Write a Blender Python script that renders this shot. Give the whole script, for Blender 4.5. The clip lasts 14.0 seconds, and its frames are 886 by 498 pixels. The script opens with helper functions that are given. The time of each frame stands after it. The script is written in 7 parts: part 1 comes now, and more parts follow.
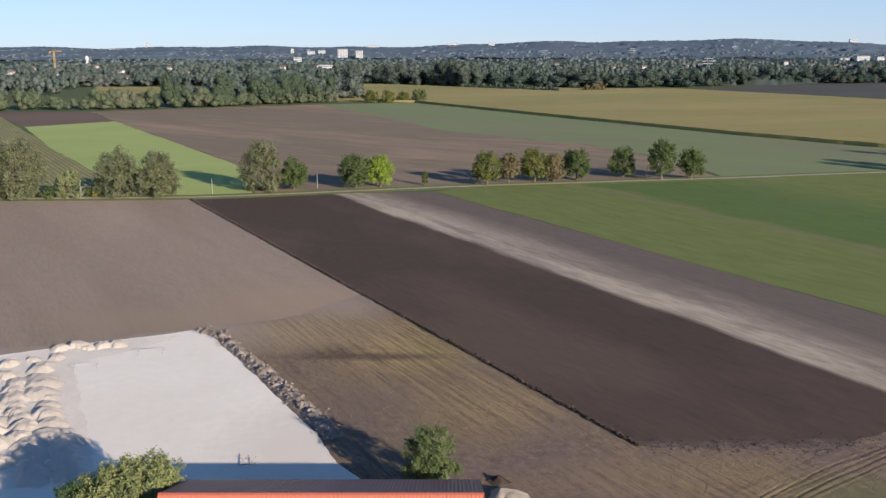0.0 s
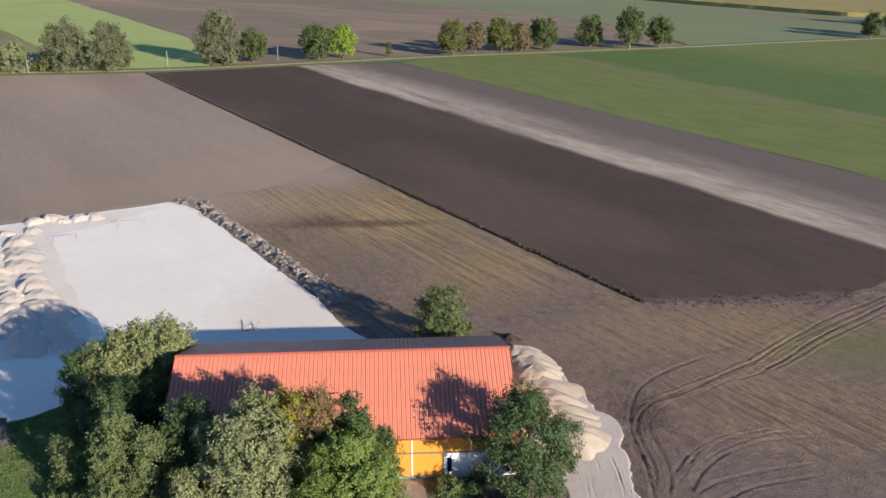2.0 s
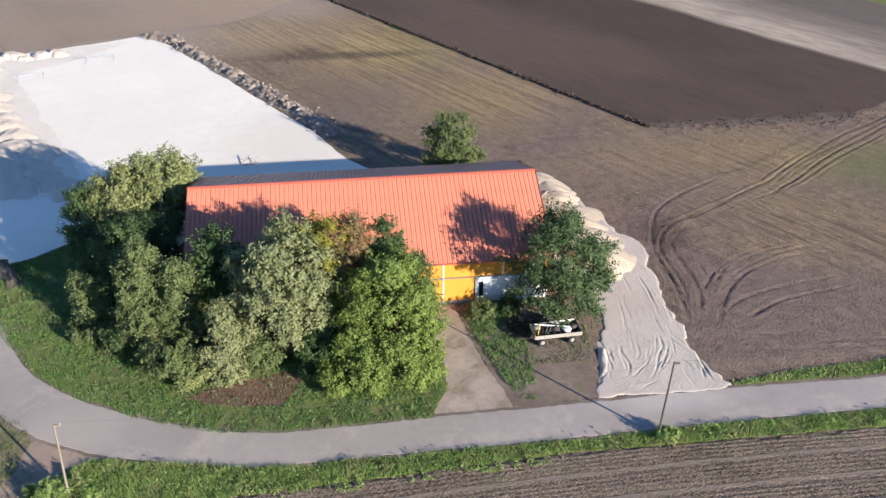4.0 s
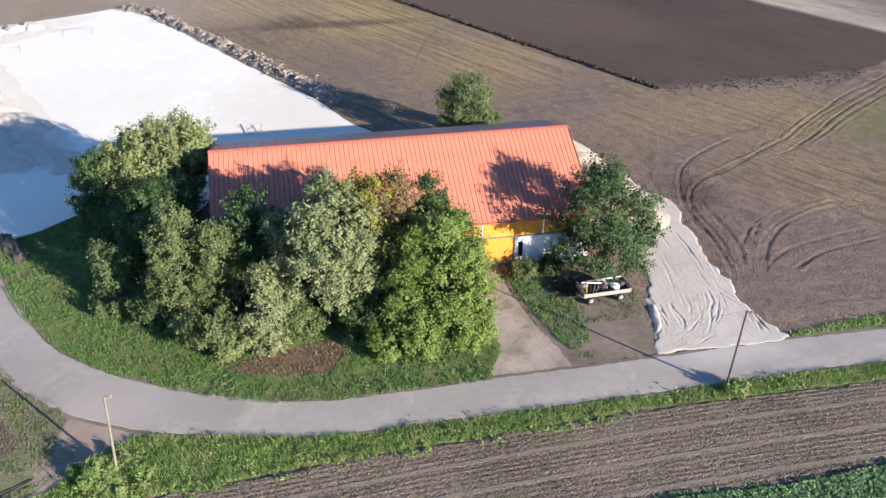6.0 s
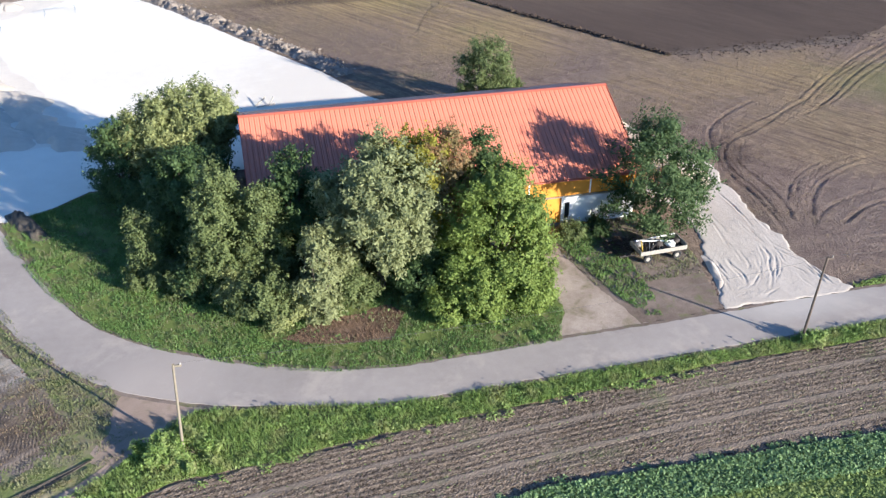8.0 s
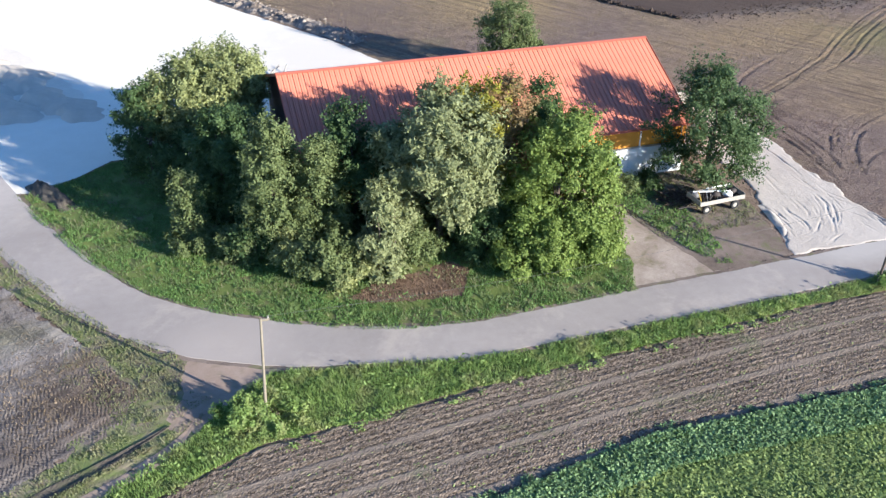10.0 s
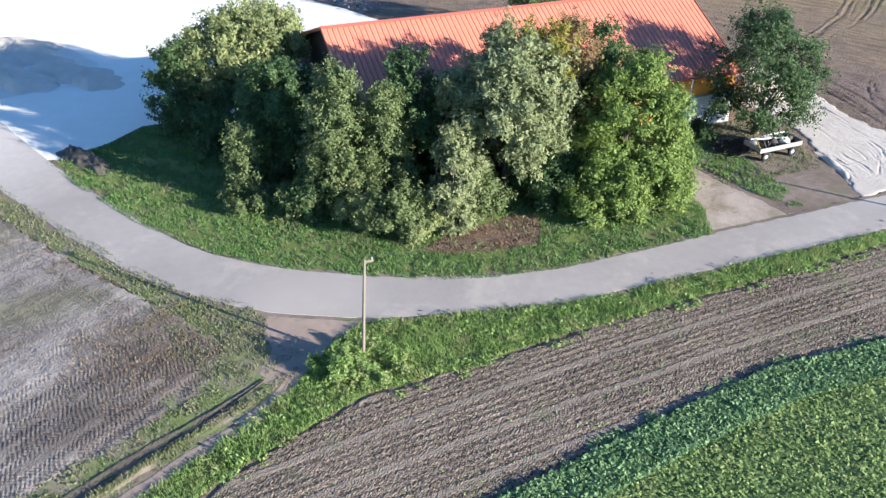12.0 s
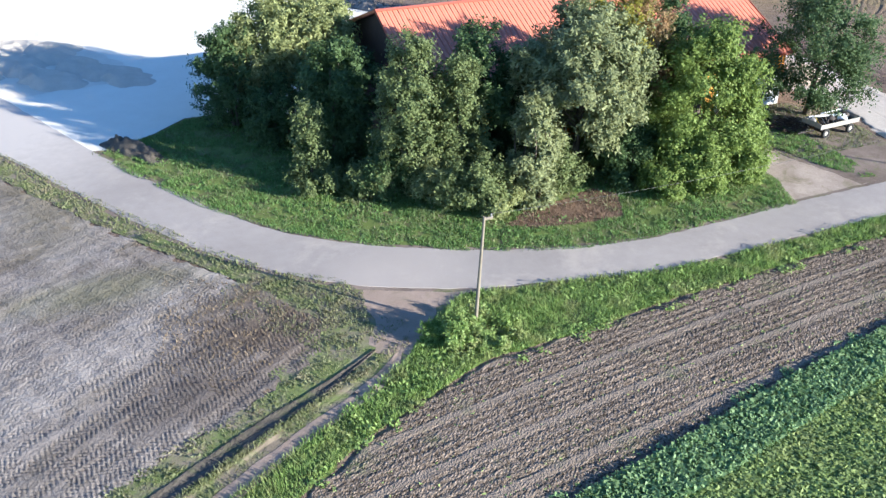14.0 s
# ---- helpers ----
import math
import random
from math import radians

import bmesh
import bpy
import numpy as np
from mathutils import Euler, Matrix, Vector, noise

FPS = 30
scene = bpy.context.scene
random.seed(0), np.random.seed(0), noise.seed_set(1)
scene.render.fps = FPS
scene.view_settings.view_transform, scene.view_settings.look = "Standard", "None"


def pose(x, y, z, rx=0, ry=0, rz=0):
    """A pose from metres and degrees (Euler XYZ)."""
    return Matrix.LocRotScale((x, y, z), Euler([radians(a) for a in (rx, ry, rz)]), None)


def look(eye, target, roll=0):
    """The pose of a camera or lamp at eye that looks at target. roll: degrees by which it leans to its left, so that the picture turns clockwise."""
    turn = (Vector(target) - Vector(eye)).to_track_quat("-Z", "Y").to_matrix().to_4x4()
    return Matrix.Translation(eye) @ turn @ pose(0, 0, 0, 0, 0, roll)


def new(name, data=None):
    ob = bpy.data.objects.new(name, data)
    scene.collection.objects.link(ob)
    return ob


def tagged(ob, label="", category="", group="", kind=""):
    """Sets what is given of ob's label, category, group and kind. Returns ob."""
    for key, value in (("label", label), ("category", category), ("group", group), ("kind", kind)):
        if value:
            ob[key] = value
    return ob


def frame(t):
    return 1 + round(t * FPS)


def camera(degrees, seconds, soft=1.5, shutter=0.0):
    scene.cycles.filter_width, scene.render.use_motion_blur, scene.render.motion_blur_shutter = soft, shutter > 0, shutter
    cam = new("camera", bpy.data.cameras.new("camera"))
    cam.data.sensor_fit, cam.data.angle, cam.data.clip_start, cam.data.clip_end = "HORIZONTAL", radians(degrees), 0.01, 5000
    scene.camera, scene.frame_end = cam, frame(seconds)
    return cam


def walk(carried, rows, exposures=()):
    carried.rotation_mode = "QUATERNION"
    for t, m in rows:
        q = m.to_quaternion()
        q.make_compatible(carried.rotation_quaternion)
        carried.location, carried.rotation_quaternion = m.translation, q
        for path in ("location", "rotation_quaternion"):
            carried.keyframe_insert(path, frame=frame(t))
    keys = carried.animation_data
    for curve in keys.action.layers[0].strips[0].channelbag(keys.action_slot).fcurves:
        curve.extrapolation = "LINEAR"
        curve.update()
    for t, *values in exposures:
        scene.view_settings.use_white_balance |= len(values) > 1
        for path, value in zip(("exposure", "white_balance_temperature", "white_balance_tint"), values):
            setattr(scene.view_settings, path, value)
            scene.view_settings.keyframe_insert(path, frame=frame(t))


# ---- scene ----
cam = camera(52.8, 14.0, soft=1.4)
METRES, EYE, TILT, LEAN, TURN = 68.0, 58.68, -13.0, 0.0, 0.0
ROWS = [
    (0.0, 0.0, 0.0, 0.0, -0.0, 0.0, -0.0),
    (0.5, -0.029, 0.0148, -0.013, -0.84, -0.01, 0.18),
    (1.0, -0.0595, 0.0309, -0.0278, -1.7, -1.31, 0.34),
    (1.5, -0.0903, 0.0449, -0.0395, -2.55, -4.24, 0.6),
    (2.0, -0.119, 0.0591, -0.0526, -3.38, -7.54, 0.79),
    (2.5, -0.1478, 0.0734, -0.0641, -4.28, -11.1, 0.98),
    (3.0, -0.1778, 0.087, -0.0762, -5.21, -14.64, 1.2),
    (5.5, -0.3258, 0.1557, -0.1353, -9.69, -18.11, 1.94),
    (6.0, -0.3567, 0.1699, -0.1482, -10.55, -18.19, 2.1),
    (6.5, -0.3872, 0.1846, -0.1613, -11.42, -18.26, 2.28),
    (7.0, -0.4178, 0.1995, -0.1746, -12.3, -18.35, 2.44),
    (7.5, -0.4478, 0.2141, -0.1887, -13.14, -18.39, 2.62),
    (8.0, -0.4772, 0.2292, -0.2021, -13.99, -18.48, 2.82),
    (10.5, -0.628, 0.3029, -0.2691, -18.23, -18.94, 3.72),
    (11.0, -0.6578, 0.3174, -0.2827, -19.05, -18.99, 3.91),
    (11.5, -0.6873, 0.3326, -0.2945, -19.9, -19.12, 4.07),
    (12.0, -0.7169, 0.3465, -0.3076, -20.69, -19.19, 4.26),
    (12.5, -0.7472, 0.3608, -0.3228, -21.52, -19.2, 4.4),
    (13.0, -0.7777, 0.3763, -0.3376, -22.23, -18.93, 4.55),
    (13.5, -0.8077, 0.3915, -0.3519, -22.99, -18.14, 4.71),
    (14.0, -0.8363, 0.4065, -0.3666, -23.73, -17.07, 4.88),
]
walk(cam, [(t, pose(0, 0, EYE, TILT, LEAN, TURN) @ pose(METRES * x, METRES * y, METRES * z, 90 + pitch, roll, yaw)) for t, x, y, z, yaw, pitch, roll in ROWS],
     exposures=[(0.0, 0.65, 6330, 10), (1.0, 0.7, 6250, 10), (2.0, 0.82, 6220, 10), (3.0, 1.02, 6170, 9), (6.0, 1.33, 5970, 7), (11.0, 1.56, 5700, 4), (14.0, 1.68, 5580, 3)])

# ---- world and sun ----
SUN_EL, SUN_X, SUN_Y = radians(15.5), 0.652, -0.758          # low sun behind the camera's right shoulder
world = bpy.data.worlds.new("world")
scene.world = world
world.use_nodes = True
wn, wl = world.node_tree.nodes, world.node_tree.links
sky = wn.new("ShaderNodeTexSky")
sky.sky_type, sky.sun_disc = "NISHITA", False
sky.sun_elevation, sky.sun_rotation = SUN_EL, math.atan2(SUN_X, SUN_Y)
sky.air_density, sky.dust_density, sky.ozone_density, sky.altitude = 0.8, 0.0, 4.5, 1800
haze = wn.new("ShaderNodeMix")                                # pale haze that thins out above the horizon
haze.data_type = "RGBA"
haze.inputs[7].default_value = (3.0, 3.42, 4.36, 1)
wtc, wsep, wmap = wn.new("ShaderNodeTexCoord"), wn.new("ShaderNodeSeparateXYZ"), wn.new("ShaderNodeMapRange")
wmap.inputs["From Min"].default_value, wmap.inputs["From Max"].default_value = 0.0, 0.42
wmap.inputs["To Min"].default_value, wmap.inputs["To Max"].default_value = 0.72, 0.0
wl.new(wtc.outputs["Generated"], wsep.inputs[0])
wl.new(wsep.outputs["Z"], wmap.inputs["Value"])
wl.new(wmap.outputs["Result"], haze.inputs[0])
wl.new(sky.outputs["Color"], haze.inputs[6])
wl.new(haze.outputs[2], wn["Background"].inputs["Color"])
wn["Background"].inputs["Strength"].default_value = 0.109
sun = new("sun", bpy.data.lights.new("sun", "SUN"))
sun.data.energy, sun.data.angle, sun.data.color = 5.0, radians(0.53), (1.0, 0.87, 0.74)
sun.matrix_world = look((0, 0, 200), (-SUN_X * math.cos(SUN_EL), -SUN_Y * math.cos(SUN_EL), 200 - math.sin(SUN_EL)))

# ---- materials ----
def nodes_of(name, rough=0.9, spec=0.2):
    m = bpy.data.materials.new(name)
    m.use_nodes = True
    b = m.node_tree.nodes["Principled BSDF"]
    b.inputs["Roughness"].default_value = rough
    b.inputs["Specular IOR Level"].default_value = spec
    return m, m.node_tree.nodes, m.node_tree.links, b


def rgba(c):
    return (*c, 1.0)


def noise_tex(n, l, vec, scale, detail=4.0, rough=0.6, distortion=0.0):
    t = n.new("ShaderNodeTexNoise")
    t.inputs["Scale"].default_value, t.inputs["Detail"].default_value = scale, detail
    t.inputs["Roughness"].default_value, t.inputs["Distortion"].default_value = rough, distortion
    l.new(vec, t.inputs["Vector"])
    return t.outputs["Fac"]


def ramp(n, l, fac, lo, hi):
    r = n.new("ShaderNodeMapRange")
    r.clamp = True
    r.inputs["From Min"].default_value, r.inputs["From Max"].default_value = lo, hi
    l.new(fac, r.inputs["Value"])
    return r.outputs["Result"]


def calc(n, l, op, a, b=None):
    c = n.new("ShaderNodeMath")
    c.operation = op
    for i, v in enumerate((a, b)):
        if v is None:
            continue
        if isinstance(v, (int, float)):
            c.inputs[i].default_value = v
        else:
            l.new(v, c.inputs[i])
    return c.outputs[0]


def blend(n, l, fac, a, b):
    mx = n.new("ShaderNodeMix")
    mx.data_type = "RGBA"
    if isinstance(fac, (int, float)):
        mx.inputs[0].default_value = fac
    else:
        l.new(fac, mx.inputs[0])
    for i, v in ((6, a), (7, b)):
        if isinstance(v, tuple):
            mx.inputs[i].default_value = rgba(v)
        else:
            l.new(v, mx.inputs[i])
    return mx.outputs[2]


def place(n, l, stretch=(1, 1, 1), turn=0.0):
    tc = n.new("ShaderNodeTexCoord")
    mp = n.new("ShaderNodeMapping")
    mp.vector_type = "TEXTURE"
    mp.inputs["Scale"].default_value, mp.inputs["Rotation"].default_value = stretch, (0, 0, turn)
    l.new(tc.outputs["Object"], mp.inputs["Vector"])
    return mp.outputs["Vector"]


def bump(n, l, b, height, strength, distance):
    bp = n.new("ShaderNodeBump")
    bp.inputs["Strength"].default_value, bp.inputs["Distance"].default_value = strength, distance
    l.new(height, bp.inputs["Height"])
    l.new(bp.outputs["Normal"], b.inputs["Normal"])


def spot(n, l, col, centre, half, tint, much, mid):
    """A patch of another soil with a ragged edge: its middle and half-widths in metres."""
    mp = n.new("ShaderNodeMapping")
    mp.vector_type = "TEXTURE"
    mp.inputs["Location"].default_value, mp.inputs["Scale"].default_value = (*centre, 0), (*half, 1000)
    tc = n.new("ShaderNodeTexCoord")
    l.new(tc.outputs["Object"], mp.inputs["Vector"])
    ln = n.new("ShaderNodeVectorMath")
    ln.operation = "LENGTH"
    l.new(mp.outputs["Vector"], ln.inputs[0])
    d = calc(n, l, "ADD", ln.outputs["Value"], calc(n, l, "MULTIPLY", mid, 0.9))
    return blend(n, l, calc(n, l, "MULTIPLY", ramp(n, l, d, 1.6, 0.8), much), col, tint)


def earthy(name, dark, light, third=None, coarse=0.06, fine=1.5, grain=6.0, rows=None, third_range=(0.52, 0.68), bump_h=0.12,
           stretch=(1, 1, 1), turn=0.0, row_mix=0.3, rough=0.95, spots=()):
    """Soil or field: two tones in large patches, a third tone in patches of its own, grain, and drill rows if given (spacing, angle)."""
    m, n, l, b = nodes_of(name, rough, 0.1)
    v = place(n, l, stretch, turn)
    big = noise_tex(n, l, v, coarse, 5.0, 0.62, 0.4)
    mid = noise_tex(n, l, v, fine, 5.0, 0.65)
    small = noise_tex(n, l, place(n, l), grain, 3.0, 0.7)
    mix = calc(n, l, "ADD", calc(n, l, "MULTIPLY", big, 0.5), calc(n, l, "MULTIPLY", calc(n, l, "ADD", mid, small), 0.25))
    col = blend(n, l, ramp(n, l, mix, 0.36, 0.64), dark, light)
    if third:
        t = noise_tex(n, l, v, coarse * 1.7, 6.0, 0.68, 0.6)
        t = calc(n, l, "ADD", calc(n, l, "MULTIPLY", t, 0.75), calc(n, l, "MULTIPLY", mid, 0.25))
        col = blend(n, l, ramp(n, l, t, *third_range), col, third)
    for centre, half, tint, much in spots:
        col = spot(n, l, col, centre, half, tint, much, mid)
    height = calc(n, l, "ADD", mid, small)
    if rows:
        w = n.new("ShaderNodeTexWave")
        w.wave_type, w.bands_direction = "BANDS", "X"
        w.inputs["Scale"].default_value = 0.314 / rows[0]
        w.inputs["Distortion"].default_value, w.inputs["Detail"].default_value, w.inputs["Detail Scale"].default_value = 1.2, 3.0, 0.6
        l.new(place(n, l, (1, 1, 1), rows[1]), w.inputs["Vector"])
        col = blend(n, l, calc(n, l, "MULTIPLY", w.outputs["Fac"], row_mix), col, tuple(c * 0.55 for c in dark))
        height = calc(n, l, "ADD", height, w.outputs["Fac"])
    l.new(col, b.inputs["Base Color"])
    bump(n, l, b, height, 0.7, bump_h)
    return m


def leafy(name, a, b_col, c_col=None, through_light=0.35, spec=0.2, rough=0.6, tuft=0.55, grain=0.5):
    """Leaves: each leaf and each tuft its own tone, a third tone in patches, some light shining through."""
    m, n, l, b = nodes_of(name, rough, spec)
    g = n.new("ShaderNodeNewGeometry")
    v = place(n, l)
    tone = calc(n, l, "ADD", calc(n, l, "MULTIPLY", g.outputs["Random Per Island"], grain), calc(n, l, "MULTIPLY", ramp(n, l, noise_tex(n, l, v, tuft, 3.0), 0.32, 0.68), 1 - grain))
    col = blend(n, l, tone, tuple(q * 0.86 for q in a), tuple(q * 1.08 for q in b_col))
    if c_col:
        col = blend(n, l, ramp(n, l, noise_tex(n, l, v, 0.45, 3.0), 0.47, 0.68), col, c_col)
    l.new(col, b.inputs["Base Color"])
    tr = n.new("ShaderNodeBsdfTranslucent")
    l.new(col, tr.inputs["Color"])
    mx = n.new("ShaderNodeMixShader")
    mx.inputs[0].default_value = through_light
    l.new(b.outputs[0], mx.inputs[1])
    l.new(tr.outputs[0], mx.inputs[2])
    l.new(mx.outputs[0], n["Material Output"].inputs["Surface"])
    return m


def plain(name, col, rough=0.6, metal=0.0, vary=0.12, scale=3.0, spec=0.4, bump_h=0.0):
    m, n, l, b = nodes_of(name, rough, spec)
    b.inputs["Metallic"].default_value = metal
    v = place(n, l)
    f = calc(n, l, "ADD", calc(n, l, "MULTIPLY", noise_tex(n, l, v, scale, 5.0), 0.6), calc(n, l, "MULTIPLY", noise_tex(n, l, v, scale * 9, 3.0), 0.4))
    l.new(blend(n, l, ramp(n, l, f, 0.3, 0.7), tuple(c * (1 - vary) for c in col), tuple(min(1, c * (1 + vary)) for c in col)), b.inputs["Base Color"])
    if bump_h:
        bump(n, l, b, f, 0.5, bump_h)
    return m


FURROW_TURN = math.atan2(0.505, 0.863)                        # across the long field strips
M = {}
M["harrowed"] = earthy("harrowed_soil", (0.25, 0.186, 0.136), (0.43, 0.335, 0.25), (0.27, 0.198, 0.14), 0.02, 1.6, 4.0, stretch=(1, 9, 1), turn=FURROW_TURN, bump_h=0.2, spots=(((-36, 200), (24, 20), (0.41, 0.3, 0.19), 0.5), ((-62, 186), (26, 10), (0.38, 0.285, 0.19), 0.45)))
M["bright_green"] = earthy("bright_green_crop", (0.32, 0.38, 0.115), (0.4, 0.46, 0.165), None, 0.02, 0.3, 2.0, bump_h=0.05)
M["far_brown"] = earthy("far_brown_soil", (0.19, 0.148, 0.1), (0.262, 0.208, 0.143), (0.34, 0.24, 0.158), 0.008, 0.08, 1.0, stretch=(1, 5, 1), turn=0.95, third_range=(0.5, 0.64), bump_h=0.1)
M["far_green"] = earthy("far_green_crop", (0.185, 0.225, 0.1), (0.23, 0.255, 0.125), (0.22, 0.19, 0.13), 0.006, 0.06, 1.0, stretch=(1, 4, 1), turn=0.95, third_range=(0.5, 0.7), bump_h=0.1)
M["row_crop"] = earthy("row_crop", (0.25, 0.24, 0.1), (0.35, 0.32, 0.155), None, 0.02, 0.3, 1.5, rows=(2.3, 0.555), row_mix=0.5, bump_h=0.4)
M["dark_soil"] = earthy("dark_soil", (0.15, 0.105, 0.08), (0.2, 0.145, 0.112), None, 0.01, 0.1, 1.0)
M["far_dark"] = earthy("far_dark_soil", (0.085, 0.082, 0.07), (0.12, 0.115, 0.098), None, 0.01, 0.1, 1.0)
M["corn"] = earthy("ripe_corn", (0.28, 0.235, 0.088), (0.4, 0.33, 0.135), (0.235, 0.245, 0.085), 0.006, 0.09, 0.8, stretch=(3, 1, 1), turn=0.3, third_range=(0.48, 0.66), bump_h=0.5)
M["meadow"] = earthy("far_meadow", (0.08, 0.108, 0.045), (0.118, 0.14, 0.065), (0.17, 0.16, 0.08), 0.004, 0.05, 0.5)
M["lawn"] = earthy("lawn_soil", (0.12, 0.155, 0.045), (0.19, 0.235, 0.065), (0.17, 0.14, 0.08), 0.16, 1.2, 8.0, third_range=(0.5, 0.64), bump_h=0.06)
M["yard_soil"] = earthy("trodden_yard_soil", (0.15, 0.112, 0.086), (0.31, 0.242, 0.194), (0.16, 0.165, 0.07), 0.3, 1.6, 9.0, third_range=(0.52, 0.66), bump_h=0.06)
M["track"] = earthy("farm_track", (0.2, 0.158, 0.108), (0.33, 0.268, 0.195), (0.17, 0.2, 0.07), 0.2, 1.5, 9.0, third_range=(0.44, 0.58), bump_h=0.06)
M["drive"] = earthy("gravel_drive", (0.28, 0.215, 0.166), (0.53, 0.432, 0.347), (0.22, 0.19, 0.11), 0.3, 1.9, 9.0, third_range=(0.52, 0.66), bump_h=0.05)
M["sand"] = earthy("pale_sand", (0.83, 0.75, 0.615), (0.94, 0.865, 0.73), None, 0.04, 0.5, 7.0, bump_h=0.05, spots=(((-22, 124), (13, 18), (0.76, 0.67, 0.55), 0.7),))
M["bed_sand"] = earthy("spread_sand", (0.77, 0.675, 0.545), (0.9, 0.8, 0.66), None, 0.2, 1.2, 8.0, bump_h=0.12)
M["mound_sand"] = earthy("tipped_sand", (0.56, 0.48, 0.38), (0.71, 0.615, 0.5), None, 0.3, 1.5, 9.0, bump_h=0.08)
M["heap_sand"] = earthy("warm_sand", (0.43, 0.35, 0.255), (0.56, 0.47, 0.36), None, 0.3, 1.5, 9.0, bump_h=0.08)
M["pad_sand"] = earthy("driven_sand", (0.48, 0.412, 0.34), (0.64, 0.56, 0.472), (0.42, 0.352, 0.282), 0.12, 0.9, 6.0, stretch=(1, 2, 1), third_range=(0.56, 0.74), bump_h=0.03)
M["asphalt"] = earthy("worn_asphalt", (0.325, 0.28, 0.243), (0.43, 0.375, 0.328), (0.5, 0.425, 0.352), 0.12, 1.2, 25.0, third_range=(0.52, 0.75), bump_h=0.01, rough=0.8, spots=(((-62, 104), (11, 20), (0.6, 0.53, 0.46), 0.85), ((-40, 65.5), (5, 4), (0.46, 0.39, 0.33), 0.6), ((11, 64), (7, 2.5), (0.6, 0.54, 0.47), 0.6)))
M["tread"] = earthy("tyre_marked_soil", (0.125, 0.098, 0.08), (0.46, 0.402, 0.345), (0.15, 0.118, 0.078), 0.11, 1.3, 7.0, third_range=(0.52, 0.66), stretch=(3, 1, 1), turn=0.57, bump_h=0.09, spots=(((-48, 63.5), (5, 4.5), (0.145, 0.105, 0.072), 0.75), ((-56.5, 71), (7, 2.5), (0.2, 0.19, 0.1), 0.5), ((-59, 86), (4, 11), (0.19, 0.165, 0.1), 0.5), ((-52, 58.2), (9, 2.2), (0.15, 0.122, 0.1), 0.6)))
M["rubble"] = earthy("rubble_soil", (0.12, 0.092, 0.072), (0.46, 0.39, 0.32), None, 0.5, 2.5, 6.0, bump_h=0.2)
M["dust"] = earthy("dusty_track_soil", (0.31, 0.226, 0.168), (0.44, 0.336, 0.262), (0.24, 0.192, 0.12), 0.2, 1.4, 9.0, third_range=(0.5, 0.66), bump_h=0.03)
M["clod"] = earthy("moist_clods", (0.045, 0.033, 0.026), (0.1, 0.075, 0.058), None, 0.3, 2.0, 6.0, bump_h=0.2)
M["rut"] = earthy("dark_rut_soil", (0.08, 0.068, 0.054), (0.165, 0.14, 0.11), (0.09, 0.105, 0.045), 0.3, 1.5, 6.0, bump_h=0.1)
M["dead_grass"] = earthy("dead_brown_plants", (0.13, 0.085, 0.058), (0.25, 0.17, 0.115), None, 0.4, 2.0, 9.0, bump_h=0.15)
M["beet_soil"] = earthy("soil_under_beet", (0.11, 0.16, 0.05), (0.17, 0.23, 0.08), None, 0.3, 1.5, 8.0)


def across(n, l):
    """The distance across the long strips, which run along the furrow."""
    tc = n.new("ShaderNodeTexCoord")
    dot = n.new("ShaderNodeVectorMath")
    dot.operation = "DOT_PRODUCT"
    dot.inputs[1].default_value = (0.863, 0.505, 0)
    l.new(tc.outputs["Object"], dot.inputs[0])
    return dot.outputs["Value"]


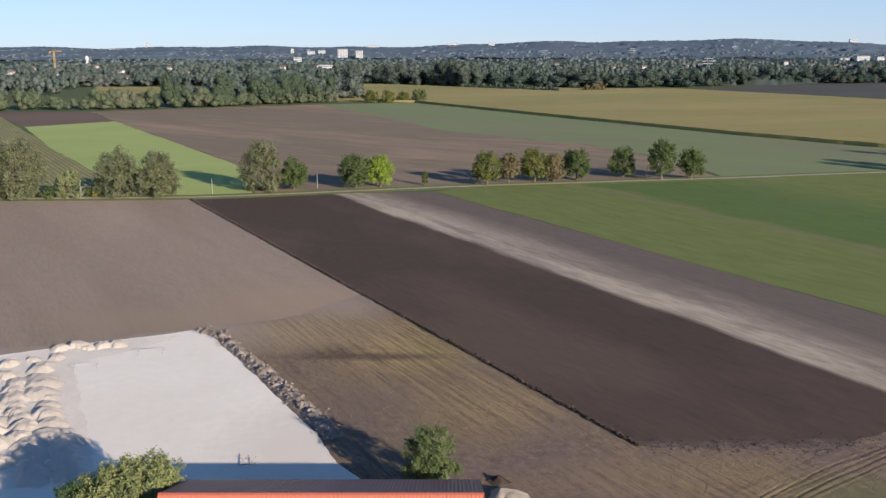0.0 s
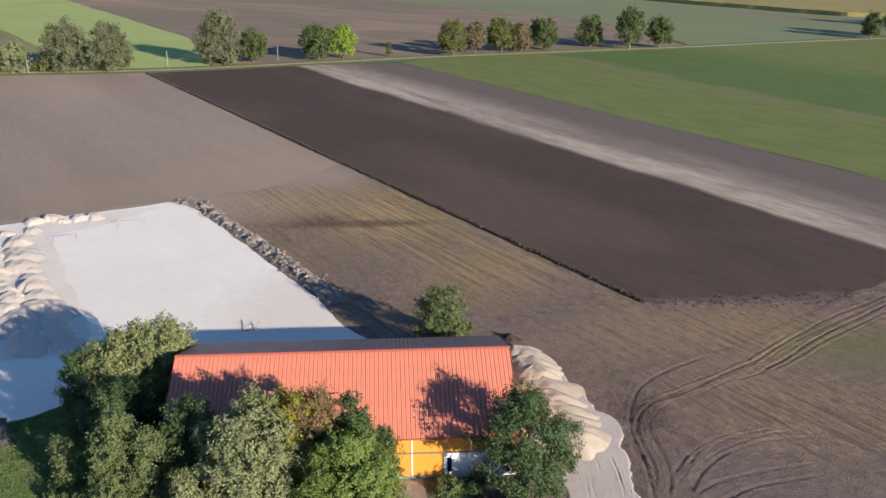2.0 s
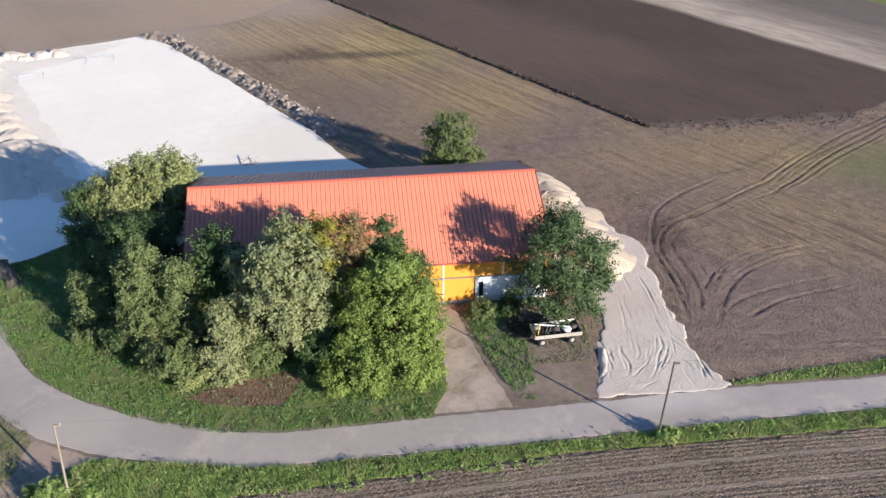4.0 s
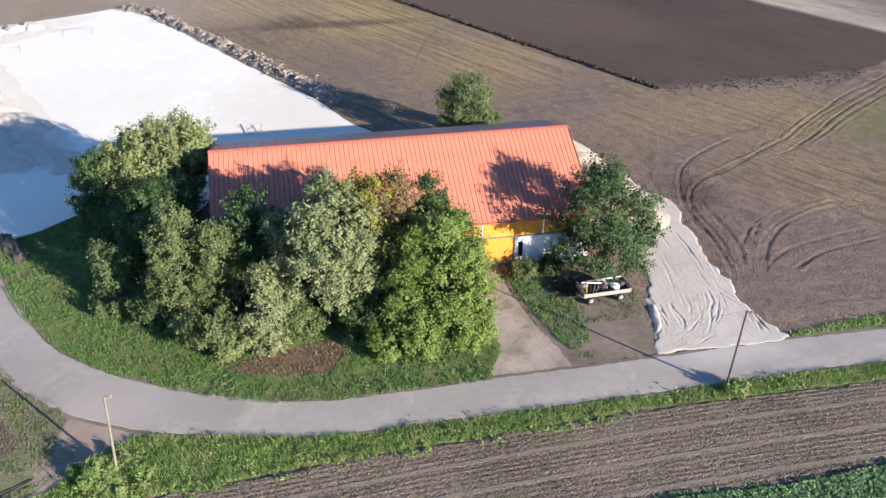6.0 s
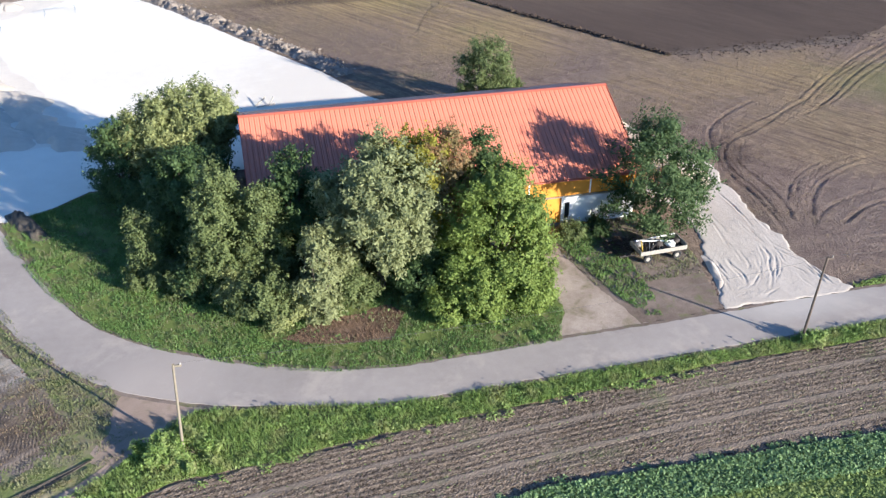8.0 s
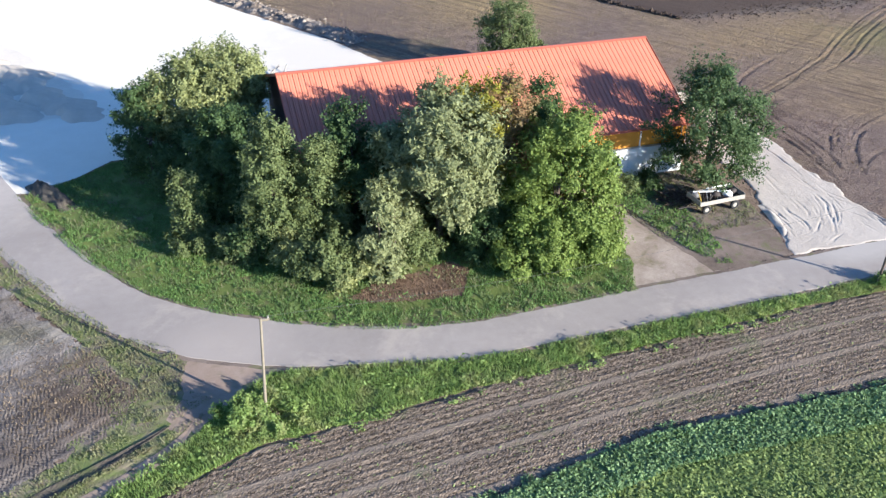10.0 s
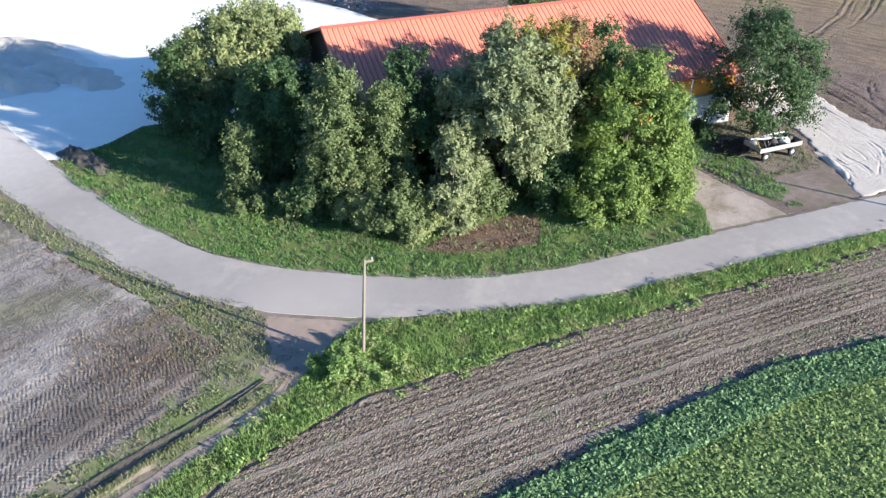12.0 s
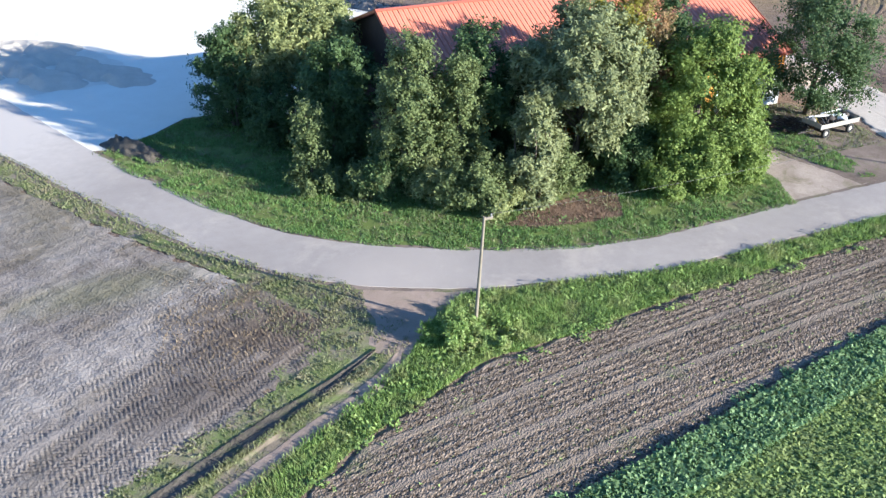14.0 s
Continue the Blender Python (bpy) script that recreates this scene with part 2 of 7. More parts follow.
def strip_field():
    """Dark ploughed land that turns into a pale dry strip, then into grey-brown land."""
    m, n, l, b = nodes_of("ploughed_strips", 0.95, 0.1)
    u = across(n, l)
    along = place(n, l, (1, 6, 1), FURROW_TURN)
    slow = noise_tex(n, l, place(n, l, (1, 2, 1), FURROW_TURN), 0.022, 3.0, 0.5)
    wav = noise_tex(n, l, along, 0.1, 4.0, 0.6, 0.3)
    fine = noise_tex(n, l, along, 0.9, 4.0, 0.65)
    grain = noise_tex(n, l, place(n, l), 5.0, 3.0, 0.7)
    shift = calc(n, l, "ADD", calc(n, l, "MULTIPLY", calc(n, l, "SUBTRACT", wav, 0.5), 7.0), calc(n, l, "MULTIPLY", calc(n, l, "SUBTRACT", slow, 0.5), 9.0))
    uu = calc(n, l, "ADD", u, shift)
    into = ramp(n, l, uu, 138.5, 141.0)
    out = ramp(n, l, uu, 165.0, 149.0)
    streak = ramp(n, l, calc(n, l, "ADD", calc(n, l, "MULTIPLY", wav, 0.8), calc(n, l, "MULTIPLY", fine, 0.2)), 0.42, 0.6)
    pale = calc(n, l, "MULTIPLY", out, calc(n, l, "ADD", calc(n, l, "MULTIPLY", streak, 0.65), 0.35))
    tone = ramp(n, l, calc(n, l, "ADD", calc(n, l, "MULTIPLY", fine, 0.4), calc(n, l, "MULTIPLY", grain, 0.6)), 0.35, 0.65)
    soil = blend(n, l, tone, (0.064, 0.045, 0.035), (0.104, 0.074, 0.057))
    soil = blend(n, l, ramp(n, l, slow, 0.44, 0.6), soil, blend(n, l, tone, (0.094, 0.066, 0.049), (0.138, 0.1, 0.074)))
    grey = blend(n, l, tone, (0.128, 0.1, 0.081), (0.19, 0.152, 0.124))
    dry = blend(n, l, tone, (0.37, 0.295, 0.215), (0.55, 0.455, 0.345))
    tc = n.new("ShaderNodeTexCoord")
    sep = n.new("ShaderNodeSeparateXYZ")
    l.new(tc.outputs["Object"], sep.inputs[0])
    mid = noise_tex(n, l, place(n, l, (2.5, 1, 1)), 0.5, 6.0, 0.7)
    end = ramp(n, l, calc(n, l, "ADD", sep.outputs["Y"], calc(n, l, "MULTIPLY", calc(n, l, "SUBTRACT", mid, 0.5), 9.0)), 126.0, 122.5)      # the plough was lifted here
    field = blend(n, l, into, soil, blend(n, l, pale, grey, dry))
    l.new(blend(n, l, end, field, blend(n, l, tone, (0.12, 0.089, 0.068), (0.245, 0.193, 0.15))), b.inputs["Base Color"])
    bump(n, l, b, calc(n, l, "ADD", fine, grain), 0.7, 0.1)
    return m


def green_field():
    """Young crop: yellowish green, a thin bare line, and a denser darker part beyond it."""
    m, n, l, b = nodes_of("young_green_crop", 0.95, 0.1)
    u = across(n, l)
    v = place(n, l, (1, 4, 1), FURROW_TURN)
    big = noise_tex(n, l, place(n, l), 0.018, 4.0, 0.6, 0.4)
    mid = noise_tex(n, l, v, 0.25, 5.0, 0.65)
    grain = noise_tex(n, l, place(n, l), 3.0, 3.0, 0.7)
    tone = ramp(n, l, calc(n, l, "ADD", calc(n, l, "MULTIPLY", mid, 0.5), calc(n, l, "MULTIPLY", grain, 0.5)), 0.35, 0.65)
    uu = calc(n, l, "ADD", u, calc(n, l, "MULTIPLY", calc(n, l, "SUBTRACT", big, 0.5), 26.0))
    light = blend(n, l, tone, (0.128, 0.155, 0.045), (0.198, 0.22, 0.075))
    dense = blend(n, l, tone, (0.09, 0.137, 0.04), (0.13, 0.182, 0.058))
    col = blend(n, l, calc(n, l, "MULTIPLY", ramp(n, l, uu, 238.0, 244.0), ramp(n, l, uu, 320.0, 285.0)), light, dense)
    bare = calc(n, l, "MULTIPLY", ramp(n, l, uu, 230.0, 237.0), ramp(n, l, uu, 243.0, 238.0))
    col = blend(n, l, calc(n, l, "MULTIPLY", bare, calc(n, l, "MULTIPLY", tone, 0.8)), col, (0.2, 0.175, 0.1))
    l.new(col, b.inputs["Base Color"])
    bump(n, l, b, calc(n, l, "ADD", mid, grain), 0.6, 0.06)
    return m


def drilled_soil():
    """Crumbly moist soil in drill rows; the wheel lanes are paler and finer, weeds tint it in patches."""
    m, n, l, b = nodes_of("drilled_soil", 0.95, 0.1)
    v = place(n, l)
    uv = n.new("ShaderNodeTexCoord").outputs["UV"]
    sep = n.new("ShaderNodeSeparateXYZ")
    l.new(uv, sep.inputs[0])
    row = calc(n, l, "SINE", calc(n, l, "MULTIPLY", sep.outputs["Y"], 2 * math.pi / 0.458))
    band = calc(n, l, "ABSOLUTE", calc(n, l, "SUBTRACT", calc(n, l, "FLOORED_MODULO", calc(n, l, "ADD", sep.outputs["Y"], 0.55), 2.75), 1.375))
    big = noise_tex(n, l, v, 0.13, 4.0, 0.6, 0.4)
    mid = noise_tex(n, l, v, 2.2, 4.0, 0.65)
    vor = n.new("ShaderNodeTexVoronoi")
    vor.inputs["Scale"].default_value = 11.0
    l.new(v, vor.inputs["Vector"])
    crumb = n.new("ShaderNodeSeparateColor")
    l.new(vor.outputs["Color"], crumb.inputs[0])
    t = calc(n, l, "ADD", calc(n, l, "MULTIPLY", crumb.outputs[0], 0.42), calc(n, l, "MULTIPLY", calc(n, l, "ADD", mid, big), 0.36))
    t = calc(n, l, "ADD", t, calc(n, l, "MULTIPLY", row, 0.07))
    soil = blend(n, l, ramp(n, l, t, 0.32, 0.84), (0.052, 0.038, 0.026), (0.315, 0.244, 0.182))
    lane = calc(n, l, "MULTIPLY", ramp(n, l, calc(n, l, "ADD", band, calc(n, l, "MULTIPLY", mid, 0.3)), 0.44, 0.24), 0.8)
    col = blend(n, l, lane, soil, blend(n, l, mid, (0.22, 0.172, 0.13), (0.31, 0.248, 0.192)))
    weed = calc(n, l, "MULTIPLY", ramp(n, l, noise_tex(n, l, v, 0.22, 5.0, 0.7), 0.56, 0.7), calc(n, l, "MULTIPLY", crumb.outputs[1], 0.8))
    l.new(blend(n, l, weed, col, (0.12, 0.15, 0.06)), b.inputs["Base Color"])
    bump(n, l, b, calc(n, l, "SUBTRACT", mid, calc(n, l, "MULTIPLY", vor.outputs["Distance"], 0.9)), 0.9, 0.06)
    return m


M["plough"] = drilled_soil()
M["green_crop"] = green_field()
M["strips"] = strip_field()


def stubble_land():
    """Bare soil with crumbs and, in large patches, golden stubble left in drill rows."""
    m, n, l, b = nodes_of("stubble_land", 0.95, 0.1)
    v = place(n, l)
    rows = place(n, l, (1, 7, 1), FURROW_TURN)
    big = noise_tex(n, l, v, 0.035, 5.0, 0.6, 0.5)
    mid = noise_tex(n, l, v, 0.6, 6.0, 0.7, 0.4)
    crumb = noise_tex(n, l, v, 4.5, 4.0, 0.75)
    streak = noise_tex(n, l, rows, 3.2, 5.0, 0.75)
    tone = calc(n, l, "ADD", calc(n, l, "MULTIPLY", mid, 0.5), calc(n, l, "MULTIPLY", crumb, 0.5))
    soil = blend(n, l, ramp(n, l, tone, 0.34, 0.66), (0.098, 0.067, 0.053), (0.305, 0.228, 0.184))
    straw = blend(n, l, ramp(n, l, calc(n, l, "ADD", calc(n, l, "MULTIPLY", streak, 0.75), calc(n, l, "MULTIPLY", crumb, 0.25)), 0.38, 0.62), (0.115, 0.08, 0.05), (0.42, 0.312, 0.178))
    lines = noise_tex(n, l, place(n, l, (1, 22, 1), FURROW_TURN), 1.1, 3.0, 0.6)
    straw = blend(n, l, ramp(n, l, lines, 0.52, 0.62), straw, (0.13, 0.092, 0.058))
    where = ramp(n, l, calc(n, l, "ADD", calc(n, l, "MULTIPLY", big, 0.8), calc(n, l, "MULTIPLY", mid, 0.2)), 0.44, 0.6)
    col = blend(n, l, calc(n, l, "MULTIPLY", where, 0.7), soil, straw)
    gold = blend(n, l, ramp(n, l, calc(n, l, "ADD", calc(n, l, "MULTIPLY", streak, 0.4), calc(n, l, "MULTIPLY", lines, 0.6)), 0.4, 0.6), (0.155, 0.106, 0.056), (0.52, 0.375, 0.175))
    col = spot(n, l, col, (-7, 166), (17, 24), gold, 0.85, mid)
    col = spot(n, l, col, (8, 140), (15, 16), gold, 0.6, mid)
    col = spot(n, l, col, (-1, 164), (9, 14), (0.25, 0.225, 0.085), 0.28, mid)
    col = spot(n, l, col, (38, 112), (28, 10), gold, 0.4, mid)
    col = spot(n, l, col, (58, 106), (15, 9), (0.16, 0.17, 0.065), 0.6, mid)
    green = ramp(n, l, noise_tex(n, l, v, 0.055, 5.0, 0.65), 0.58, 0.72)
    col = blend(n, l, calc(n, l, "MULTIPLY", green, 0.28), col, (0.15, 0.165, 0.06))
    for centre, half, much in (((-15, 162.4), (19, 2.6), 0.75), ((-22, 166), (7, 5), 0.75), ((20.5, 92), (3.5, 6), 0.7), ((19, 81), (3, 9), 0.35)):     # moist dark soil that was driven on
        col = spot(n, l, col, centre, half, (0.085, 0.062, 0.05), much, mid)
    for centre, half in (((-48, 176), (34, 13)), ((-24, 194), (13, 17)), ((-95, 165), (45, 14))):      # it fades into the harrowed land
        col = spot(n, l, col, centre, half, (0.372, 0.293, 0.227), 0.9, mid)
    col = spot(n, l, col, (-26, 178), (17, 15), gold, 0.5, mid)
    col = spot(n, l, col, (-16, 140), (11, 18), (0.2, 0.148, 0.112), 0.5, mid)
    col = spot(n, l, col, (32, 74), (26, 12), blend(n, l, ramp(n, l, tone, 0.36, 0.64), (0.132, 0.096, 0.078), (0.255, 0.196, 0.162)), 0.8, mid)
    l.new(col, b.inputs["Base Color"])
    bump(n, l, b, calc(n, l, "ADD", mid, crumb), 0.8, 0.2)
    return m


M["stubble"] = stubble_land()

# ---- helpers for shapes ----
def obj(name, mesh, material, parent=None, label="", smooth=False):
    if material:
        mesh.materials.append(material)
    mesh.polygons.foreach_set("use_smooth", np.full(len(mesh.polygons), bool(smooth)))
    ob = new(name, mesh)
    if parent:
        ob.parent = parent
    if label:
        ob["label"] = label
    return ob


def part(name, bm, material, parent, label="", smooth=False):
    me = bpy.data.meshes.new(name)
    bm.to_mesh(me)
    bm.free()
    return obj(name, me, material, parent, label, smooth)


def raw_mesh(name, verts, faces):
    """A mesh from numpy vertices and faces of one size."""
    verts, faces = np.asarray(verts, dtype=np.float32), np.asarray(faces, dtype=np.int32)
    me = bpy.data.meshes.new(name)
    k = faces.shape[1]
    me.vertices.add(len(verts))
    me.vertices.foreach_set("co", verts.ravel())
    me.loops.add(faces.size)
    me.loops.foreach_set("vertex_index", faces.ravel())
    me.polygons.add(len(faces))
    me.polygons.foreach_set("loop_start", np.arange(0, faces.size, k, dtype=np.int32))
    me.update(calc_edges=True)
    me.validate()
    return me


def grid_faces(nu, nv):
    a = (np.arange(nu - 1)[:, None] * nv + np.arange(nv - 1)[None, :]).ravel()
    return np.stack([a, a + nv, a + nv + 1, a + 1], 1)


def wob(x, y, scale, seed=0.0):
    """A cheap smooth wobble between about -1 and 1, from numpy arrays."""
    x, y = np.asarray(x) / scale + seed * 7.31, np.asarray(y) / scale - seed * 3.77
    return (np.sin(x + 1.7 * np.sin(y * 0.8 + seed)) + np.sin(y * 1.3 + 1.9 * np.sin(x * 0.7)) + np.sin((x + y) * 2.1 + 1.3 * np.sin(x * 1.9 - y))
            + 0.6 * np.sin((x * 3.7 - y * 2.9) + 2.0 * np.sin(y * 2.3))) / 3.6


def inside(poly, x, y):
    x, y = np.asarray(x, dtype=float), np.asarray(y, dtype=float)
    hit = np.zeros(x.shape, bool)
    for (ax, ay), (bx, by) in zip(poly, poly[1:] + poly[:1]):
        if ay != by:
            hit ^= ((ay > y) != (by > y)) & (x < (bx - ax) * (y - ay) / (by - ay) + ax)
    return hit


def fray(poly, step, amount, seed=0):
    """The outline cut into short steps, moved in wide bays and in small notches, so that the edge is uneven."""
    out = []
    fine = min(step, 0.3) if step < 1.1 else step
    for (ax, ay), (bx, by) in zip(poly, poly[1:] + poly[:1]):
        d = math.hypot(bx - ax, by - ay)
        k = max(1, int(d / fine))
        for i in range(k):
            f = i / k
            x, y = ax + (bx - ax) * f, ay + (by - ay) * f
            w = amount * float(wob(x, y, step * 1.7, seed) + 0.6 * wob(x, y, step * 0.6, seed + 2) + 0.5 * wob(x, y, fine * 0.5, seed + 4))
            out.append((x - (by - ay) / d * w, y + (bx - ax) / d * w))
    return out


def sheet(name, poly, z, material, label, category, step=0, amount=0.0, seed=0, kind="structure"):
    """A flat field with an uneven outline, laid on the ground."""
    pts = fray(poly, step, amount, seed) if step else poly
    bm = bmesh.new()
    f = bm.faces.new([bm.verts.new((x, y, z)) for x, y in pts])
    if f.normal.z < 0 or sum(ax * by - bx * ay for (ax, ay), (bx, by) in zip(pts, pts[1:] + pts[:1])) < 0:
        bmesh.ops.reverse_faces(bm, faces=[f])
    return tagged(part(name, bm, material, None), label, category, kind=kind)


def box_bm(bm, x0, y0, z0, x1, y1, z1):
    r = bmesh.ops.create_cube(bm, size=1)
    for v in r["verts"]:
        v.co = ((x0 + x1) / 2 + v.co.x * (x1 - x0), (y0 + y1) / 2 + v.co.y * (y1 - y0), (z0 + z1) / 2 + v.co.z * (z1 - z0))
    return r["verts"]


def box(x0, y0, z0, x1, y1, z1, bevel=0.0):
    bm = bmesh.new()
    box_bm(bm, x0, y0, z0, x1, y1, z1)
    if bevel:
        bmesh.ops.bevel(bm, geom=bm.edges[:], offset=bevel, segments=1, affect="EDGES")
    return bm


def tube(path, radii, sides=8):
    """Vertices and quads of a tapered tube along a path."""
    path = np.asarray(path, dtype=float)
    tan = np.gradient(path, axis=0)
    tan /= np.linalg.norm(tan, axis=1)[:, None] + 1e-9
    ref = np.where(np.abs(tan[:, 2:3]) > 0.9, np.array([[1.0, 0, 0]]), np.array([[0, 0, 1.0]]))
    a = np.cross(tan, ref)
    a /= np.linalg.norm(a, axis=1)[:, None]
    b = np.cross(tan, a)
    ang = np.arange(sides) / sides * 2 * np.pi
    ring = path[:, None] + np.asarray(radii)[:, None, None] * (np.cos(ang)[None, :, None] * a[:, None] + np.sin(ang)[None, :, None] * b[:, None])
    k = len(path)
    i, j = np.meshgrid(np.arange(k - 1), np.arange(sides), indexing="ij")
    f = np.stack([i * sides + j, i * sides + (j + 1) % sides, (i + 1) * sides + (j + 1) % sides, (i + 1) * sides + j], -1).reshape(-1, 4)
    return ring.reshape(-1, 3), f


def tubes_mesh(name, many, sides=8):
    vs, fs, k = [], [], 0
    for p, r in many:
        v, f = tube(p, r, sides)
        vs.append(v)
        fs.append(f + k)
        k += len(v)
    return raw_mesh(name, np.concatenate(vs), np.concatenate(fs))


# ---- ground, roads and fields ----
def far_rise(x, y):
    """The land rises gently towards low hills at the horizon."""
    r = np.hypot(x, y)
    a = np.arctan2(x, y)
    top = 33 - 5 * np.tanh(-a * 6) + 26 * np.exp(-((a - 0.3) / 0.13) ** 2) + 14 * np.exp(-((a - 0.13) / 0.1) ** 2) + 4 * np.sin(a * 23) + 3 * np.sin(a * 61 + 1)
    s = np.clip((r - 2300) / 2500, 0, 1)
    return top * s * s * (3 - 2 * s)


def ground():
    rad = np.concatenate([np.linspace(0, 2200, 23), np.linspace(2300, 4980, 40)])
    ang = np.linspace(0, 2 * np.pi, 241)
    r, a = np.meshgrid(rad, ang, indexing="ij")
    x, y = r * np.sin(a), r * np.cos(a)
    me = raw_mesh("ground", np.stack([x, y, far_rise(x, y) - 0.06], -1).reshape(-1, 3), grid_faces(len(rad), len(ang)))
    return tagged(obj("ground", me, M["meadow"], smooth=True), "dark green countryside stretching to low wooded hills", "ground", kind="structure")


ground()
LANE = [(-700, 322), (-300, 333), (-171, 340.6), (-98, 344.5), (-42, 358), (8.5, 371.4), (70, 384), (130, 396), (206, 413.5), (420, 455), (800, 520)]
FUR_A, FUR_B = (29.3, 123.3), (-97, 339)                        # the ends of the open furrow
sheet("field_stubble", [(-220, 20), (420, 20), (420, 131), (66, 129), (32, 129), FUR_A, (-19.5, 206.5), (-33, 188), (-48, 181), (-87, 167), (-220, 150)], -0.03, M["stubble"],
      "bare brown stubble land with faint green regrowth", "field", 4.0, 1.6, 1)
sheet("field_harrowed", [(-600, 130), (-220, 140), (-87, 157), (-48, 171), (-33, 176), (-10, 190), FUR_B, (-171, 337), (-300, 329), (-600, 320)], -0.035, M["harrowed"],
      "harrowed light brown field with faint drill lines", "field", 5.0, 0.9, 2)
sheet("field_ploughed", [FUR_A, (33, 122.6), (36.5, 123.7), (40, 122.0), (43, 122.9), (47, 121.7), (51, 123.0), (55, 121.8), (60, 122.6), (66, 121.5), (90, 122.6), (420, 124), (300, 180), (97.6, 188.3), (-3.2, 356.8), (-42, 353.5), FUR_B], -0.01, M["strips"],
      "dark ploughed field fading into a pale dry strip", "field", 4.0, 0.35, 3)
sheet("field_green", [(-3.2, 357.5), (97.6, 188.3), (135, 124), (900, 124), (900, 530), (420, 450), (206, 409), (130, 392), (70, 380), (8.5, 367)], 0.0, M["green_crop"],
      "young green crop on a flat field", "field", 6.0, 0.5, 4)


def ribbon(name, path, width, z, material, label, category, thick=0.05):
    """A road laid along a path, with a cambered top and sides down to the ground."""
    p = np.array(path, dtype=float)
    q = []
    for i in range(len(p) - 1):
        p0, p1, p2, p3 = p[max(i - 1, 0)], p[i], p[i + 1], p[min(i + 2, len(p) - 1)]
        k = max(2, int(np.linalg.norm(p2[:2] - p1[:2]) / (0.3 if width == 4 else 3)))
        for t in np.arange(k) / k:
            q.append(0.5 * ((2 * p1) + (p2 - p0) * t + (2 * p0 - 5 * p1 + 4 * p2 - p3) * t * t + (3 * p1 - p0 - 3 * p2 + p3) * t ** 3))
    q.append(p[-1])
    q = np.array(q)
    tan = np.gradient(q[:, :2], axis=0)
    tan /= np.linalg.norm(tan, axis=1)[:, None]
    nor = np.stack([-tan[:, 1], tan[:, 0]], 1)
    w = q[:, 2] if q.shape[1] > 2 else np.full(len(q), width)
    off = np.array([-0.51, -0.5, -0.25, 0, 0.25, 0.5, 0.51])
    zz = np.array([-thick, 0, 0.012, 0.016, 0.012, 0, -thick])
    left, right = [0.09 * wob(q[:, 0], q[:, 1], 1.1, k) + 0.07 * wob(q[:, 0], q[:, 1], 0.35, k + 5) for k in (1, 2)]
    wide = off[None, :] * w[:, None] + np.where(off < -0.4, right[:, None], 0) + np.where(off > 0.4, left[:, None], 0)
    xy = q[:, None, :2] + nor[:, None] * wide[:, :, None]
    v = np.concatenate([xy, np.broadcast_to(z + zz[None, :, None], (*xy.shape[:2], 1))], -1)
    me = raw_mesh(name, v.reshape(-1, 3), grid_faces(len(q), 7)[:, ::-1])
    return tagged(obj(name, me, material), label, category, kind="structure")


ribbon("lane_verge", LANE, 11, 0.02, M["lawn"], "grassy verge on both sides of the lane", "grass")
ribbon("lane", LANE, 3.0, 0.04, M["drive"], "pale narrow lane between the fields", "road")
# beyond the lane
def beyond(x0, x1):
    return [(x, float(np.interp(x, [q[0] for q in LANE], [q[1] for q in LANE])) + 2.2) for x in np.arange(x0, x1 + 1, (x1 - x0) / 6)]


sheet("field_rows", [*beyond(-600, -122), (-162, 413), (-361, 734), (-600, 760)], 0.0, M["row_crop"], "row crop with olive green plant rows", "field", 12, 0.6, 5)
sheet("field_bright", [*beyond(-121, -76), (-101.7, 439), (-252, 690), (-300, 643), (-225, 512), (-162, 413)], 0.005, M["bright_green"], "bright green grassland", "field", 10, 0.6, 6)
sheet("field_far_dark", [(-361, 734), (-300, 643), (-252, 690), (-310, 790), (-420, 776)], 0.0, M["dark_soil"], "dark brown ploughed field", "field", 10, 0.6, 7)
sheet("field_far_brown", [*beyond(-75, 126), (121, 423), (108, 486), (84, 530), (42, 572), (0, 620), (-60, 760), (-124, 885), (-310, 790), (-252, 690), (-101.7, 439)], 0.0, M["far_brown"],
      "wide brown field with faint lighter streaks", "field", 12, 2.0, 8)
sheet("field_far_green", [*beyond(126, 640), (700, 560), (460, 700), (254, 510), (186, 592), (82, 743), (-28, 909), (-124, 885), (-60, 758), (0, 618), (42, 570), (84, 528), (108, 484), (121, 421)], 0.01, M["far_green"],
      "thin green crop over brown soil", "field", 12, 3.0, 9)
CORN = [(254, 512), (186, 594), (82, 745), (-28, 911), (-72, 928), (-150, 1312), (27, 1228), (180, 1160), (300, 1154), (460, 926), (640, 640), (560, 480), (420, 440)]


def corn_field():
    """Standing corn: a block two metres high with an uneven top and ragged sides."""
    pts = fray(CORN, 4.0, 0.5, 3)
    top = [bm_z for bm_z in (2.3 + 0.25 * wob([p[0] for p in pts], [p[1] for p in pts], 3.0))]
    bm = bmesh.new()
    lo = [bm.verts.new((x, y, -0.05)) for x, y in pts]
    hi = [bm.verts.new((x, y, t)) for (x, y), t in zip(pts, top)]
    k = len(pts)
    for i in range(k):
        bm.faces.new((lo[i], lo[(i + 1) % k], hi[(i + 1) % k], hi[i]))
    f = bm.faces.new(hi)
    bmesh.ops.triangulate(bm, faces=[f])
    bmesh.ops.recalc_face_normals(bm, faces=bm.faces[:])
    return tagged(part("field_corn", bm, M["corn"], None), "ripe yellow corn standing in a tall block", "field", kind="structure")


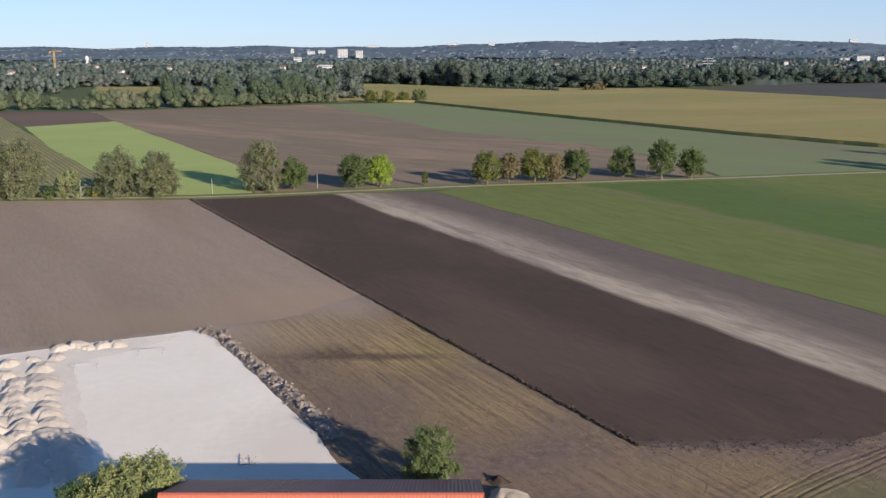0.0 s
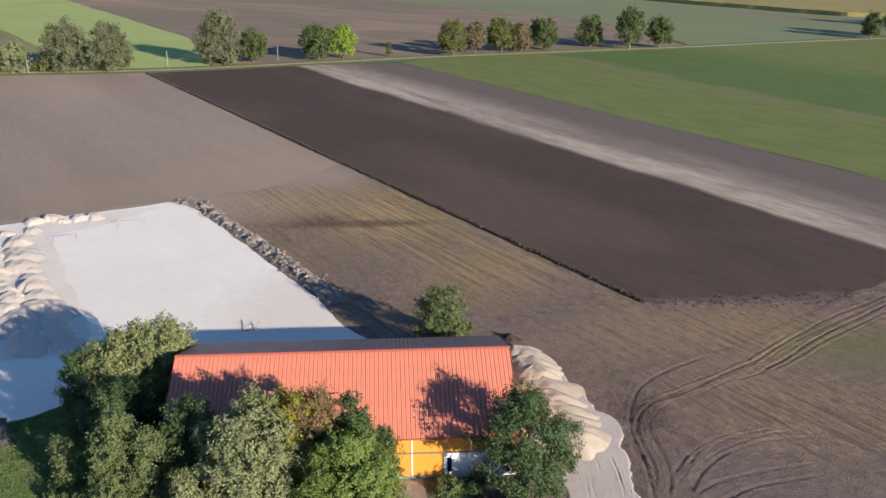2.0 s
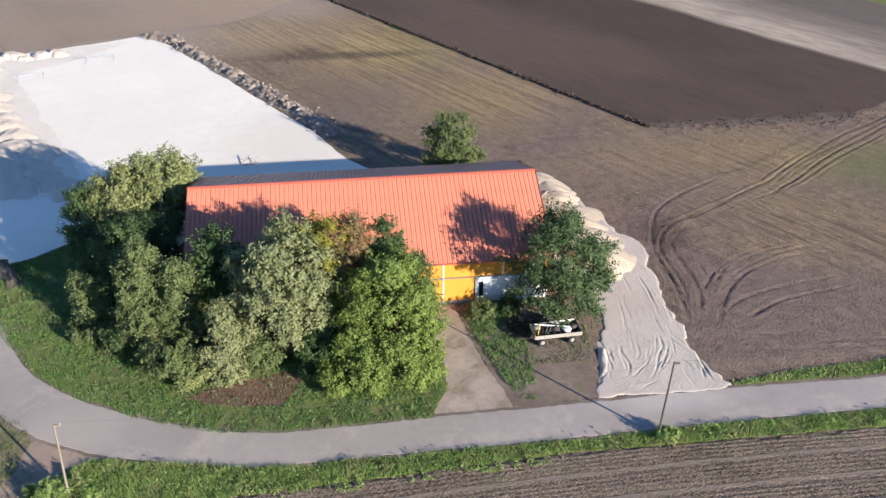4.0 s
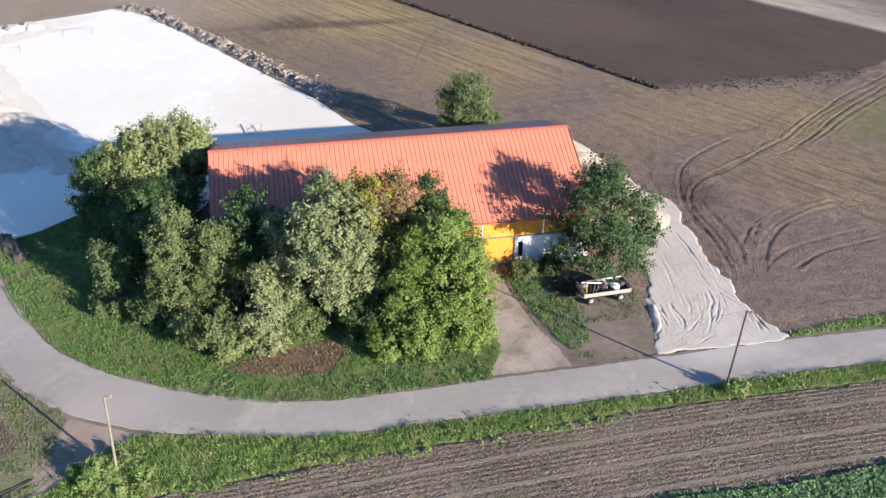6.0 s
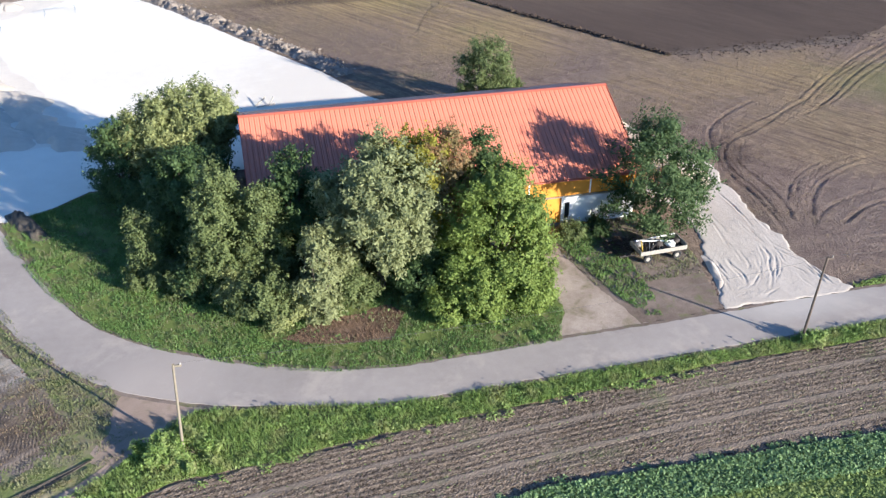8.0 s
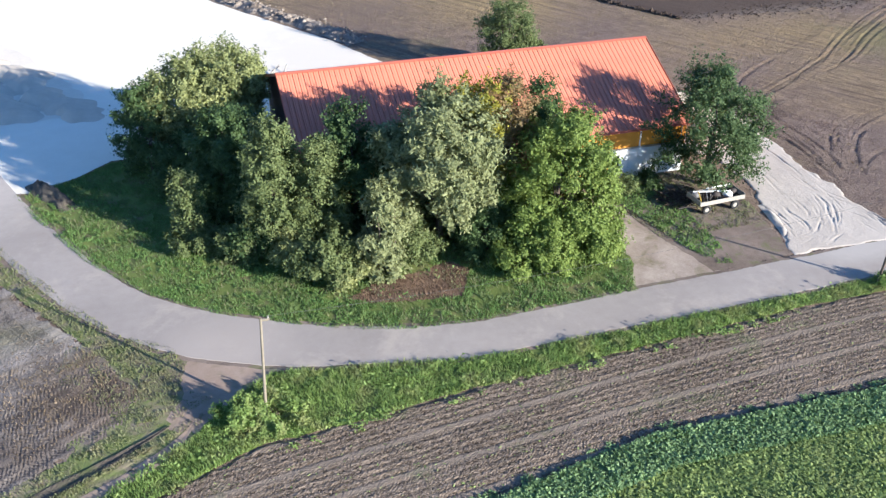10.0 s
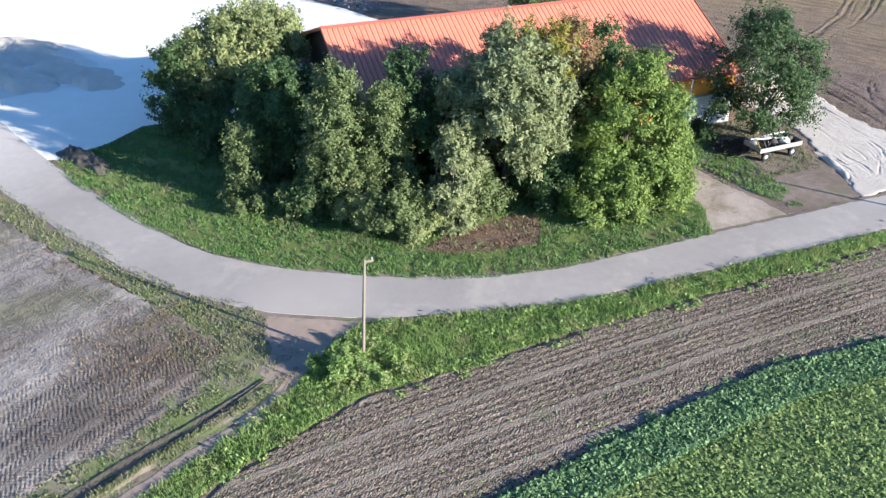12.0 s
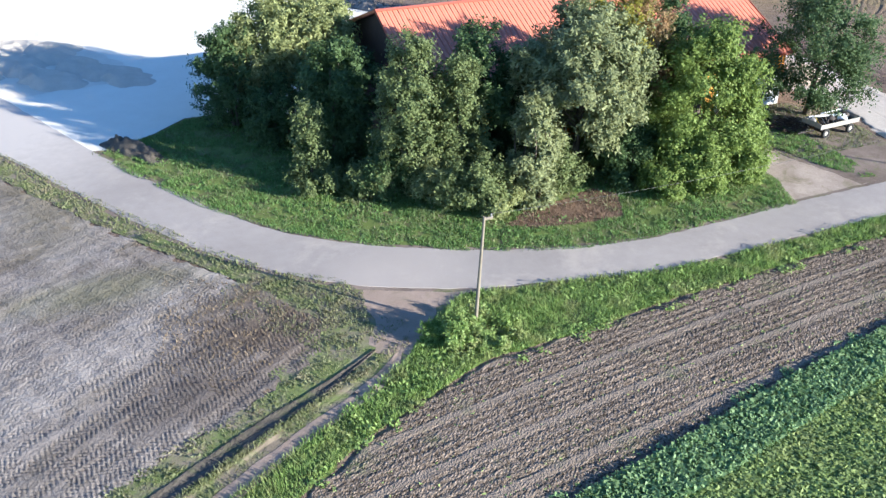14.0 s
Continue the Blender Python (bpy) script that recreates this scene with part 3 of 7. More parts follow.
corn_field()
sheet("field_far_dark", [(300, 1156), (460, 928), (1100, 900), (1200, 1350), (628, 1409), (420, 1260)], 0.02, M["far_dark"], "dark bare field beside the corn", "field", 20, 3, 11)
sheet("field_far_yellow", [(-150, 1312), (-60, 935), (-110, 930), (-240, 1330)], 0.02, M["corn"], "ripe yellow field between trees", "field", 20, 3, 12)
sheet("field_far_pale", [(-420, 1080), (-300, 1080), (-290, 1240), (-480, 1250)], 0.02, M["corn"], "pale dry meadow behind the trees", "field", 20, 3, 13)

# ---- near ground ----
ROAD = [(90, 61.5, 4.0), (60, 62.0, 4.0), (33, 62.2, 4.0), (16, 62.3, 4.1), (0, 61.9, 4.1), (-10, 61.8, 4.0), (-17, 61.6, 3.8), (-24, 61.7, 3.9), (-31, 63.3, 4.2), (-36, 65.0, 4.8), (-41.5, 68.0, 5.0),
        (-46.5, 72.6, 4.6), (-51, 79.5, 4.6), (-55.5, 88.5, 4.8), (-60, 98.5, 5.6), (-65.5, 111, 6.6), (-72, 124, 7.0), (-90, 150, 6.5)]
ribbon("road_shoulder", [(x, y, w + 0.75) for x, y, w in ROAD], 4, 0.022, M["yard_soil"], "strip of bare earth along the road's edges", "earth", 0.04)
ribbon("road", ROAD, 4, 0.045, M["asphalt"], "worn grey asphalt farm road in a wide bend", "road", 0.04)
sheet("track_mouth", [(-49.5, 57.5), (-50.5, 68.5), (-46, 69.5), (-42, 68.0), (-36, 63.4), (-39, 58), (-42, 56)], 0.009, M["track"], "grassy earth where track and road meet", "earth", 0.6, 0.3, 14)
sheet("road_junction", [(-34.5, 62.6), (-40, 66.0), (-42.6, 67.2), (-42.4, 64.6), (-43.0, 61.4), (-44.0, 58.8), (-42.0, 57.6), (-39.9, 60.2), (-38.4, 61.6)], 0.016, M["dust"], "dusty gravel mouth of a farm track", "gravel", 0.35, 0.3, 3)
SAND = [(-52.3, 178.5), (-45.6, 172.6), (-33.8, 152), (-24, 135), (-19.6, 127.8), (-15.2, 117.5), (-10, 111), (-7, 103), (-7, 100), (-33, 100), (-36, 92), (-41, 98.5), (-47, 98.4), (-50, 95.6), (-53.5, 93.4), (-56, 94),
        (-62.5, 107), (-69, 120), (-84, 143), (-110, 146), (-112, 158), (-85, 163.3), (-69, 171.2), (-60, 174.5)]
sheet("sand_yard", SAND, 0.03, M["sand"], "wide yard of pale levelled sand", "sand", 1.5, 0.22, 5)
PAD = [(5.0, 64.4), (8.5, 64.2), (12, 64.3), (17.4, 64.5), (16.3, 67.5), (15.9, 70.5), (16.1, 74.0), (16.0, 77.5), (16.6, 82), (16.9, 86), (17.4, 89), (16.6, 92.2), (15.2, 94), (14.6, 98), (13, 103), (11.4, 107.5), (6.4, 109),
       (6.0, 88), (9.0, 82), (8.6, 77), (7.6, 72.8), (7.0, 69.4), (5.4, 66)]
sheet("field_tyre_marked", [(-66.8, 50), (-66.8, 99), (-76, 118), (-200, 118), (-200, 20), (-110, 22)], 0.0, M["tread"], "greyish worked soil beyond the bend", "field", 2, 0.3, 31)
sheet("sand_bed", [(-70, 158), (-67.5, 154), (-52.5, 123), (-48, 111), (-62, 110), (-74, 124), (-100, 148), (-100, 157), (-85, 162.2), (-69, 170.4), (-58, 174.5), (-53.5, 175.4), (-60, 166.5)], 0.036, M["bed_sand"], "beige sand spread under the tipped loads", "sand", 1.2, 0.5, 32)
sheet("drive", [(-11, 63.3), (-6.6, 63.5), (-1.2, 63.6), (-2.2, 67), (-3.0, 70.7), (-3.8, 75), (-4.4, 80.6), (-11.6, 80.6), (-10.8, 76), (-8.6, 72.5), (-8.9, 68)], 0.008, M["drive"], "dusty gravel drive to the barn door", "gravel", 0.5, 0.4, 7)
LAWN = [(-55.6, 93), (-53.2, 88), (-49.5, 80.0), (-45, 73.4), (-40.4, 69.2), (-36, 66.6), (-31, 65.0), (-27, 63.8), (-22.8, 63.4), (-16, 63.3), (-9.6, 63.6), (-7.8, 68), (-7.6, 72.5), (-9.6, 76), (-10.5, 80.8), (-31, 80.8), (-33, 92),
        (-36, 94), (-41, 98), (-47, 98), (-50, 95.4)]
sheet("lawn", LAWN, 0.015, M["lawn"], "rough green grass round the trees", "grass", 0.8, 0.32, 8)
GREEN = [(-2.6, 64.2), (5.2, 64.6), (5.6, 68), (6.6, 72.8), (7.0, 77), (5, 80.8), (-5.4, 80.8), (-4.8, 75), (-4.0, 70.7), (-3.2, 67)]
sheet("grass_patch", GREEN, 0.012, M["yard_soil"], "patchy trodden grass beside the barn", "grass", 0.8, 0.2, 9)
VERGE = [(-39.6, 60.4), (-37.2, 62.1), (-31.3, 61.1), (-23.5, 59.6), (-17.3, 59.5), (0.7, 59.6), (13.4, 60.0), (33, 60.1), (90, 59.4), (90, 57.6), (31, 58.0), (0, 58.2), (-7.1, 57.7), (-16, 57.2), (-25.1, 56.7), (-33.5, 55.8), (-38.8, 55.6),
         (-46.8, 52.2), (-56, 46.5), (-60, 44), (-62, 46), (-52.8, 51.4), (-47.4, 54.4), (-42.6, 57.4)]
sheet("grass_verge", VERGE, 0.02, M["lawn"], "lush green roadside verge", "grass", 0.7, 0.2, 10)
VERGE_L = [(-42.6, 61.8), (-44.8, 65.6), (-46.0, 68.4), (-49.8, 74.2), (-54.6, 82.5), (-58.6, 90.0), (-64.0, 100.5), (-70, 112), (-72.5, 111), (-66.0, 98.0), (-60.6, 88.4), (-56.6, 81.0), (-51.8, 73.2), (-48.0, 67.6), (-45.4, 63.4)]
sheet("grass_verge", VERGE_L, 0.015, M["track"], "strip of rough grass along the bend", "grass", 0.7, 0.2, 11)
TRACK = [(-41.0, 60.6), (-42.4, 57.6), (-47.4, 54.4), (-52.8, 51.4), (-62, 46), (-90, 30), (-92, 34), (-64, 50), (-57.4, 53.8), (-52.1, 56.4), (-46.2, 59.6), (-43, 62.4)]
sheet("farm_track", TRACK, 0.012, M["track"], "earth farm track with a grassy middle", "track", 0.7, 0.15, 12)
VERGE_R = [(17.5, 64.7), (35, 64.7), (60, 64.4), (90, 63.9), (90, 65.8), (60, 66.6), (35, 66.8), (24, 66.2), (17.5, 65.3)]
sheet("grass_verge", VERGE_R, 0.015, M["lawn"], "narrow grassy road edge", "grass", 0.7, 0.2, 13)


def smooth_path(path, step):
    """A path through the given points, in short even steps."""
    p = np.array(path, dtype=float)
    q = []
    for i in range(len(p) - 1):
        p0, p1, p2, p3 = p[max(i - 1, 0)], p[i], p[i + 1], p[min(i + 2, len(p) - 1)]
        k = max(2, int(np.linalg.norm(p2 - p1) / step))
        for t in np.arange(k) / k:
            q.append(0.5 * ((2 * p1) + (p2 - p0) * t + (2 * p0 - 5 * p1 + 4 * p2 - p3) * t * t + (3 * p1 - p0 - 3 * p2 + p3) * t ** 3))
    return np.array(q + [p[-1]])


def pressed(x, y, path, width, deep, lug=0.0):
    """How far a wheel that rolled along a path pressed the soil down, and the ridges that it pushed up beside it."""
    q = smooth_path(path, 0.8)
    h = np.zeros(x.shape)
    s0, far = np.zeros(x.shape), np.full(x.shape, 9.0)
    run, total = 0.0, float(np.linalg.norm(np.diff(q, axis=0), axis=1).sum())
    for a, b in zip(q[:-1], q[1:]):
        d = b - a
        n = float(np.hypot(*d)) + 1e-9
        i0, i1 = np.searchsorted(x[:, 0], (min(a[0], b[0]) - 1.6, max(a[0], b[0]) + 1.6))
        j0, j1 = np.searchsorted(y[0], (min(a[1], b[1]) - 1.6, max(a[1], b[1]) + 1.6))
        if i1 > i0 and j1 > j0:
            sx, sy = x[i0:i1, j0:j1] - a[0], y[i0:i1, j0:j1] - a[1]
            f = np.clip((sx * d[0] + sy * d[1]) / (n * n), 0, 1)
            dist = np.hypot(sx - f * d[0], sy - f * d[1])
            better = dist < far[i0:i1, j0:j1]
            far[i0:i1, j0:j1] = np.where(better, dist, far[i0:i1, j0:j1])
            s0[i0:i1, j0:j1] = np.where(better, run + f * n, s0[i0:i1, j0:j1])
        run += n
    end = np.clip(np.minimum(s0, total - s0) / 1.5, 0, 1)
    depth = deep * end * (1 + 0.5 * wob(x, y, 0.9, width * 9))
    h = -depth * np.exp(-(far / width) ** 4) + 0.8 * depth * np.exp(-((far - 1.45 * width) / (0.45 * width)) ** 2)
    return h + np.where(far < width, lug * end * np.sin(s0 * 2 * np.pi / 0.5), 0)


def soft_border(ok, rounds):
    """1 well inside a mask, falling to 0 at its border."""
    e = ok.astype(float)
    for _ in range(rounds):
        e = (2 * e + np.roll(e, 1, 0) + np.roll(e, -1, 0) + np.roll(e, 1, 1) + np.roll(e, -1, 1)) / 6
    e = np.clip(e * 2 - 1, 0, 1)
    return e * e * (3 - 2 * e)


def rutted(name, poly, step, paths, material, label, category, z, rough, seed, copies, whole=True):
    """Soft ground that was driven over again and again: each path is repeated beside itself, some of them for a short way."""
    rng = np.random.default_rng(seed)
    xs, ys = [p[0] for p in poly], [p[1] for p in poly]
    gx, gy = np.arange(min(xs), max(xs) + step, step), np.arange(min(ys), max(ys) + step, step)
    x, y = np.meshgrid(gx, gy, indexing="ij")
    h = rough * (wob(x, y, 1.3, seed) + 0.7 * wob(x, y, 0.45, seed + 1) + 0.5 * rng.normal(size=x.shape))
    for path, width, deep in paths:
        if whole:
            h += pressed(x, y, path, width, deep, 0.2 * deep)
        for _ in range(copies):
            p = smooth_path(path, 2.5 if whole else 1.6)
            if len(p) < 4:
                continue
            m = int(rng.integers(3, len(p))) if whole else 3 if len(p) < 5 else int(rng.integers(3, 5))
            i0 = int(rng.integers(0, len(p) - m + 1))
            t = np.gradient(p, axis=0)
            t /= np.linalg.norm(t, axis=1)[:, None] + 1e-9
            off = rng.normal(scale=0.9 if whole else 0.6) + rng.normal(scale=0.12, size=len(p))
            p = p + np.stack([-t[:, 1], t[:, 0]], 1) * off[:, None]
            h += pressed(x, y, p[i0:i0 + m], width * rng.uniform(0.5, 1.0), deep * rng.uniform(0.25, 0.75))
    ok = inside(poly, x + 0.5 * wob(x, y, 1.7, seed) + 0.2 * wob(x, y, 0.4, seed), y + 0.5 * wob(x, y, 1.6, 3 + seed) + 0.2 * wob(x, y, 0.4, seed + 7))
    edge = soft_border(ok, 30 if whole else 8)                 # it runs out flat at its border
    f = grid_faces(len(gx), len(gy))
    f = f[ok.ravel()[f].all(1)]
    used = np.unique(f)
    back = np.zeros(x.size, np.int32)
    back[used] = np.arange(len(used))
    v = np.stack([x, y, np.maximum((z + h) * edge - 0.035 * (1 - edge), -0.034)], -1).reshape(-1, 3)[used]
    return tagged(obj(name, raw_mesh(name, v, back[f]), material, smooth=True), label, category, kind="structure")


def lay_uv(me, uv):
    """Texture coordinates in metres, one pair for each vertex."""
    layer = me.uv_layers.new(name="rows")
    idx = np.empty(len(me.loops), dtype=np.int32)
    me.loops.foreach_get("vertex_index", idx)
    layer.data.foreach_set("uv", np.asarray(uv, dtype=np.float32)[idx].ravel())


def drilled(name, poly, material, label):
    """Fine drill rows beside the road, bending slightly; wheel lanes are pressed in at even steps."""
    rng = np.random.default_rng(3)
    u, v = np.meshgrid(np.arange(-63, 33, 0.105), np.arange(36, 62, 0.078), indexing="ij")
    x, y = u, v + 0.069 * u - 0.0011 * (u + 15) ** 2
    vv = v + 0.05 * wob(x, v * 0.3, 2.0)
    band = (vv + 0.55) % 2.75 - 1.375
    smooth = np.exp(-(band / 0.18) ** 4)                        # the lane that a wheel pressed flat
    row = np.sin(vv * 2 * np.pi / 0.458)
    h = 0.07 + (1 - 0.9 * smooth) * ((0.016 + 0.014 * wob(x * 0.12, v, 1.1, 5)) * row * (0.6 + 0.5 * wob(x, y, 0.5, 3)) + 0.014 * wob(x * 0.06, vv, 0.35, 7) + 0.011 * np.clip(rng.normal(size=x.shape), -1.2, 2.4)) + 0.008 * wob(x, y, 0.6)
    h -= 0.055 * np.exp(-((np.abs(band) - 0.29) / 0.09) ** 2) * (0.5 + 0.5 * wob(x, y, 1.1, 2))
    ok = inside(poly, x + 0.3 * wob(x, y, 0.9), y + 0.3 * wob(x, y, 0.8, 3))
    f = grid_faces(*u.shape)
    f = f[ok.ravel()[f].all(1)]
    used = np.unique(f)
    back = np.zeros(x.size, np.int32)
    back[used] = np.arange(len(used))
    h = (h + 0.02) * soft_border(ok, 9) - 0.02
    me = raw_mesh(name, np.stack([x, y, h], -1).reshape(-1, 3)[used], back[f])
    lay_uv(me, np.stack([x, vv], -1).reshape(-1, 2)[used])
    return tagged(obj(name, me, material), label, "field", kind="structure")


DRILL = [(-62, 43.5), (-56, 46.2), (-46.8, 52), (-38.8, 55.5), (-33.5, 55.7), (-25.1, 56.6), (-16, 57.1), (-7, 57.6), (0, 58.1), (31, 57.9), (32, 50.6), (8.4, 48.8), (-16.1, 49.6), (-24.6, 48.1), (-33, 46.4), (-39, 45.4), (-48, 42.8), (-58, 39.5)]
drilled("field_drilled", DRILL, M["plough"], "freshly drilled brown soil in fine rows")


def tyre_lanes(x, y, way, width, seed, often):
    """Prints of lugged tyres: lanes along a way, each with its chevrons; often says where they lie."""
    u, v = way[0] * x + way[1] * y, -way[1] * x + way[0] * y
    vv = v + 0.35 * wob(u, u * 0, 8.0, seed) + 0.5 * wob(u, v, 13.0, seed + 6)
    no = np.floor(vv / width)
    c = (vv / width - no - 0.5) * width
    on = (np.abs(c) < 0.42 * width) & (wob(u + no * 13, no * 5, 5.0, seed + 2) + 0.4 * wob(u, v, 1.2, seed) > -often)
    flip = np.where(np.sin(no * 2.4) > 0, 1.0, -1.0)
    return np.where(on, 0.05 * np.tanh(1.8 * np.sin((u + flip * np.abs(c) * 1.0) * 2 * np.pi / 0.27 + no)) - 0.014, 0.004 * wob(u, v, 0.2, seed))


def tread_height(x, y):
    along_track = -0.541 * x + 0.841 * y - 75                       # metres away from the farm track
    by_road = np.clip((0.88 * x + 0.48 * y + 12.0) / 4.0, -1, 1)      # close to the verge
    h = 0.035 * wob(x, y, 1.7) + 0.02 * wob(x, y, 0.6, 1) + 0.008 * np.clip(np.random.default_rng(4).normal(size=x.shape), -1.5, 1.5)
    first = tyre_lanes(x, y, (-0.841, -0.541), 0.6, 0, 0.75 + 0.45 * wob(x, y, 2.6, 9) - along_track / 10)
    second = tyre_lanes(x, y, (-0.48, 0.877), 0.7, 4, 0.25)
    h += np.where(along_track < 9 + 3 * wob(x, y, 3.0), first, np.where(by_road > -0.2, second, 0.6 * first + 0.6 * second))
    h -= 0.03 * np.exp(-((along_track - 1.2 - 0.3 * wob(x, y, 6.0)) / 0.35) ** 2)
    return h + 0.055


TREAD = [(-45.2, 62.2), (-46.4, 59.8), (-51.9, 56.3), (-57.1, 53.7), (-63.7, 49.9), (-66.4, 48.6), (-67, 52), (-67, 99.5), (-66.0, 98.0), (-60.6, 88.4), (-56.6, 81.0), (-51.8, 73.2), (-48.0, 67.6)]
def tyre_field():
    """The printed soil, on a grid that lies along the tractor's way."""
    u, v = np.meshgrid(np.arange(-6, 34, 0.058), np.arange(68, 122, 0.115), indexing="ij")
    x, y = -0.841 * u - 0.541 * v, -0.541 * u + 0.841 * v
    ok = inside(TREAD, x + 0.5 * wob(x, y, 0.5), y + 0.5 * wob(x, y, 0.4, 3))
    f = grid_faces(*u.shape)
    f = f[ok.ravel()[f].all(1)]
    used = np.unique(f)
    back = np.zeros(x.size, np.int32)
    back[used] = np.arange(len(used))
    edge = soft_border(ok, 9)
    me = raw_mesh("field_tyre_marked", np.stack([x, y, (tread_height(x, y) + 0.01) * edge - 0.01], -1).reshape(-1, 3)[used], back[f][:, ::-1])
    return tagged(obj("field_tyre_marked", me, M["tread"], smooth=True), "greyish soil printed with tractor tyre treads", "field", kind="structure")


tyre_field()
BEET = [(-60, 38.5), (-48, 42.6), (-39, 45.2), (-33, 46.2), (-24.6, 47.9), (-16.1, 49.4), (8.4, 48.6), (32, 50.4), (32, 28), (-60, 22)]
sheet("field_beet", BEET, 0.02, M["beet_soil"], "soil shaded by dense beet leaves", "field", 0.6, 0.15, 15)

# ---- plants ----
def leaf_sprays(base, out, count, length, form, rng, droop=0.0):
    """Leaf places and ways: short leafy twigs that stand out from the crown's skin."""
    k = len(base)
    up = np.array([0, 0, 1.0])
    axis = out * 0.8 + up * (0.5 - droop) + 0.4 * rng.normal(size=(k, 3))
    axis /= np.linalg.norm(axis, axis=1)[:, None]
    rep = rng.integers(0, k, count)
    span = (length * rng.uniform(0.5, 1.4, k))[rep][:, None]
    f = rng.random((count, 1))
    pos = base[rep] + axis[rep] * span * (f - 0.45) + rng.normal(size=(count, 3)) * span * (0.27 - 0.15 * f)
    nor = out[rep] * form + up * 0.3 + 0.55 * rng.normal(size=(count, 3))
    return pos, nor / (np.linalg.norm(nor, axis=1)[:, None] + 1e-9)


def crown(h, r, low, seed, cone=0.0, bumps=1.0):
    """A crown: height, radius, bottom of the leaves, how far it narrows to the top, how uneven its skin is."""
    return {"h": h, "r": r, "low": low, "seed": seed, "cone": cone, "bumps": bumps}


def skin(c, a, f):
    """The crown's radius at an angle and a share of its height."""
    dome = np.where(f < 0.4, 0.74 + 0.26 * np.sin(np.clip(f, 0, 0.4) / 0.4 * 1.5708), np.sqrt(np.clip(1 - ((f - 0.4) / 0.6) ** 2, 0, 1)))
    prof = (1 - c["cone"]) * dome + c["cone"] * np.clip(1.06 - f, 0, 1) ** 0.75
    ca, sa, z = np.cos(a), np.sin(a), f * (c["h"] - c["low"]) / c["r"]
    return c["r"] * prof * (1 + c["bumps"] * (0.17 * wob(ca, sa + 0.7 * z, 0.34, c["seed"]) + 0.1 * wob(ca + 0.5 * z, sa - 0.8 * z, 0.15, c["seed"] + 3)))


def boughs(tip, out, size, k, rng):
    """Twig places gathered on boughs: each bough is a loose tuft that reaches out of the crown; some twigs lie deeper inside."""
    m = len(tip)
    reach = size * rng.uniform(0.6, 1.5, m)
    pick = rng.choice(m, k, p=reach ** 2 / (reach ** 2).sum())
    along_ = rng.random((k, 1)) ** 0.7
    side = rng.normal(size=(k, 3)) * 0.42 * (1.15 - 0.6 * along_)
    p = tip[pick] + reach[pick][:, None] * (out[pick] * (1.5 * along_ - 1.15) + side)
    way = out[pick] + 0.7 * side / 0.42
    return p, way / np.linalg.norm(way, axis=1)[:, None]


def crown_places(c, k, rng):
    """Twig places and outward ways over a crown's skin."""
    size = 0.31 * c["r"] ** 0.62 * (1.0 if c["r"] < 4.5 else 1.12)
    tall = c["h"] - c["low"]
    m = max(10, int(1.15 * 5.0 * c["r"] * tall / (3.14 * size * size)))
    a, f = rng.uniform(0, 6.2832, 4 * m), rng.random(4 * m)
    ok = rng.random(4 * m) * c["r"] * 1.25 < skin(c, a, f) + 0.3 * c["r"]
    a, f = a[ok][:m], f[ok][:m]
    rad = skin(c, a, f)
    slope = (skin(c, a, np.minimum(f + 0.03, 0.999)) - skin(c, a, np.maximum(f - 0.03, 0))) / (0.06 * tall)
    out = np.stack([np.cos(a), np.sin(a), np.clip(-slope, -0.4, 3.0) + 0.15], 1)
    out /= np.linalg.norm(out, axis=1)[:, None]
    q = np.where(rng.random(len(a)) < 0.2, rng.uniform(0.4, 0.75, len(a)), rng.uniform(0.78, 1.06, len(a)))
    tip = np.stack([np.cos(a) * rad * q, np.sin(a) * rad * q, c["low"] + tall * f * (0.88 + 0.12 * q)], 1)
    return boughs(tip, out, size * 1.15, k, rng)


def lobe_places(lobes, k, rng):
    """The same over several rounded masses (x, y, z, rx, ry, rz), outside one another."""
    lob = np.array(lobes, dtype=float)
    area = lob[:, 3] * lob[:, 4] + lob[:, 3] * lob[:, 5] + lob[:, 4] * lob[:, 5]
    m = int(area.sum() * 4.2 / 1.1)
    pick = rng.choice(len(lob), 2 * m, p=area / area.sum())
    d = rng.normal(size=(2 * m, 3))
    d /= np.linalg.norm(d, axis=1)[:, None]
    p = lob[pick, :3] + d * lob[pick, 3:] * rng.uniform(0.72, 1.08, (2 * m, 1))
    near = (((p[:, None] - lob[None, :, :3]) / lob[None, :, 3:]) ** 2).sum(-1)
    near[np.arange(2 * m), pick] = 9
    ok = near.min(1) > 0.55
    out = d / lob[pick, 3:]
    out[:, 2] += 0.05
    return boughs(p[ok][:m], (out / np.linalg.norm(out, axis=1)[:, None])[ok][:m], 0.72, k, rng)


def leaf_points(pos, nor, size, rng, long=1.0):
    """One small pointed leaf at each place."""
    n = len(pos)
    t = rng.normal(size=(n, 3))
    t -= nor * (t * nor).sum(1)[:, None]
    t /= np.linalg.norm(t, axis=1)[:, None] + 1e-9
    s_ = np.cross(nor, t)
    k = size * rng.uniform(0.55, 1.4, n)[:, None]
    v = np.stack([pos - t * k * 0.5 * long - s_ * k * 0.42, pos - t * k * 0.42 * long + s_ * k * 0.42, pos + t * k * 0.62 * long], 1)
    return v.reshape(-1, 3), np.arange(n * 3).reshape(n, 3)


M["bark"] = plain("bark", (0.12, 0.095, 0.07), 0.9, vary=0.4, scale=4, bump_h=0.03)


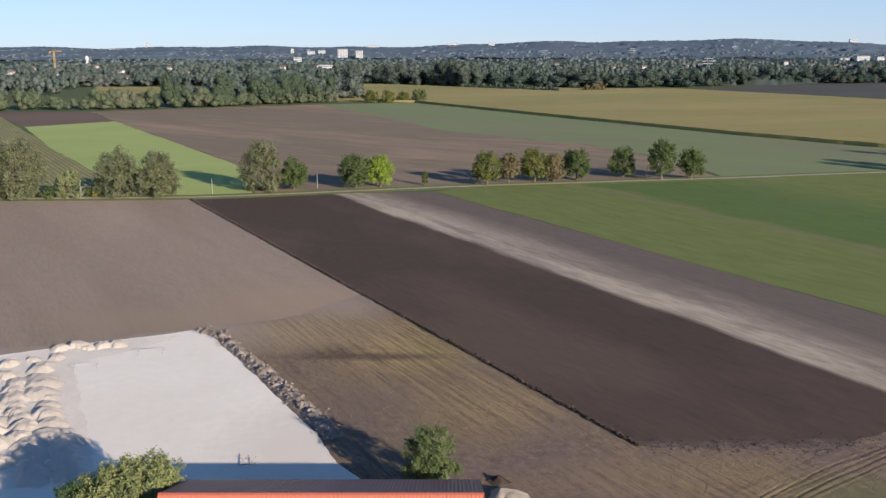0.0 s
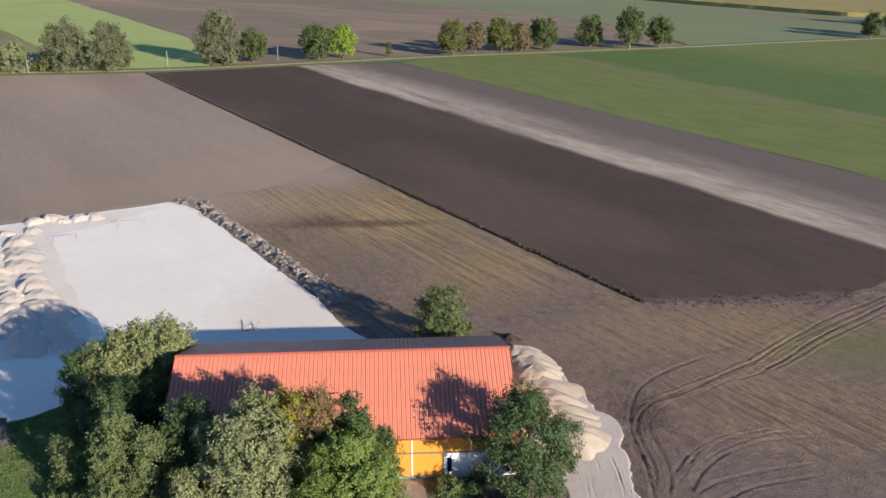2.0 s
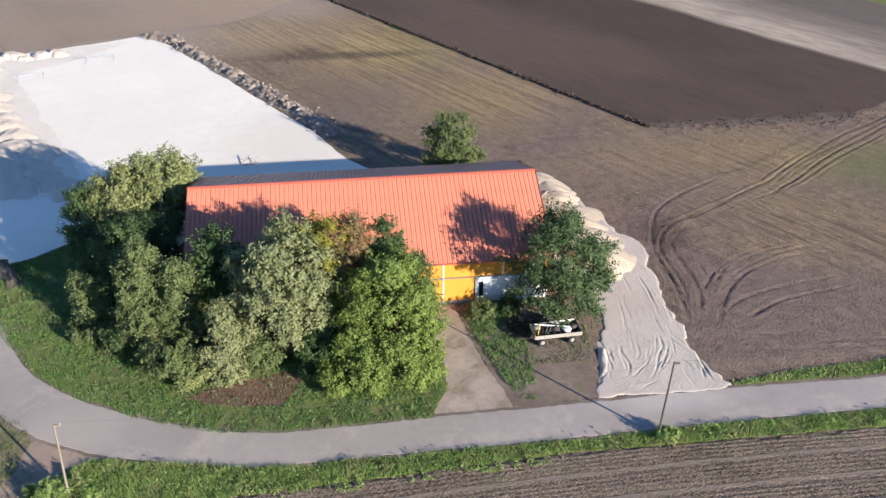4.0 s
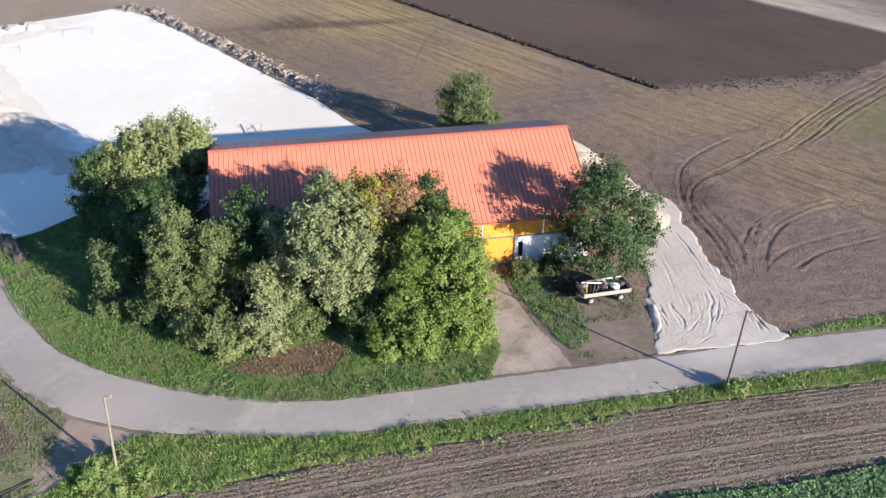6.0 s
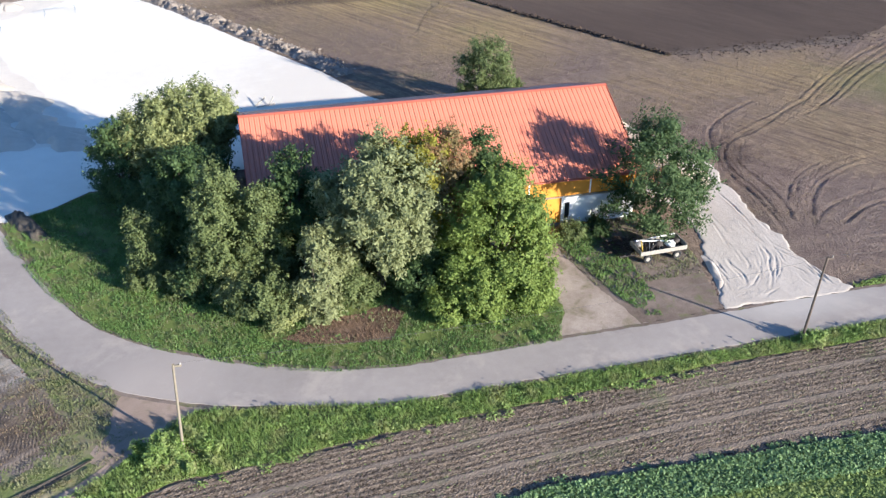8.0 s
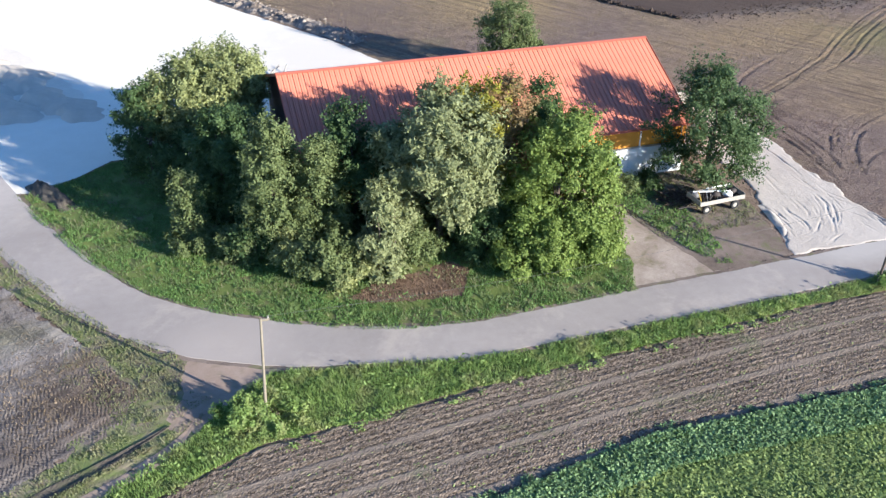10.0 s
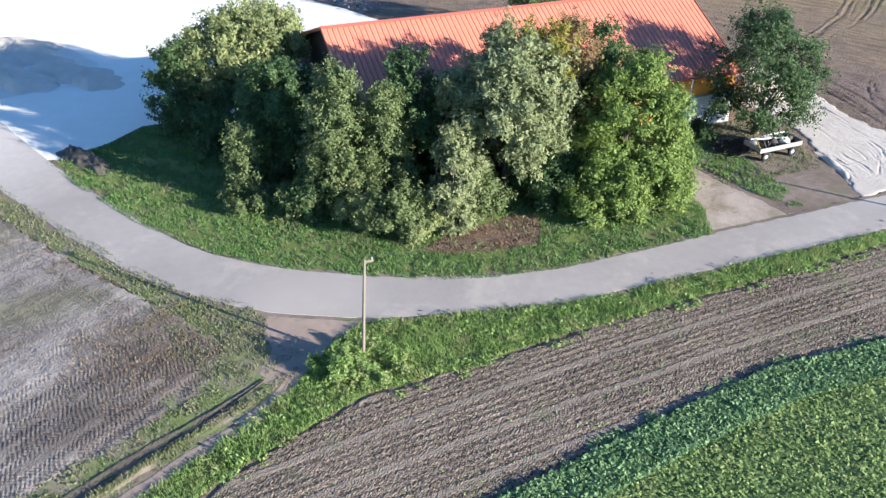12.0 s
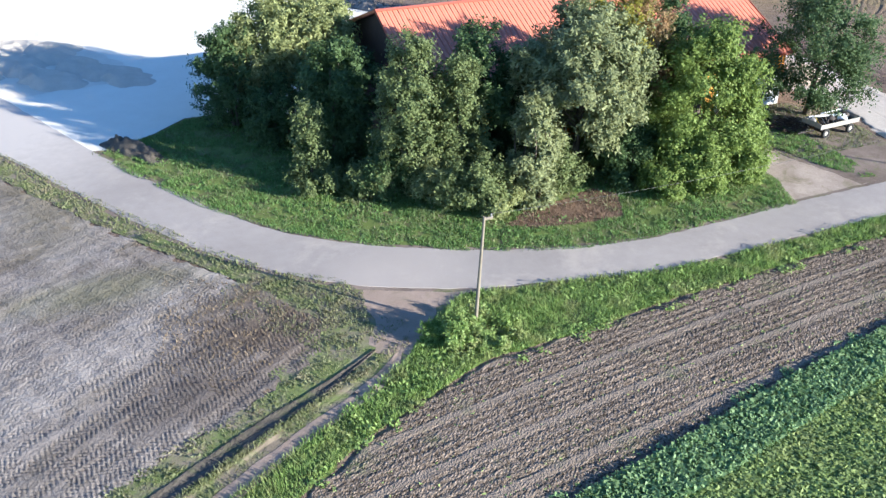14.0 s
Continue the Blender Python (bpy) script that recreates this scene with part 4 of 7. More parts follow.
def tree(name, body, height, trunk_r, leaves, count, size, label, at=(0, 0), seed=1, clump=0.5, long=1.0, droop=0.0, category="tree", group="", stems=1):
    """A tree or bush: stems, limbs that reach into the crown, and a crown of leafy twigs."""
    near = at[1] < 130
    count, size = (int(count * 2.3), size * 0.64) if near else (int(count * 1.7), size * 0.86)
    rng = np.random.default_rng(seed)
    root = new(name)
    tagged(root, label, category, group)
    if isinstance(body, dict):
        place_, aim = crown_places(body, count // 26, rng)
        mid = np.zeros(3)
    else:
        place_, aim = lobe_places(body, count // 26, rng)
        mid = np.array(body, dtype=float)[:, :3].mean(0)
    arms = []
    for s in range(stems):
        a = rng.uniform(0, 6.28)
        off = np.array([math.cos(a), math.sin(a), 0]) * (0.0 if stems == 1 else trunk_r * 4)
        top = np.array([mid[0], mid[1], height * 0.8]) + off * 3
        ts = np.linspace(0, 1, 9)
        p = np.array([0, 0, -0.15]) + off + (top - off)[None] * ts[:, None] + np.stack([0.25 * np.sin(ts * 5 + a), 0.25 * np.sin(ts * 4 + 2 * a), ts * 0], 1) * ts[:, None]
        arms.append((p, trunk_r * (1.25 - 1.12 * ts) * (1 + 0.5 * np.exp(-ts * 14))))
        for q in range(9 if near else 5):
            f = rng.uniform(0.2, 0.6)
            b0 = p[int(f * 8)]
            tip = place_[rng.integers(0, len(place_))]
            tip = b0 + (tip - b0) * 0.85
            tt = np.linspace(0, 1, 6)
            bp = b0 + (tip - b0) * tt[:, None] + np.array([0, 0, 0.12]) * (np.sin(tt * 3.1) * np.linalg.norm(tip - b0) * 0.5)[:, None]
            arms.append((bp, trunk_r * 0.5 * (1 - f * 0.5) * (1 - 0.85 * tt)))
    obj("trunk", tubes_mesh("trunk", arms, 6 if near else 3), M["bark"], root, smooth=True)
    pos, nor = leaf_sprays(place_, aim, count, clump * 2.0, 0.75, rng, droop)
    keep = pos[:, 2] > 0.1
    v, f = leaf_points(pos[keep], nor[keep], size, rng, long)
    obj("crown", raw_mesh("crown", v, f), leaves, root)
    root.matrix_basis = pose(at[0], at[1], 0)
    return root


L = {}
L["willow"] = leafy("willow_leaves", (0.19, 0.225, 0.085), (0.37, 0.39, 0.165))
L["grey_willow"] = leafy("grey_willow_leaves", (0.2, 0.23, 0.105), (0.33, 0.355, 0.172))
L["bright"] = leafy("bright_leaves", (0.135, 0.2, 0.047), (0.265, 0.338, 0.087))
L["dark"] = leafy("dark_leaves", (0.06, 0.105, 0.04), (0.11, 0.165, 0.06))
L["mid"] = leafy("mid_leaves", (0.11, 0.15, 0.055), (0.21, 0.25, 0.10))
L["yellow"] = leafy("yellowing_leaves", (0.2, 0.215, 0.035), (0.37, 0.33, 0.055))
L["red"] = leafy("reddening_leaves", (0.19, 0.17, 0.075), (0.29, 0.225, 0.105), (0.34, 0.19, 0.095))
L["olive"] = leafy("olive_willow_leaves", (0.12, 0.138, 0.07), (0.24, 0.25, 0.135), None, 0.35, tuft=0.3, grain=0.2)
L["row"] = leafy("roadside_leaves", (0.10, 0.135, 0.04), (0.18, 0.21, 0.06), (0.26, 0.22, 0.065), tuft=0.3, grain=0.2)
L["row_green"] = leafy("roadside_green_leaves", (0.08, 0.12, 0.04), (0.15, 0.19, 0.065), tuft=0.3, grain=0.2)
L["walnut"] = leafy("walnut_leaves", (0.068, 0.112, 0.048), (0.122, 0.178, 0.07))
L["lime"] = leafy("lime_green_leaves", (0.2, 0.29, 0.04), (0.32, 0.42, 0.06))
L["rust"] = leafy("rusty_leaves", (0.18, 0.155, 0.075), (0.28, 0.23, 0.12))

# the copse beside the bend
tree("willow_tree", [(-2.6, -1, 6.2, 3.6, 3.6, 3.8), (1.0, 1.5, 6.8, 3.8, 3.8, 3.8), (0.5, -2.5, 5.2, 3.0, 2.8, 4.0), (-4.6, 1.0, 4.6, 2.6, 3, 3.2), (2.0, -1.2, 7.4, 2.6, 2.6, 2.6)], 11.4, 0.3, L["willow"], 26000, 0.30,
     "large round willow with olive green leaves", (-36.8, 97.0), 11, 0.55, 1.5, 0.3, group="copse trees", stems=2)
tree("field_maple", crown(11.7, 2.8, 0.2, 21, 0.3), 11.2, 0.16, L["mid"], 15000, 0.27, "tall narrow tree with mid-green leaves", (-34.4, 76.8), 12, 0.42, group="copse trees")
tree("field_maple", crown(6.9, 1.25, 0.1, 22, 0.35, 1.6), 8.1, 0.1, L["mid"], 1900, 0.26, "slender tree lit at its edge", (-40.8, 80.3), 13, 0.4, group="copse trees")
tree("alder_tree", crown(10, 2.4, 0.2, 23, 0.5), 9.9, 0.14, L["mid"], 10000, 0.26, "bushy green tree among others", (-31.0, 75.6), 14, 0.42, group="copse trees")
tree("grey_willow_tree", crown(12.9, 4.8, 3.4, 24, 0.15), 12.4, 0.28, L["grey_willow"], 30000, 0.27, "tall willow with silvery grey-green leaves", (-21.7, 74.6), 15, 0.5, 1.7, 0.6, group="copse trees")
tree("maple_tree", crown(13.4, 3.1, 2, 25), 12.8, 0.18, L["yellow"], 14000, 0.27, "maple with leaves turning yellow-green", (-18.1, 76.4), 16, 0.42, group="copse trees")
tree("cherry_tree", crown(12.9, 3.0, 3, 26), 12.3, 0.16, L["red"], 14000, 0.25, "tree with reddish autumn leaves", (-15.8, 76.4), 17, 0.42, group="copse trees")
tree("elder_bush", crown(6.0, 3.0, 0.0, 37), 6.0, 0.1, L["dark"], 10000, 0.27, "dark green bush between barn and copse", (-14.6, 76.4), 37, 0.4, group="copse trees", category="bush", stems=3)
tree("oak_tree", crown(12.2, 1.9, 2, 27), 11.8, 0.16, L["dark"], 8000, 0.28, "narrow dark green tree", (-12.4, 77.0), 18, 0.42, group="copse trees")
tree("hornbeam_tree", crown(11.4, 4.9, 0.1, 28, 0.45), 11.1, 0.24, L["bright"], 36000, 0.28, "broad bright green hornbeam down to the grass", (-12.6, 71.9), 19, 0.45, group="copse trees")
tree("goat_willow", crown(7.8, 1.8, 0.1, 29, 0.4), 7.6, 0.12, L["grey_willow"], 9000, 0.25, "shrubby willow with pale leaves", (-27.2, 71.6), 20, 0.42, 1.5, 0.3, group="copse trees", stems=3)
tree("oak_tree", crown(11.3, 3.0, 0.8, 30), 11.3, 0.2, L["dark"], 13000, 0.3, "dark green tree inside the copse", (-27.6, 79.0), 31, 0.45, group="copse trees")
# dark leaf colour stands in for the deep shade inside the copse
tree("oak_tree", crown(9.6, 2.7, 0.4, 31), 9.6, 0.2, L["dark"], 14000, 0.3, "copse tree with its shade put into dark leaves", (-37.6, 84.5), 32, 0.45, group="copse trees")
tree("elder_bush", crown(4.2, 2.6, 0.0, 33), 4.2, 0.08, L["mid"], 9000, 0.26, "dense green elder bush in front of the trees", (-31.0, 72.6), 33, 0.4, group="copse trees", category="bush", stems=3)
tree("elder_bush", crown(5.2, 2.4, 0.0, 34), 5.2, 0.08, L["dark"], 8000, 0.26, "dark bush under the willow", (-18.6, 72.6), 34, 0.4, group="copse trees", category="bush", stems=3)
# shade between the trees is put into this bush's dark leaves
tree("elder_bush", crown(3.2, 1.7, 0.0, 35), 3.2, 0.08, L["dark"], 4500, 0.26, "bush at the foot of the trees, leaves darkened for shade", (-36.2, 76.6), 35, 0.4, group="copse trees", category="bush", stems=3)
tree("elder_bush", crown(5.6, 2.4, 0.0, 36), 5.6, 0.08, L["dark"], 7500, 0.26, "shaded bush beside the tall willow", (-24.0, 77.6), 36, 0.4, group="copse trees", category="bush", stems=3)
tree("elder_bush", crown(3.6, 2.2, 0.0, 38), 3.6, 0.07, L["mid"], 7000, 0.25, "green bush at the copse's front edge", (-24.6, 73.4), 38, 0.4, group="copse trees", category="bush", stems=3)
tree("elder_bush", crown(3.2, 2.0, 0.0, 39), 3.2, 0.07, L["willow"], 5500, 0.25, "olive bush at the copse's front edge", (-33.4, 74.6), 39, 0.4, group="copse trees", category="bush", stems=3)
# the next two bushes carry the recess's shade in their dark leaf colour
tree("elder_bush", crown(5.5, 2.8, 0.0, 40), 5.5, 0.09, L["dark"], 9000, 0.26, "bush beneath the large willow, leaves darkened for shade", (-40.4, 90.0), 40, 0.4, group="copse trees", category="bush", stems=3)
tree("elder_bush", crown(8.8, 2.8, 0.0, 43), 8.8, 0.1, L["dark"], 9000, 0.26, "tall bush behind the slender trees, leaves darkened for shade", (-35.6, 88.6), 43, 0.4, group="copse trees", category="bush", stems=3)
tree("elder_bush", crown(4.0, 2.4, 0.0, 44), 4.0, 0.07, L["bright"], 8000, 0.26, "bright green bush at the hornbeam's foot", (-10.6, 69.4), 44, 0.4, group="copse trees", category="bush", stems=3)
tree("elder_bush", crown(4.4, 2.4, 0.0, 45), 4.4, 0.07, L["bright"], 8000, 0.26, "bright green bush at the hornbeam's foot", (-14.6, 69.2), 45, 0.4, group="copse trees", category="bush", stems=3)
# added bush: blocks the sun from the yard heaps, shade in its leaf colour
tree("elder_bush", crown(8.8, 3.0, 0.0, 46), 8.8, 0.1, L["dark"], 9500, 0.27, "tall bush added to shade the heaps, leaves darkened for shade", (-43.0, 95.2), 46, 0.4, group="copse trees", category="bush", stems=3)
for i, (x, y, h, lf) in enumerate(((-37.6, 77.6, 2.5, "mid"), (-30.0, 71.4, 2.4, "willow"), (-17.6, 68.9, 2.6, "bright"), (-40.6, 79.6, 2.0, "mid"))):
    tree("bramble_bush", crown(h, 1.7, 0.0, 140 + i), h, 0.05, L[lf], 3600, 0.24, "low leafy bramble at the copse's edge", (x, y), 150 + i, 0.35, group="copse trees", category="bush", stems=3)
tree("elder_bush", crown(8.2, 2.6, 0.0, 47), 8.2, 0.1, L["dark"], 9000, 0.26, "dark bush close to the barn wall", (-10.6, 78.0), 47, 0.4, group="copse trees", category="bush", stems=3)
# single trees beside the barn
tree("walnut_tree", crown(10.7, 5.0, 1.7, 41, 0.1, 1.6), 10.4, 0.24, L["walnut"], 14000, 0.3, "dark green broad tree beside the wagon", (4.7, 77.6), 41, 0.5)
tree("apple_tree", crown(8.2, 3.7, 1.3, 42), 8.2, 0.16, L["mid"], 11000, 0.28, "small round tree behind the barn", (-1.6, 110.6), 42, 0.45, stems=2)

# ---- barn ----
M["roof"] = plain("red_metal_roof", (0.55, 0.19, 0.118), 0.45, vary=0.12, scale=0.5, spec=0.45)
M["roof_trim"] = plain("red_roof_trim", (0.45, 0.12, 0.075), 0.45, vary=0.1, scale=1.0)
M["orange"] = plain("orange_wall_paint", (0.66, 0.285, 0.035), 0.7, vary=0.07, scale=0.8)
M["white"] = plain("white_paint", (0.78, 0.78, 0.76), 0.6, vary=0.06, scale=1.5)
M["gable_wood"] = plain("dark_timber", (0.07, 0.045, 0.03), 0.85, vary=0.25, scale=2)
M["dark_gap"] = plain("dark_glass", (0.02, 0.022, 0.025), 0.2)
M["grey_metal"] = plain("galvanised_metal", (0.42, 0.43, 0.44), 0.45, 0.8, vary=0.15)
M["concrete"] = plain("concrete", (0.34, 0.33, 0.31), 0.9, vary=0.15, bump_h=0.01)
BX0, BX1, BY0, BYR, BY1 = -31.3, 4.2, 80.9, 90.7, 101.2
EAVE, EAVE_R, RIDGE = 5.0, 5.9, 9.7


def roof_panel_mesh(length, width):
    """One ribbed sheet: a standing rib at each edge and a low one in the middle."""
    prof = [(0, 0.0), (0.012, 0.042), (0.058, 0.042), (0.085, 0.0), (width / 2 - 0.03, 0.0), (width / 2, 0.008), (width / 2 + 0.03, 0.0), (width - 0.003, 0.0)]
    v, f = [], []
    for y in (0, length):
        v += [(x, y, z) for x, z in prof] + [(width - 0.004, y, -0.02), (0, y, -0.02)]
    k = len(prof) + 2
    for i in range(k):
        f.append((i, (i + 1) % k, k + (i + 1) % k, k + i)[::-1])
    return raw_mesh("roof_panel", v, f)


def barn():
    root = new("barn")
    tagged(root, "long barn with red sheet-metal roof and orange walls", "barn")
    t = 0.25
    part("wall_front", box(BX0, BY0, 0, BX1, BY0 + t, EAVE), M["orange"], root)
    part("wall_rear", box(BX0, BY1 - t, 0, BX1, BY1, EAVE_R), M["orange"], root)
    for x in (BX0, BX1 - t):
        bm = bmesh.new()
        pts = [(BY0 + t + 0.003, 0), (BY1 - t - 0.003, 0), (BY1 - t - 0.003, EAVE_R + 0.05), (BYR, RIDGE - 0.12), (BY0 + t + 0.003, EAVE + 0.05)]
        a = [bm.verts.new((x, y, z)) for y, z in pts]
        b = [bm.verts.new((x + t, y, z)) for y, z in pts]
        bm.faces.new(a)
        bm.faces.new(b[::-1])
        for i in range(5):
            bm.faces.new((a[i], b[i], b[(i + 1) % 5], a[(i + 1) % 5]))
        bmesh.ops.recalc_face_normals(bm, faces=bm.faces[:])
        # the left gable's shade is put into its dark brown colour
        part("gable_wall", bm, M["gable_wood"] if x == BX0 else M["orange"], root, "dark timber gable, darkened for its shaded side" if x == BX0 else "")
    part("plinth", box(BX0 - 0.03, BY0 - 0.04, -0.05, BX1 + 0.03, BY0 - 0.003, 0.3), M["concrete"], root, "low concrete plinth")
    for x in np.arange(BX0 + 0.55, BX1, 6.05):
        part("wall_post", box(x - 0.07, BY0 - 0.06, 0.3, x + 0.07, BY0 - 0.003, EAVE - 0.15, 0.01), M["white"], root, "pale wall joint strip")
    gate = part("sliding_gate", box(-3.3, BY0 - 0.16, 0.12, 4.1, BY0 - 0.07, 2.95, 0.01), M["white"], root, "white painted sliding gate")
    for x in np.arange(-2.4, 4.0, 0.88):
        part("gate_batten", box(x - 0.03, BY0 - 0.185, 0.16, x + 0.03, BY0 - 0.163, 2.9), M["white"], gate)
    part("gate_window", box(-2.95, BY0 - 0.19, 0.8, -2.5, BY0 - 0.163, 2.45), M["dark_gap"], gate, "dark narrow window")
    part("gate_rail", box(-8, BY0 - 0.2, 3.0, 3.9, BY0 - 0.07, 3.12), M["grey_metal"], root, "galvanised gate rail")
    over = 0.35
    for name, sgn, y_eave, z_eave in (("roof_front", 1, BY0, EAVE), ("roof_rear", -1, BY1, EAVE_R)):
        rise, run = RIDGE - z_eave, abs(BYR - y_eave)
        ang = math.atan2(rise, run)
        length = math.hypot(rise, run) + over
        base = Matrix.Translation((0, y_eave - sgn * over * math.cos(ang), z_eave - over * math.sin(ang) + 0.1))
        tilt = base @ (Matrix.Rotation(ang, 4, "X") if sgn > 0 else Matrix.Rotation(math.pi, 4, "Z") @ Matrix.Rotation(ang, 4, "X"))
        x0, x1 = (BX0 - over, BX1 + over) if sgn > 0 else (-BX1 - over, -BX0 + over)
        deck = part(name, box(x0 + 0.05, 0.05, -0.16, x1 - 0.05, length - 0.02, -0.025), M["roof_trim"], root, "roof slope of ribbed red sheets")
        deck.matrix_basis = tilt
        n = 78
        w = (x1 - x0) / n
        me = roof_panel_mesh(length, w)
        me.materials.append(M["roof"])
        for i in range(n):
            p = new("roof_panel", me)
            p.parent = deck
            p.matrix_basis = Matrix.Translation((x0 + i * w, 0, 0))
        for x in (x0 - 0.05, x1):
            part("verge_trim", box(x, -0.01, -0.2, x + 0.05, length, 0.075, 0.008), M["roof_trim"], deck)
        g = tubes_mesh("gutter", [([(x0, -0.09, -0.1), ((x0 + x1) / 2, -0.09, -0.1), (x1, -0.09, -0.1)], [0.075] * 3)], 8)
        obj("gutter", g, M["roof_trim"], deck, "half-round gutter", True)
    bm = bmesh.new()
    prof = [(-0.3, -0.10), (-0.08, 0.03), (0.08, 0.03), (0.3, -0.10), (0.27, -0.12), (0, 0.0), (-0.27, -0.12)]
    a, b = [[bm.verts.new((x, BYR + y, RIDGE + 0.17 + z)) for y, z in prof] for x in (BX0 - 0.4, BX1 + 0.4)]
    for i in range(7):
        bm.faces.new((a[i], a[(i + 1) % 7], b[(i + 1) % 7], b[i]))
    bm.faces.new(a)
    bm.faces.new(b)
    bmesh.ops.recalc_face_normals(bm, faces=bm.faces[:])
    part("ridge_cap", bm, M["roof_trim"], root, "folded red ridge cap")
    for x in (-12.0, 3.7):
        d = tubes_mesh("downpipe", [([(x, BY0 - 0.12, 0.1), (x, BY0 - 0.12, 2.5), (x, BY0 - 0.12, EAVE - 0.2)], [0.05] * 3)], 8)
        obj("downpipe", d, M["grey_metal"], root, "grey downpipe", True)


barn()

# ---- wagon with scrap ----
M["wagon_board"] = plain("weathered_pale_boards", (0.31, 0.285, 0.245), 0.85, vary=0.25, scale=4)
M["wagon_steel"] = plain("rusty_dark_steel", (0.06, 0.05, 0.045), 0.7, 0.3, vary=0.4, scale=5)
M["tyre"] = plain("old_rubber", (0.03, 0.03, 0.03), 0.85, vary=0.2)
M["rim"] = plain("dusty_wheel_rim", (0.36, 0.33, 0.29), 0.6, 0.2, vary=0.2)
M["yellow_paint"] = plain("yellow_paint", (0.62, 0.42, 0.06), 0.6, vary=0.15)
WAG = pose(3.3, 73.6, 0, 0, 0, 3.0)


def ring(bm, x, y, z, r0, r1, w, n=20):
    """A wheel ring round the y axis, from radius r0 to r1, w wide, with rounded shoulders."""
    prof = [(r0, -w / 2), (r1 - 0.05, -w / 2), (r1, -w / 2 + 0.05), (r1, w / 2 - 0.05), (r1 - 0.05, w / 2), (r0, w / 2)]
    rows = [[bm.verts.new((x + r * math.cos(a), y + d, z + r * math.sin(a))) for r, d in prof] for a in (2 * math.pi * i / n for i in range(n))]
    for i in range(n):
        p, q = rows[i], rows[(i + 1) % n]
        for j in range(6):
            bm.faces.new((p[j], p[(j + 1) % 6], q[(j + 1) % 6], q[j]))


def wagon():
    root = new("farm_wagon")
    tagged(root, "old flat farm wagon loaded with scrap", "wagon")
    w, d, z = 2.3, 1.05, 0.95
    for y in np.arange(-0.92, 0.95, 0.2):
        part("floor_board", box(-w, y - 0.09, z - 0.05, w, y + 0.09, z), M["wagon_steel"], root)
    for y in (-d, d - 0.05):
        part("side_board", box(-w, y, z - 0.08, w, y + 0.05, z + 0.32, 0.01), M["wagon_board"], root, "pale weathered side board")
    for x in (-w, w - 0.05):
        part("end_board", box(x, -d + 0.053, z - 0.05, x + 0.05, d - 0.053, z + 0.42, 0.01), M["wagon_board"], root)
    for y in (-0.4, 0.4):
        part("chassis_beam", box(-w + 0.1, y - 0.05, z - 0.22, w - 0.1, y + 0.05, z - 0.055), M["wagon_steel"], root)
    for x in (-1.5, 1.4):
        part("axle", box(x - 0.05, -0.8, 0.36, x + 0.05, 0.8, 0.46), M["wagon_steel"], root)
        part("axle_mount", box(x - 0.25, -0.5, 0.463, x + 0.25, 0.5, z - 0.223), M["wagon_steel"], root)
        for y in (-0.95, 0.95):
            bm = bmesh.new()
            ring(bm, x, y, 0.42, 0.24, 0.42, 0.24)
            bmesh.ops.recalc_face_normals(bm, faces=bm.faces[:])
            wh = part("wheel", bm, M["tyre"], root, "worn rubber tyre", True)
            bm = bmesh.new()
            bmesh.ops.create_cone(bm, cap_ends=True, segments=18, radius1=0.24, radius2=0.19, depth=0.2, matrix=pose(x, y, 0.42, 90 if y < 0 else -90))
            part("rim", bm, M["rim"], wh, "dusty wheel rim")
    obj("drawbar", tubes_mesh("drawbar", [([(-2.2, -0.35, 0.6), (-3.0, -0.1, 0.5), (-3.7, 0, 0.42)], [0.05] * 3), ([(-2.2, 0.35, 0.6), (-3.0, 0.1, 0.5), (-3.7, 0, 0.42)], [0.05] * 3)], 6), M["wagon_steel"], root)
    root.matrix_basis = WAG


wagon()


def beam(name, a, b, r, mat, label, category):
    a, b = WAG @ Vector(a), WAG @ Vector(b)
    me = tubes_mesh(name, [([tuple(a), tuple((a + b) / 2), tuple(b)], [r] * 3)], 4)
    return tagged(obj(name, me, mat), label, category, group="scrap on the wagon")


beam("timber_beam", (-1.9, 0.7, 1.4), (1.3, -0.25, 1.42), 0.075, M["white"], "long white beam lying across the wagon", "beam")
beam("timber_beam", (-0.4, 0.85, 1.39), (2.1, 0.95, 1.36), 0.06, M["white"], "white beam along the wagon's edge", "beam")
beam("timber_beam", (-1.95, -0.75, 1.0), (-1.5, 0.5, 1.46), 0.055, M["yellow_paint"], "yellow painted bar leaning in the wagon", "beam")
beam("timber_beam", (-1.2, -0.7, 1.06), (0.2, 0.4, 1.25), 0.05, M["wagon_steel"], "rusty bar in the wagon", "beam")
beam("timber_beam", (-0.9, 0.6, 1.05), (0.5, -0.7, 1.15), 0.05, M["wagon_steel"], "rusty bar in the wagon", "beam")


def lump(name, at, r, mat, label, category, seed, flat=0.6, parent=None, sub=3):
    bm = bmesh.new()
    bmesh.ops.create_icosphere(bm, subdivisions=sub, radius=1)
    for v in bm.verts:
        k = 1 + 0.28 * noise.noise(v.co * 1.6 + Vector((seed * 3.1, seed, 0))) + 0.14 * noise.noise(v.co * 4 + Vector((seed, 0, 5)))
        v.co = Vector((v.co.x * r * k, v.co.y * r * k, v.co.z * r * k * flat))
    ob = part(name, bm, mat, parent, smooth=True)
    ob.location = at
    return tagged(ob, label, category)


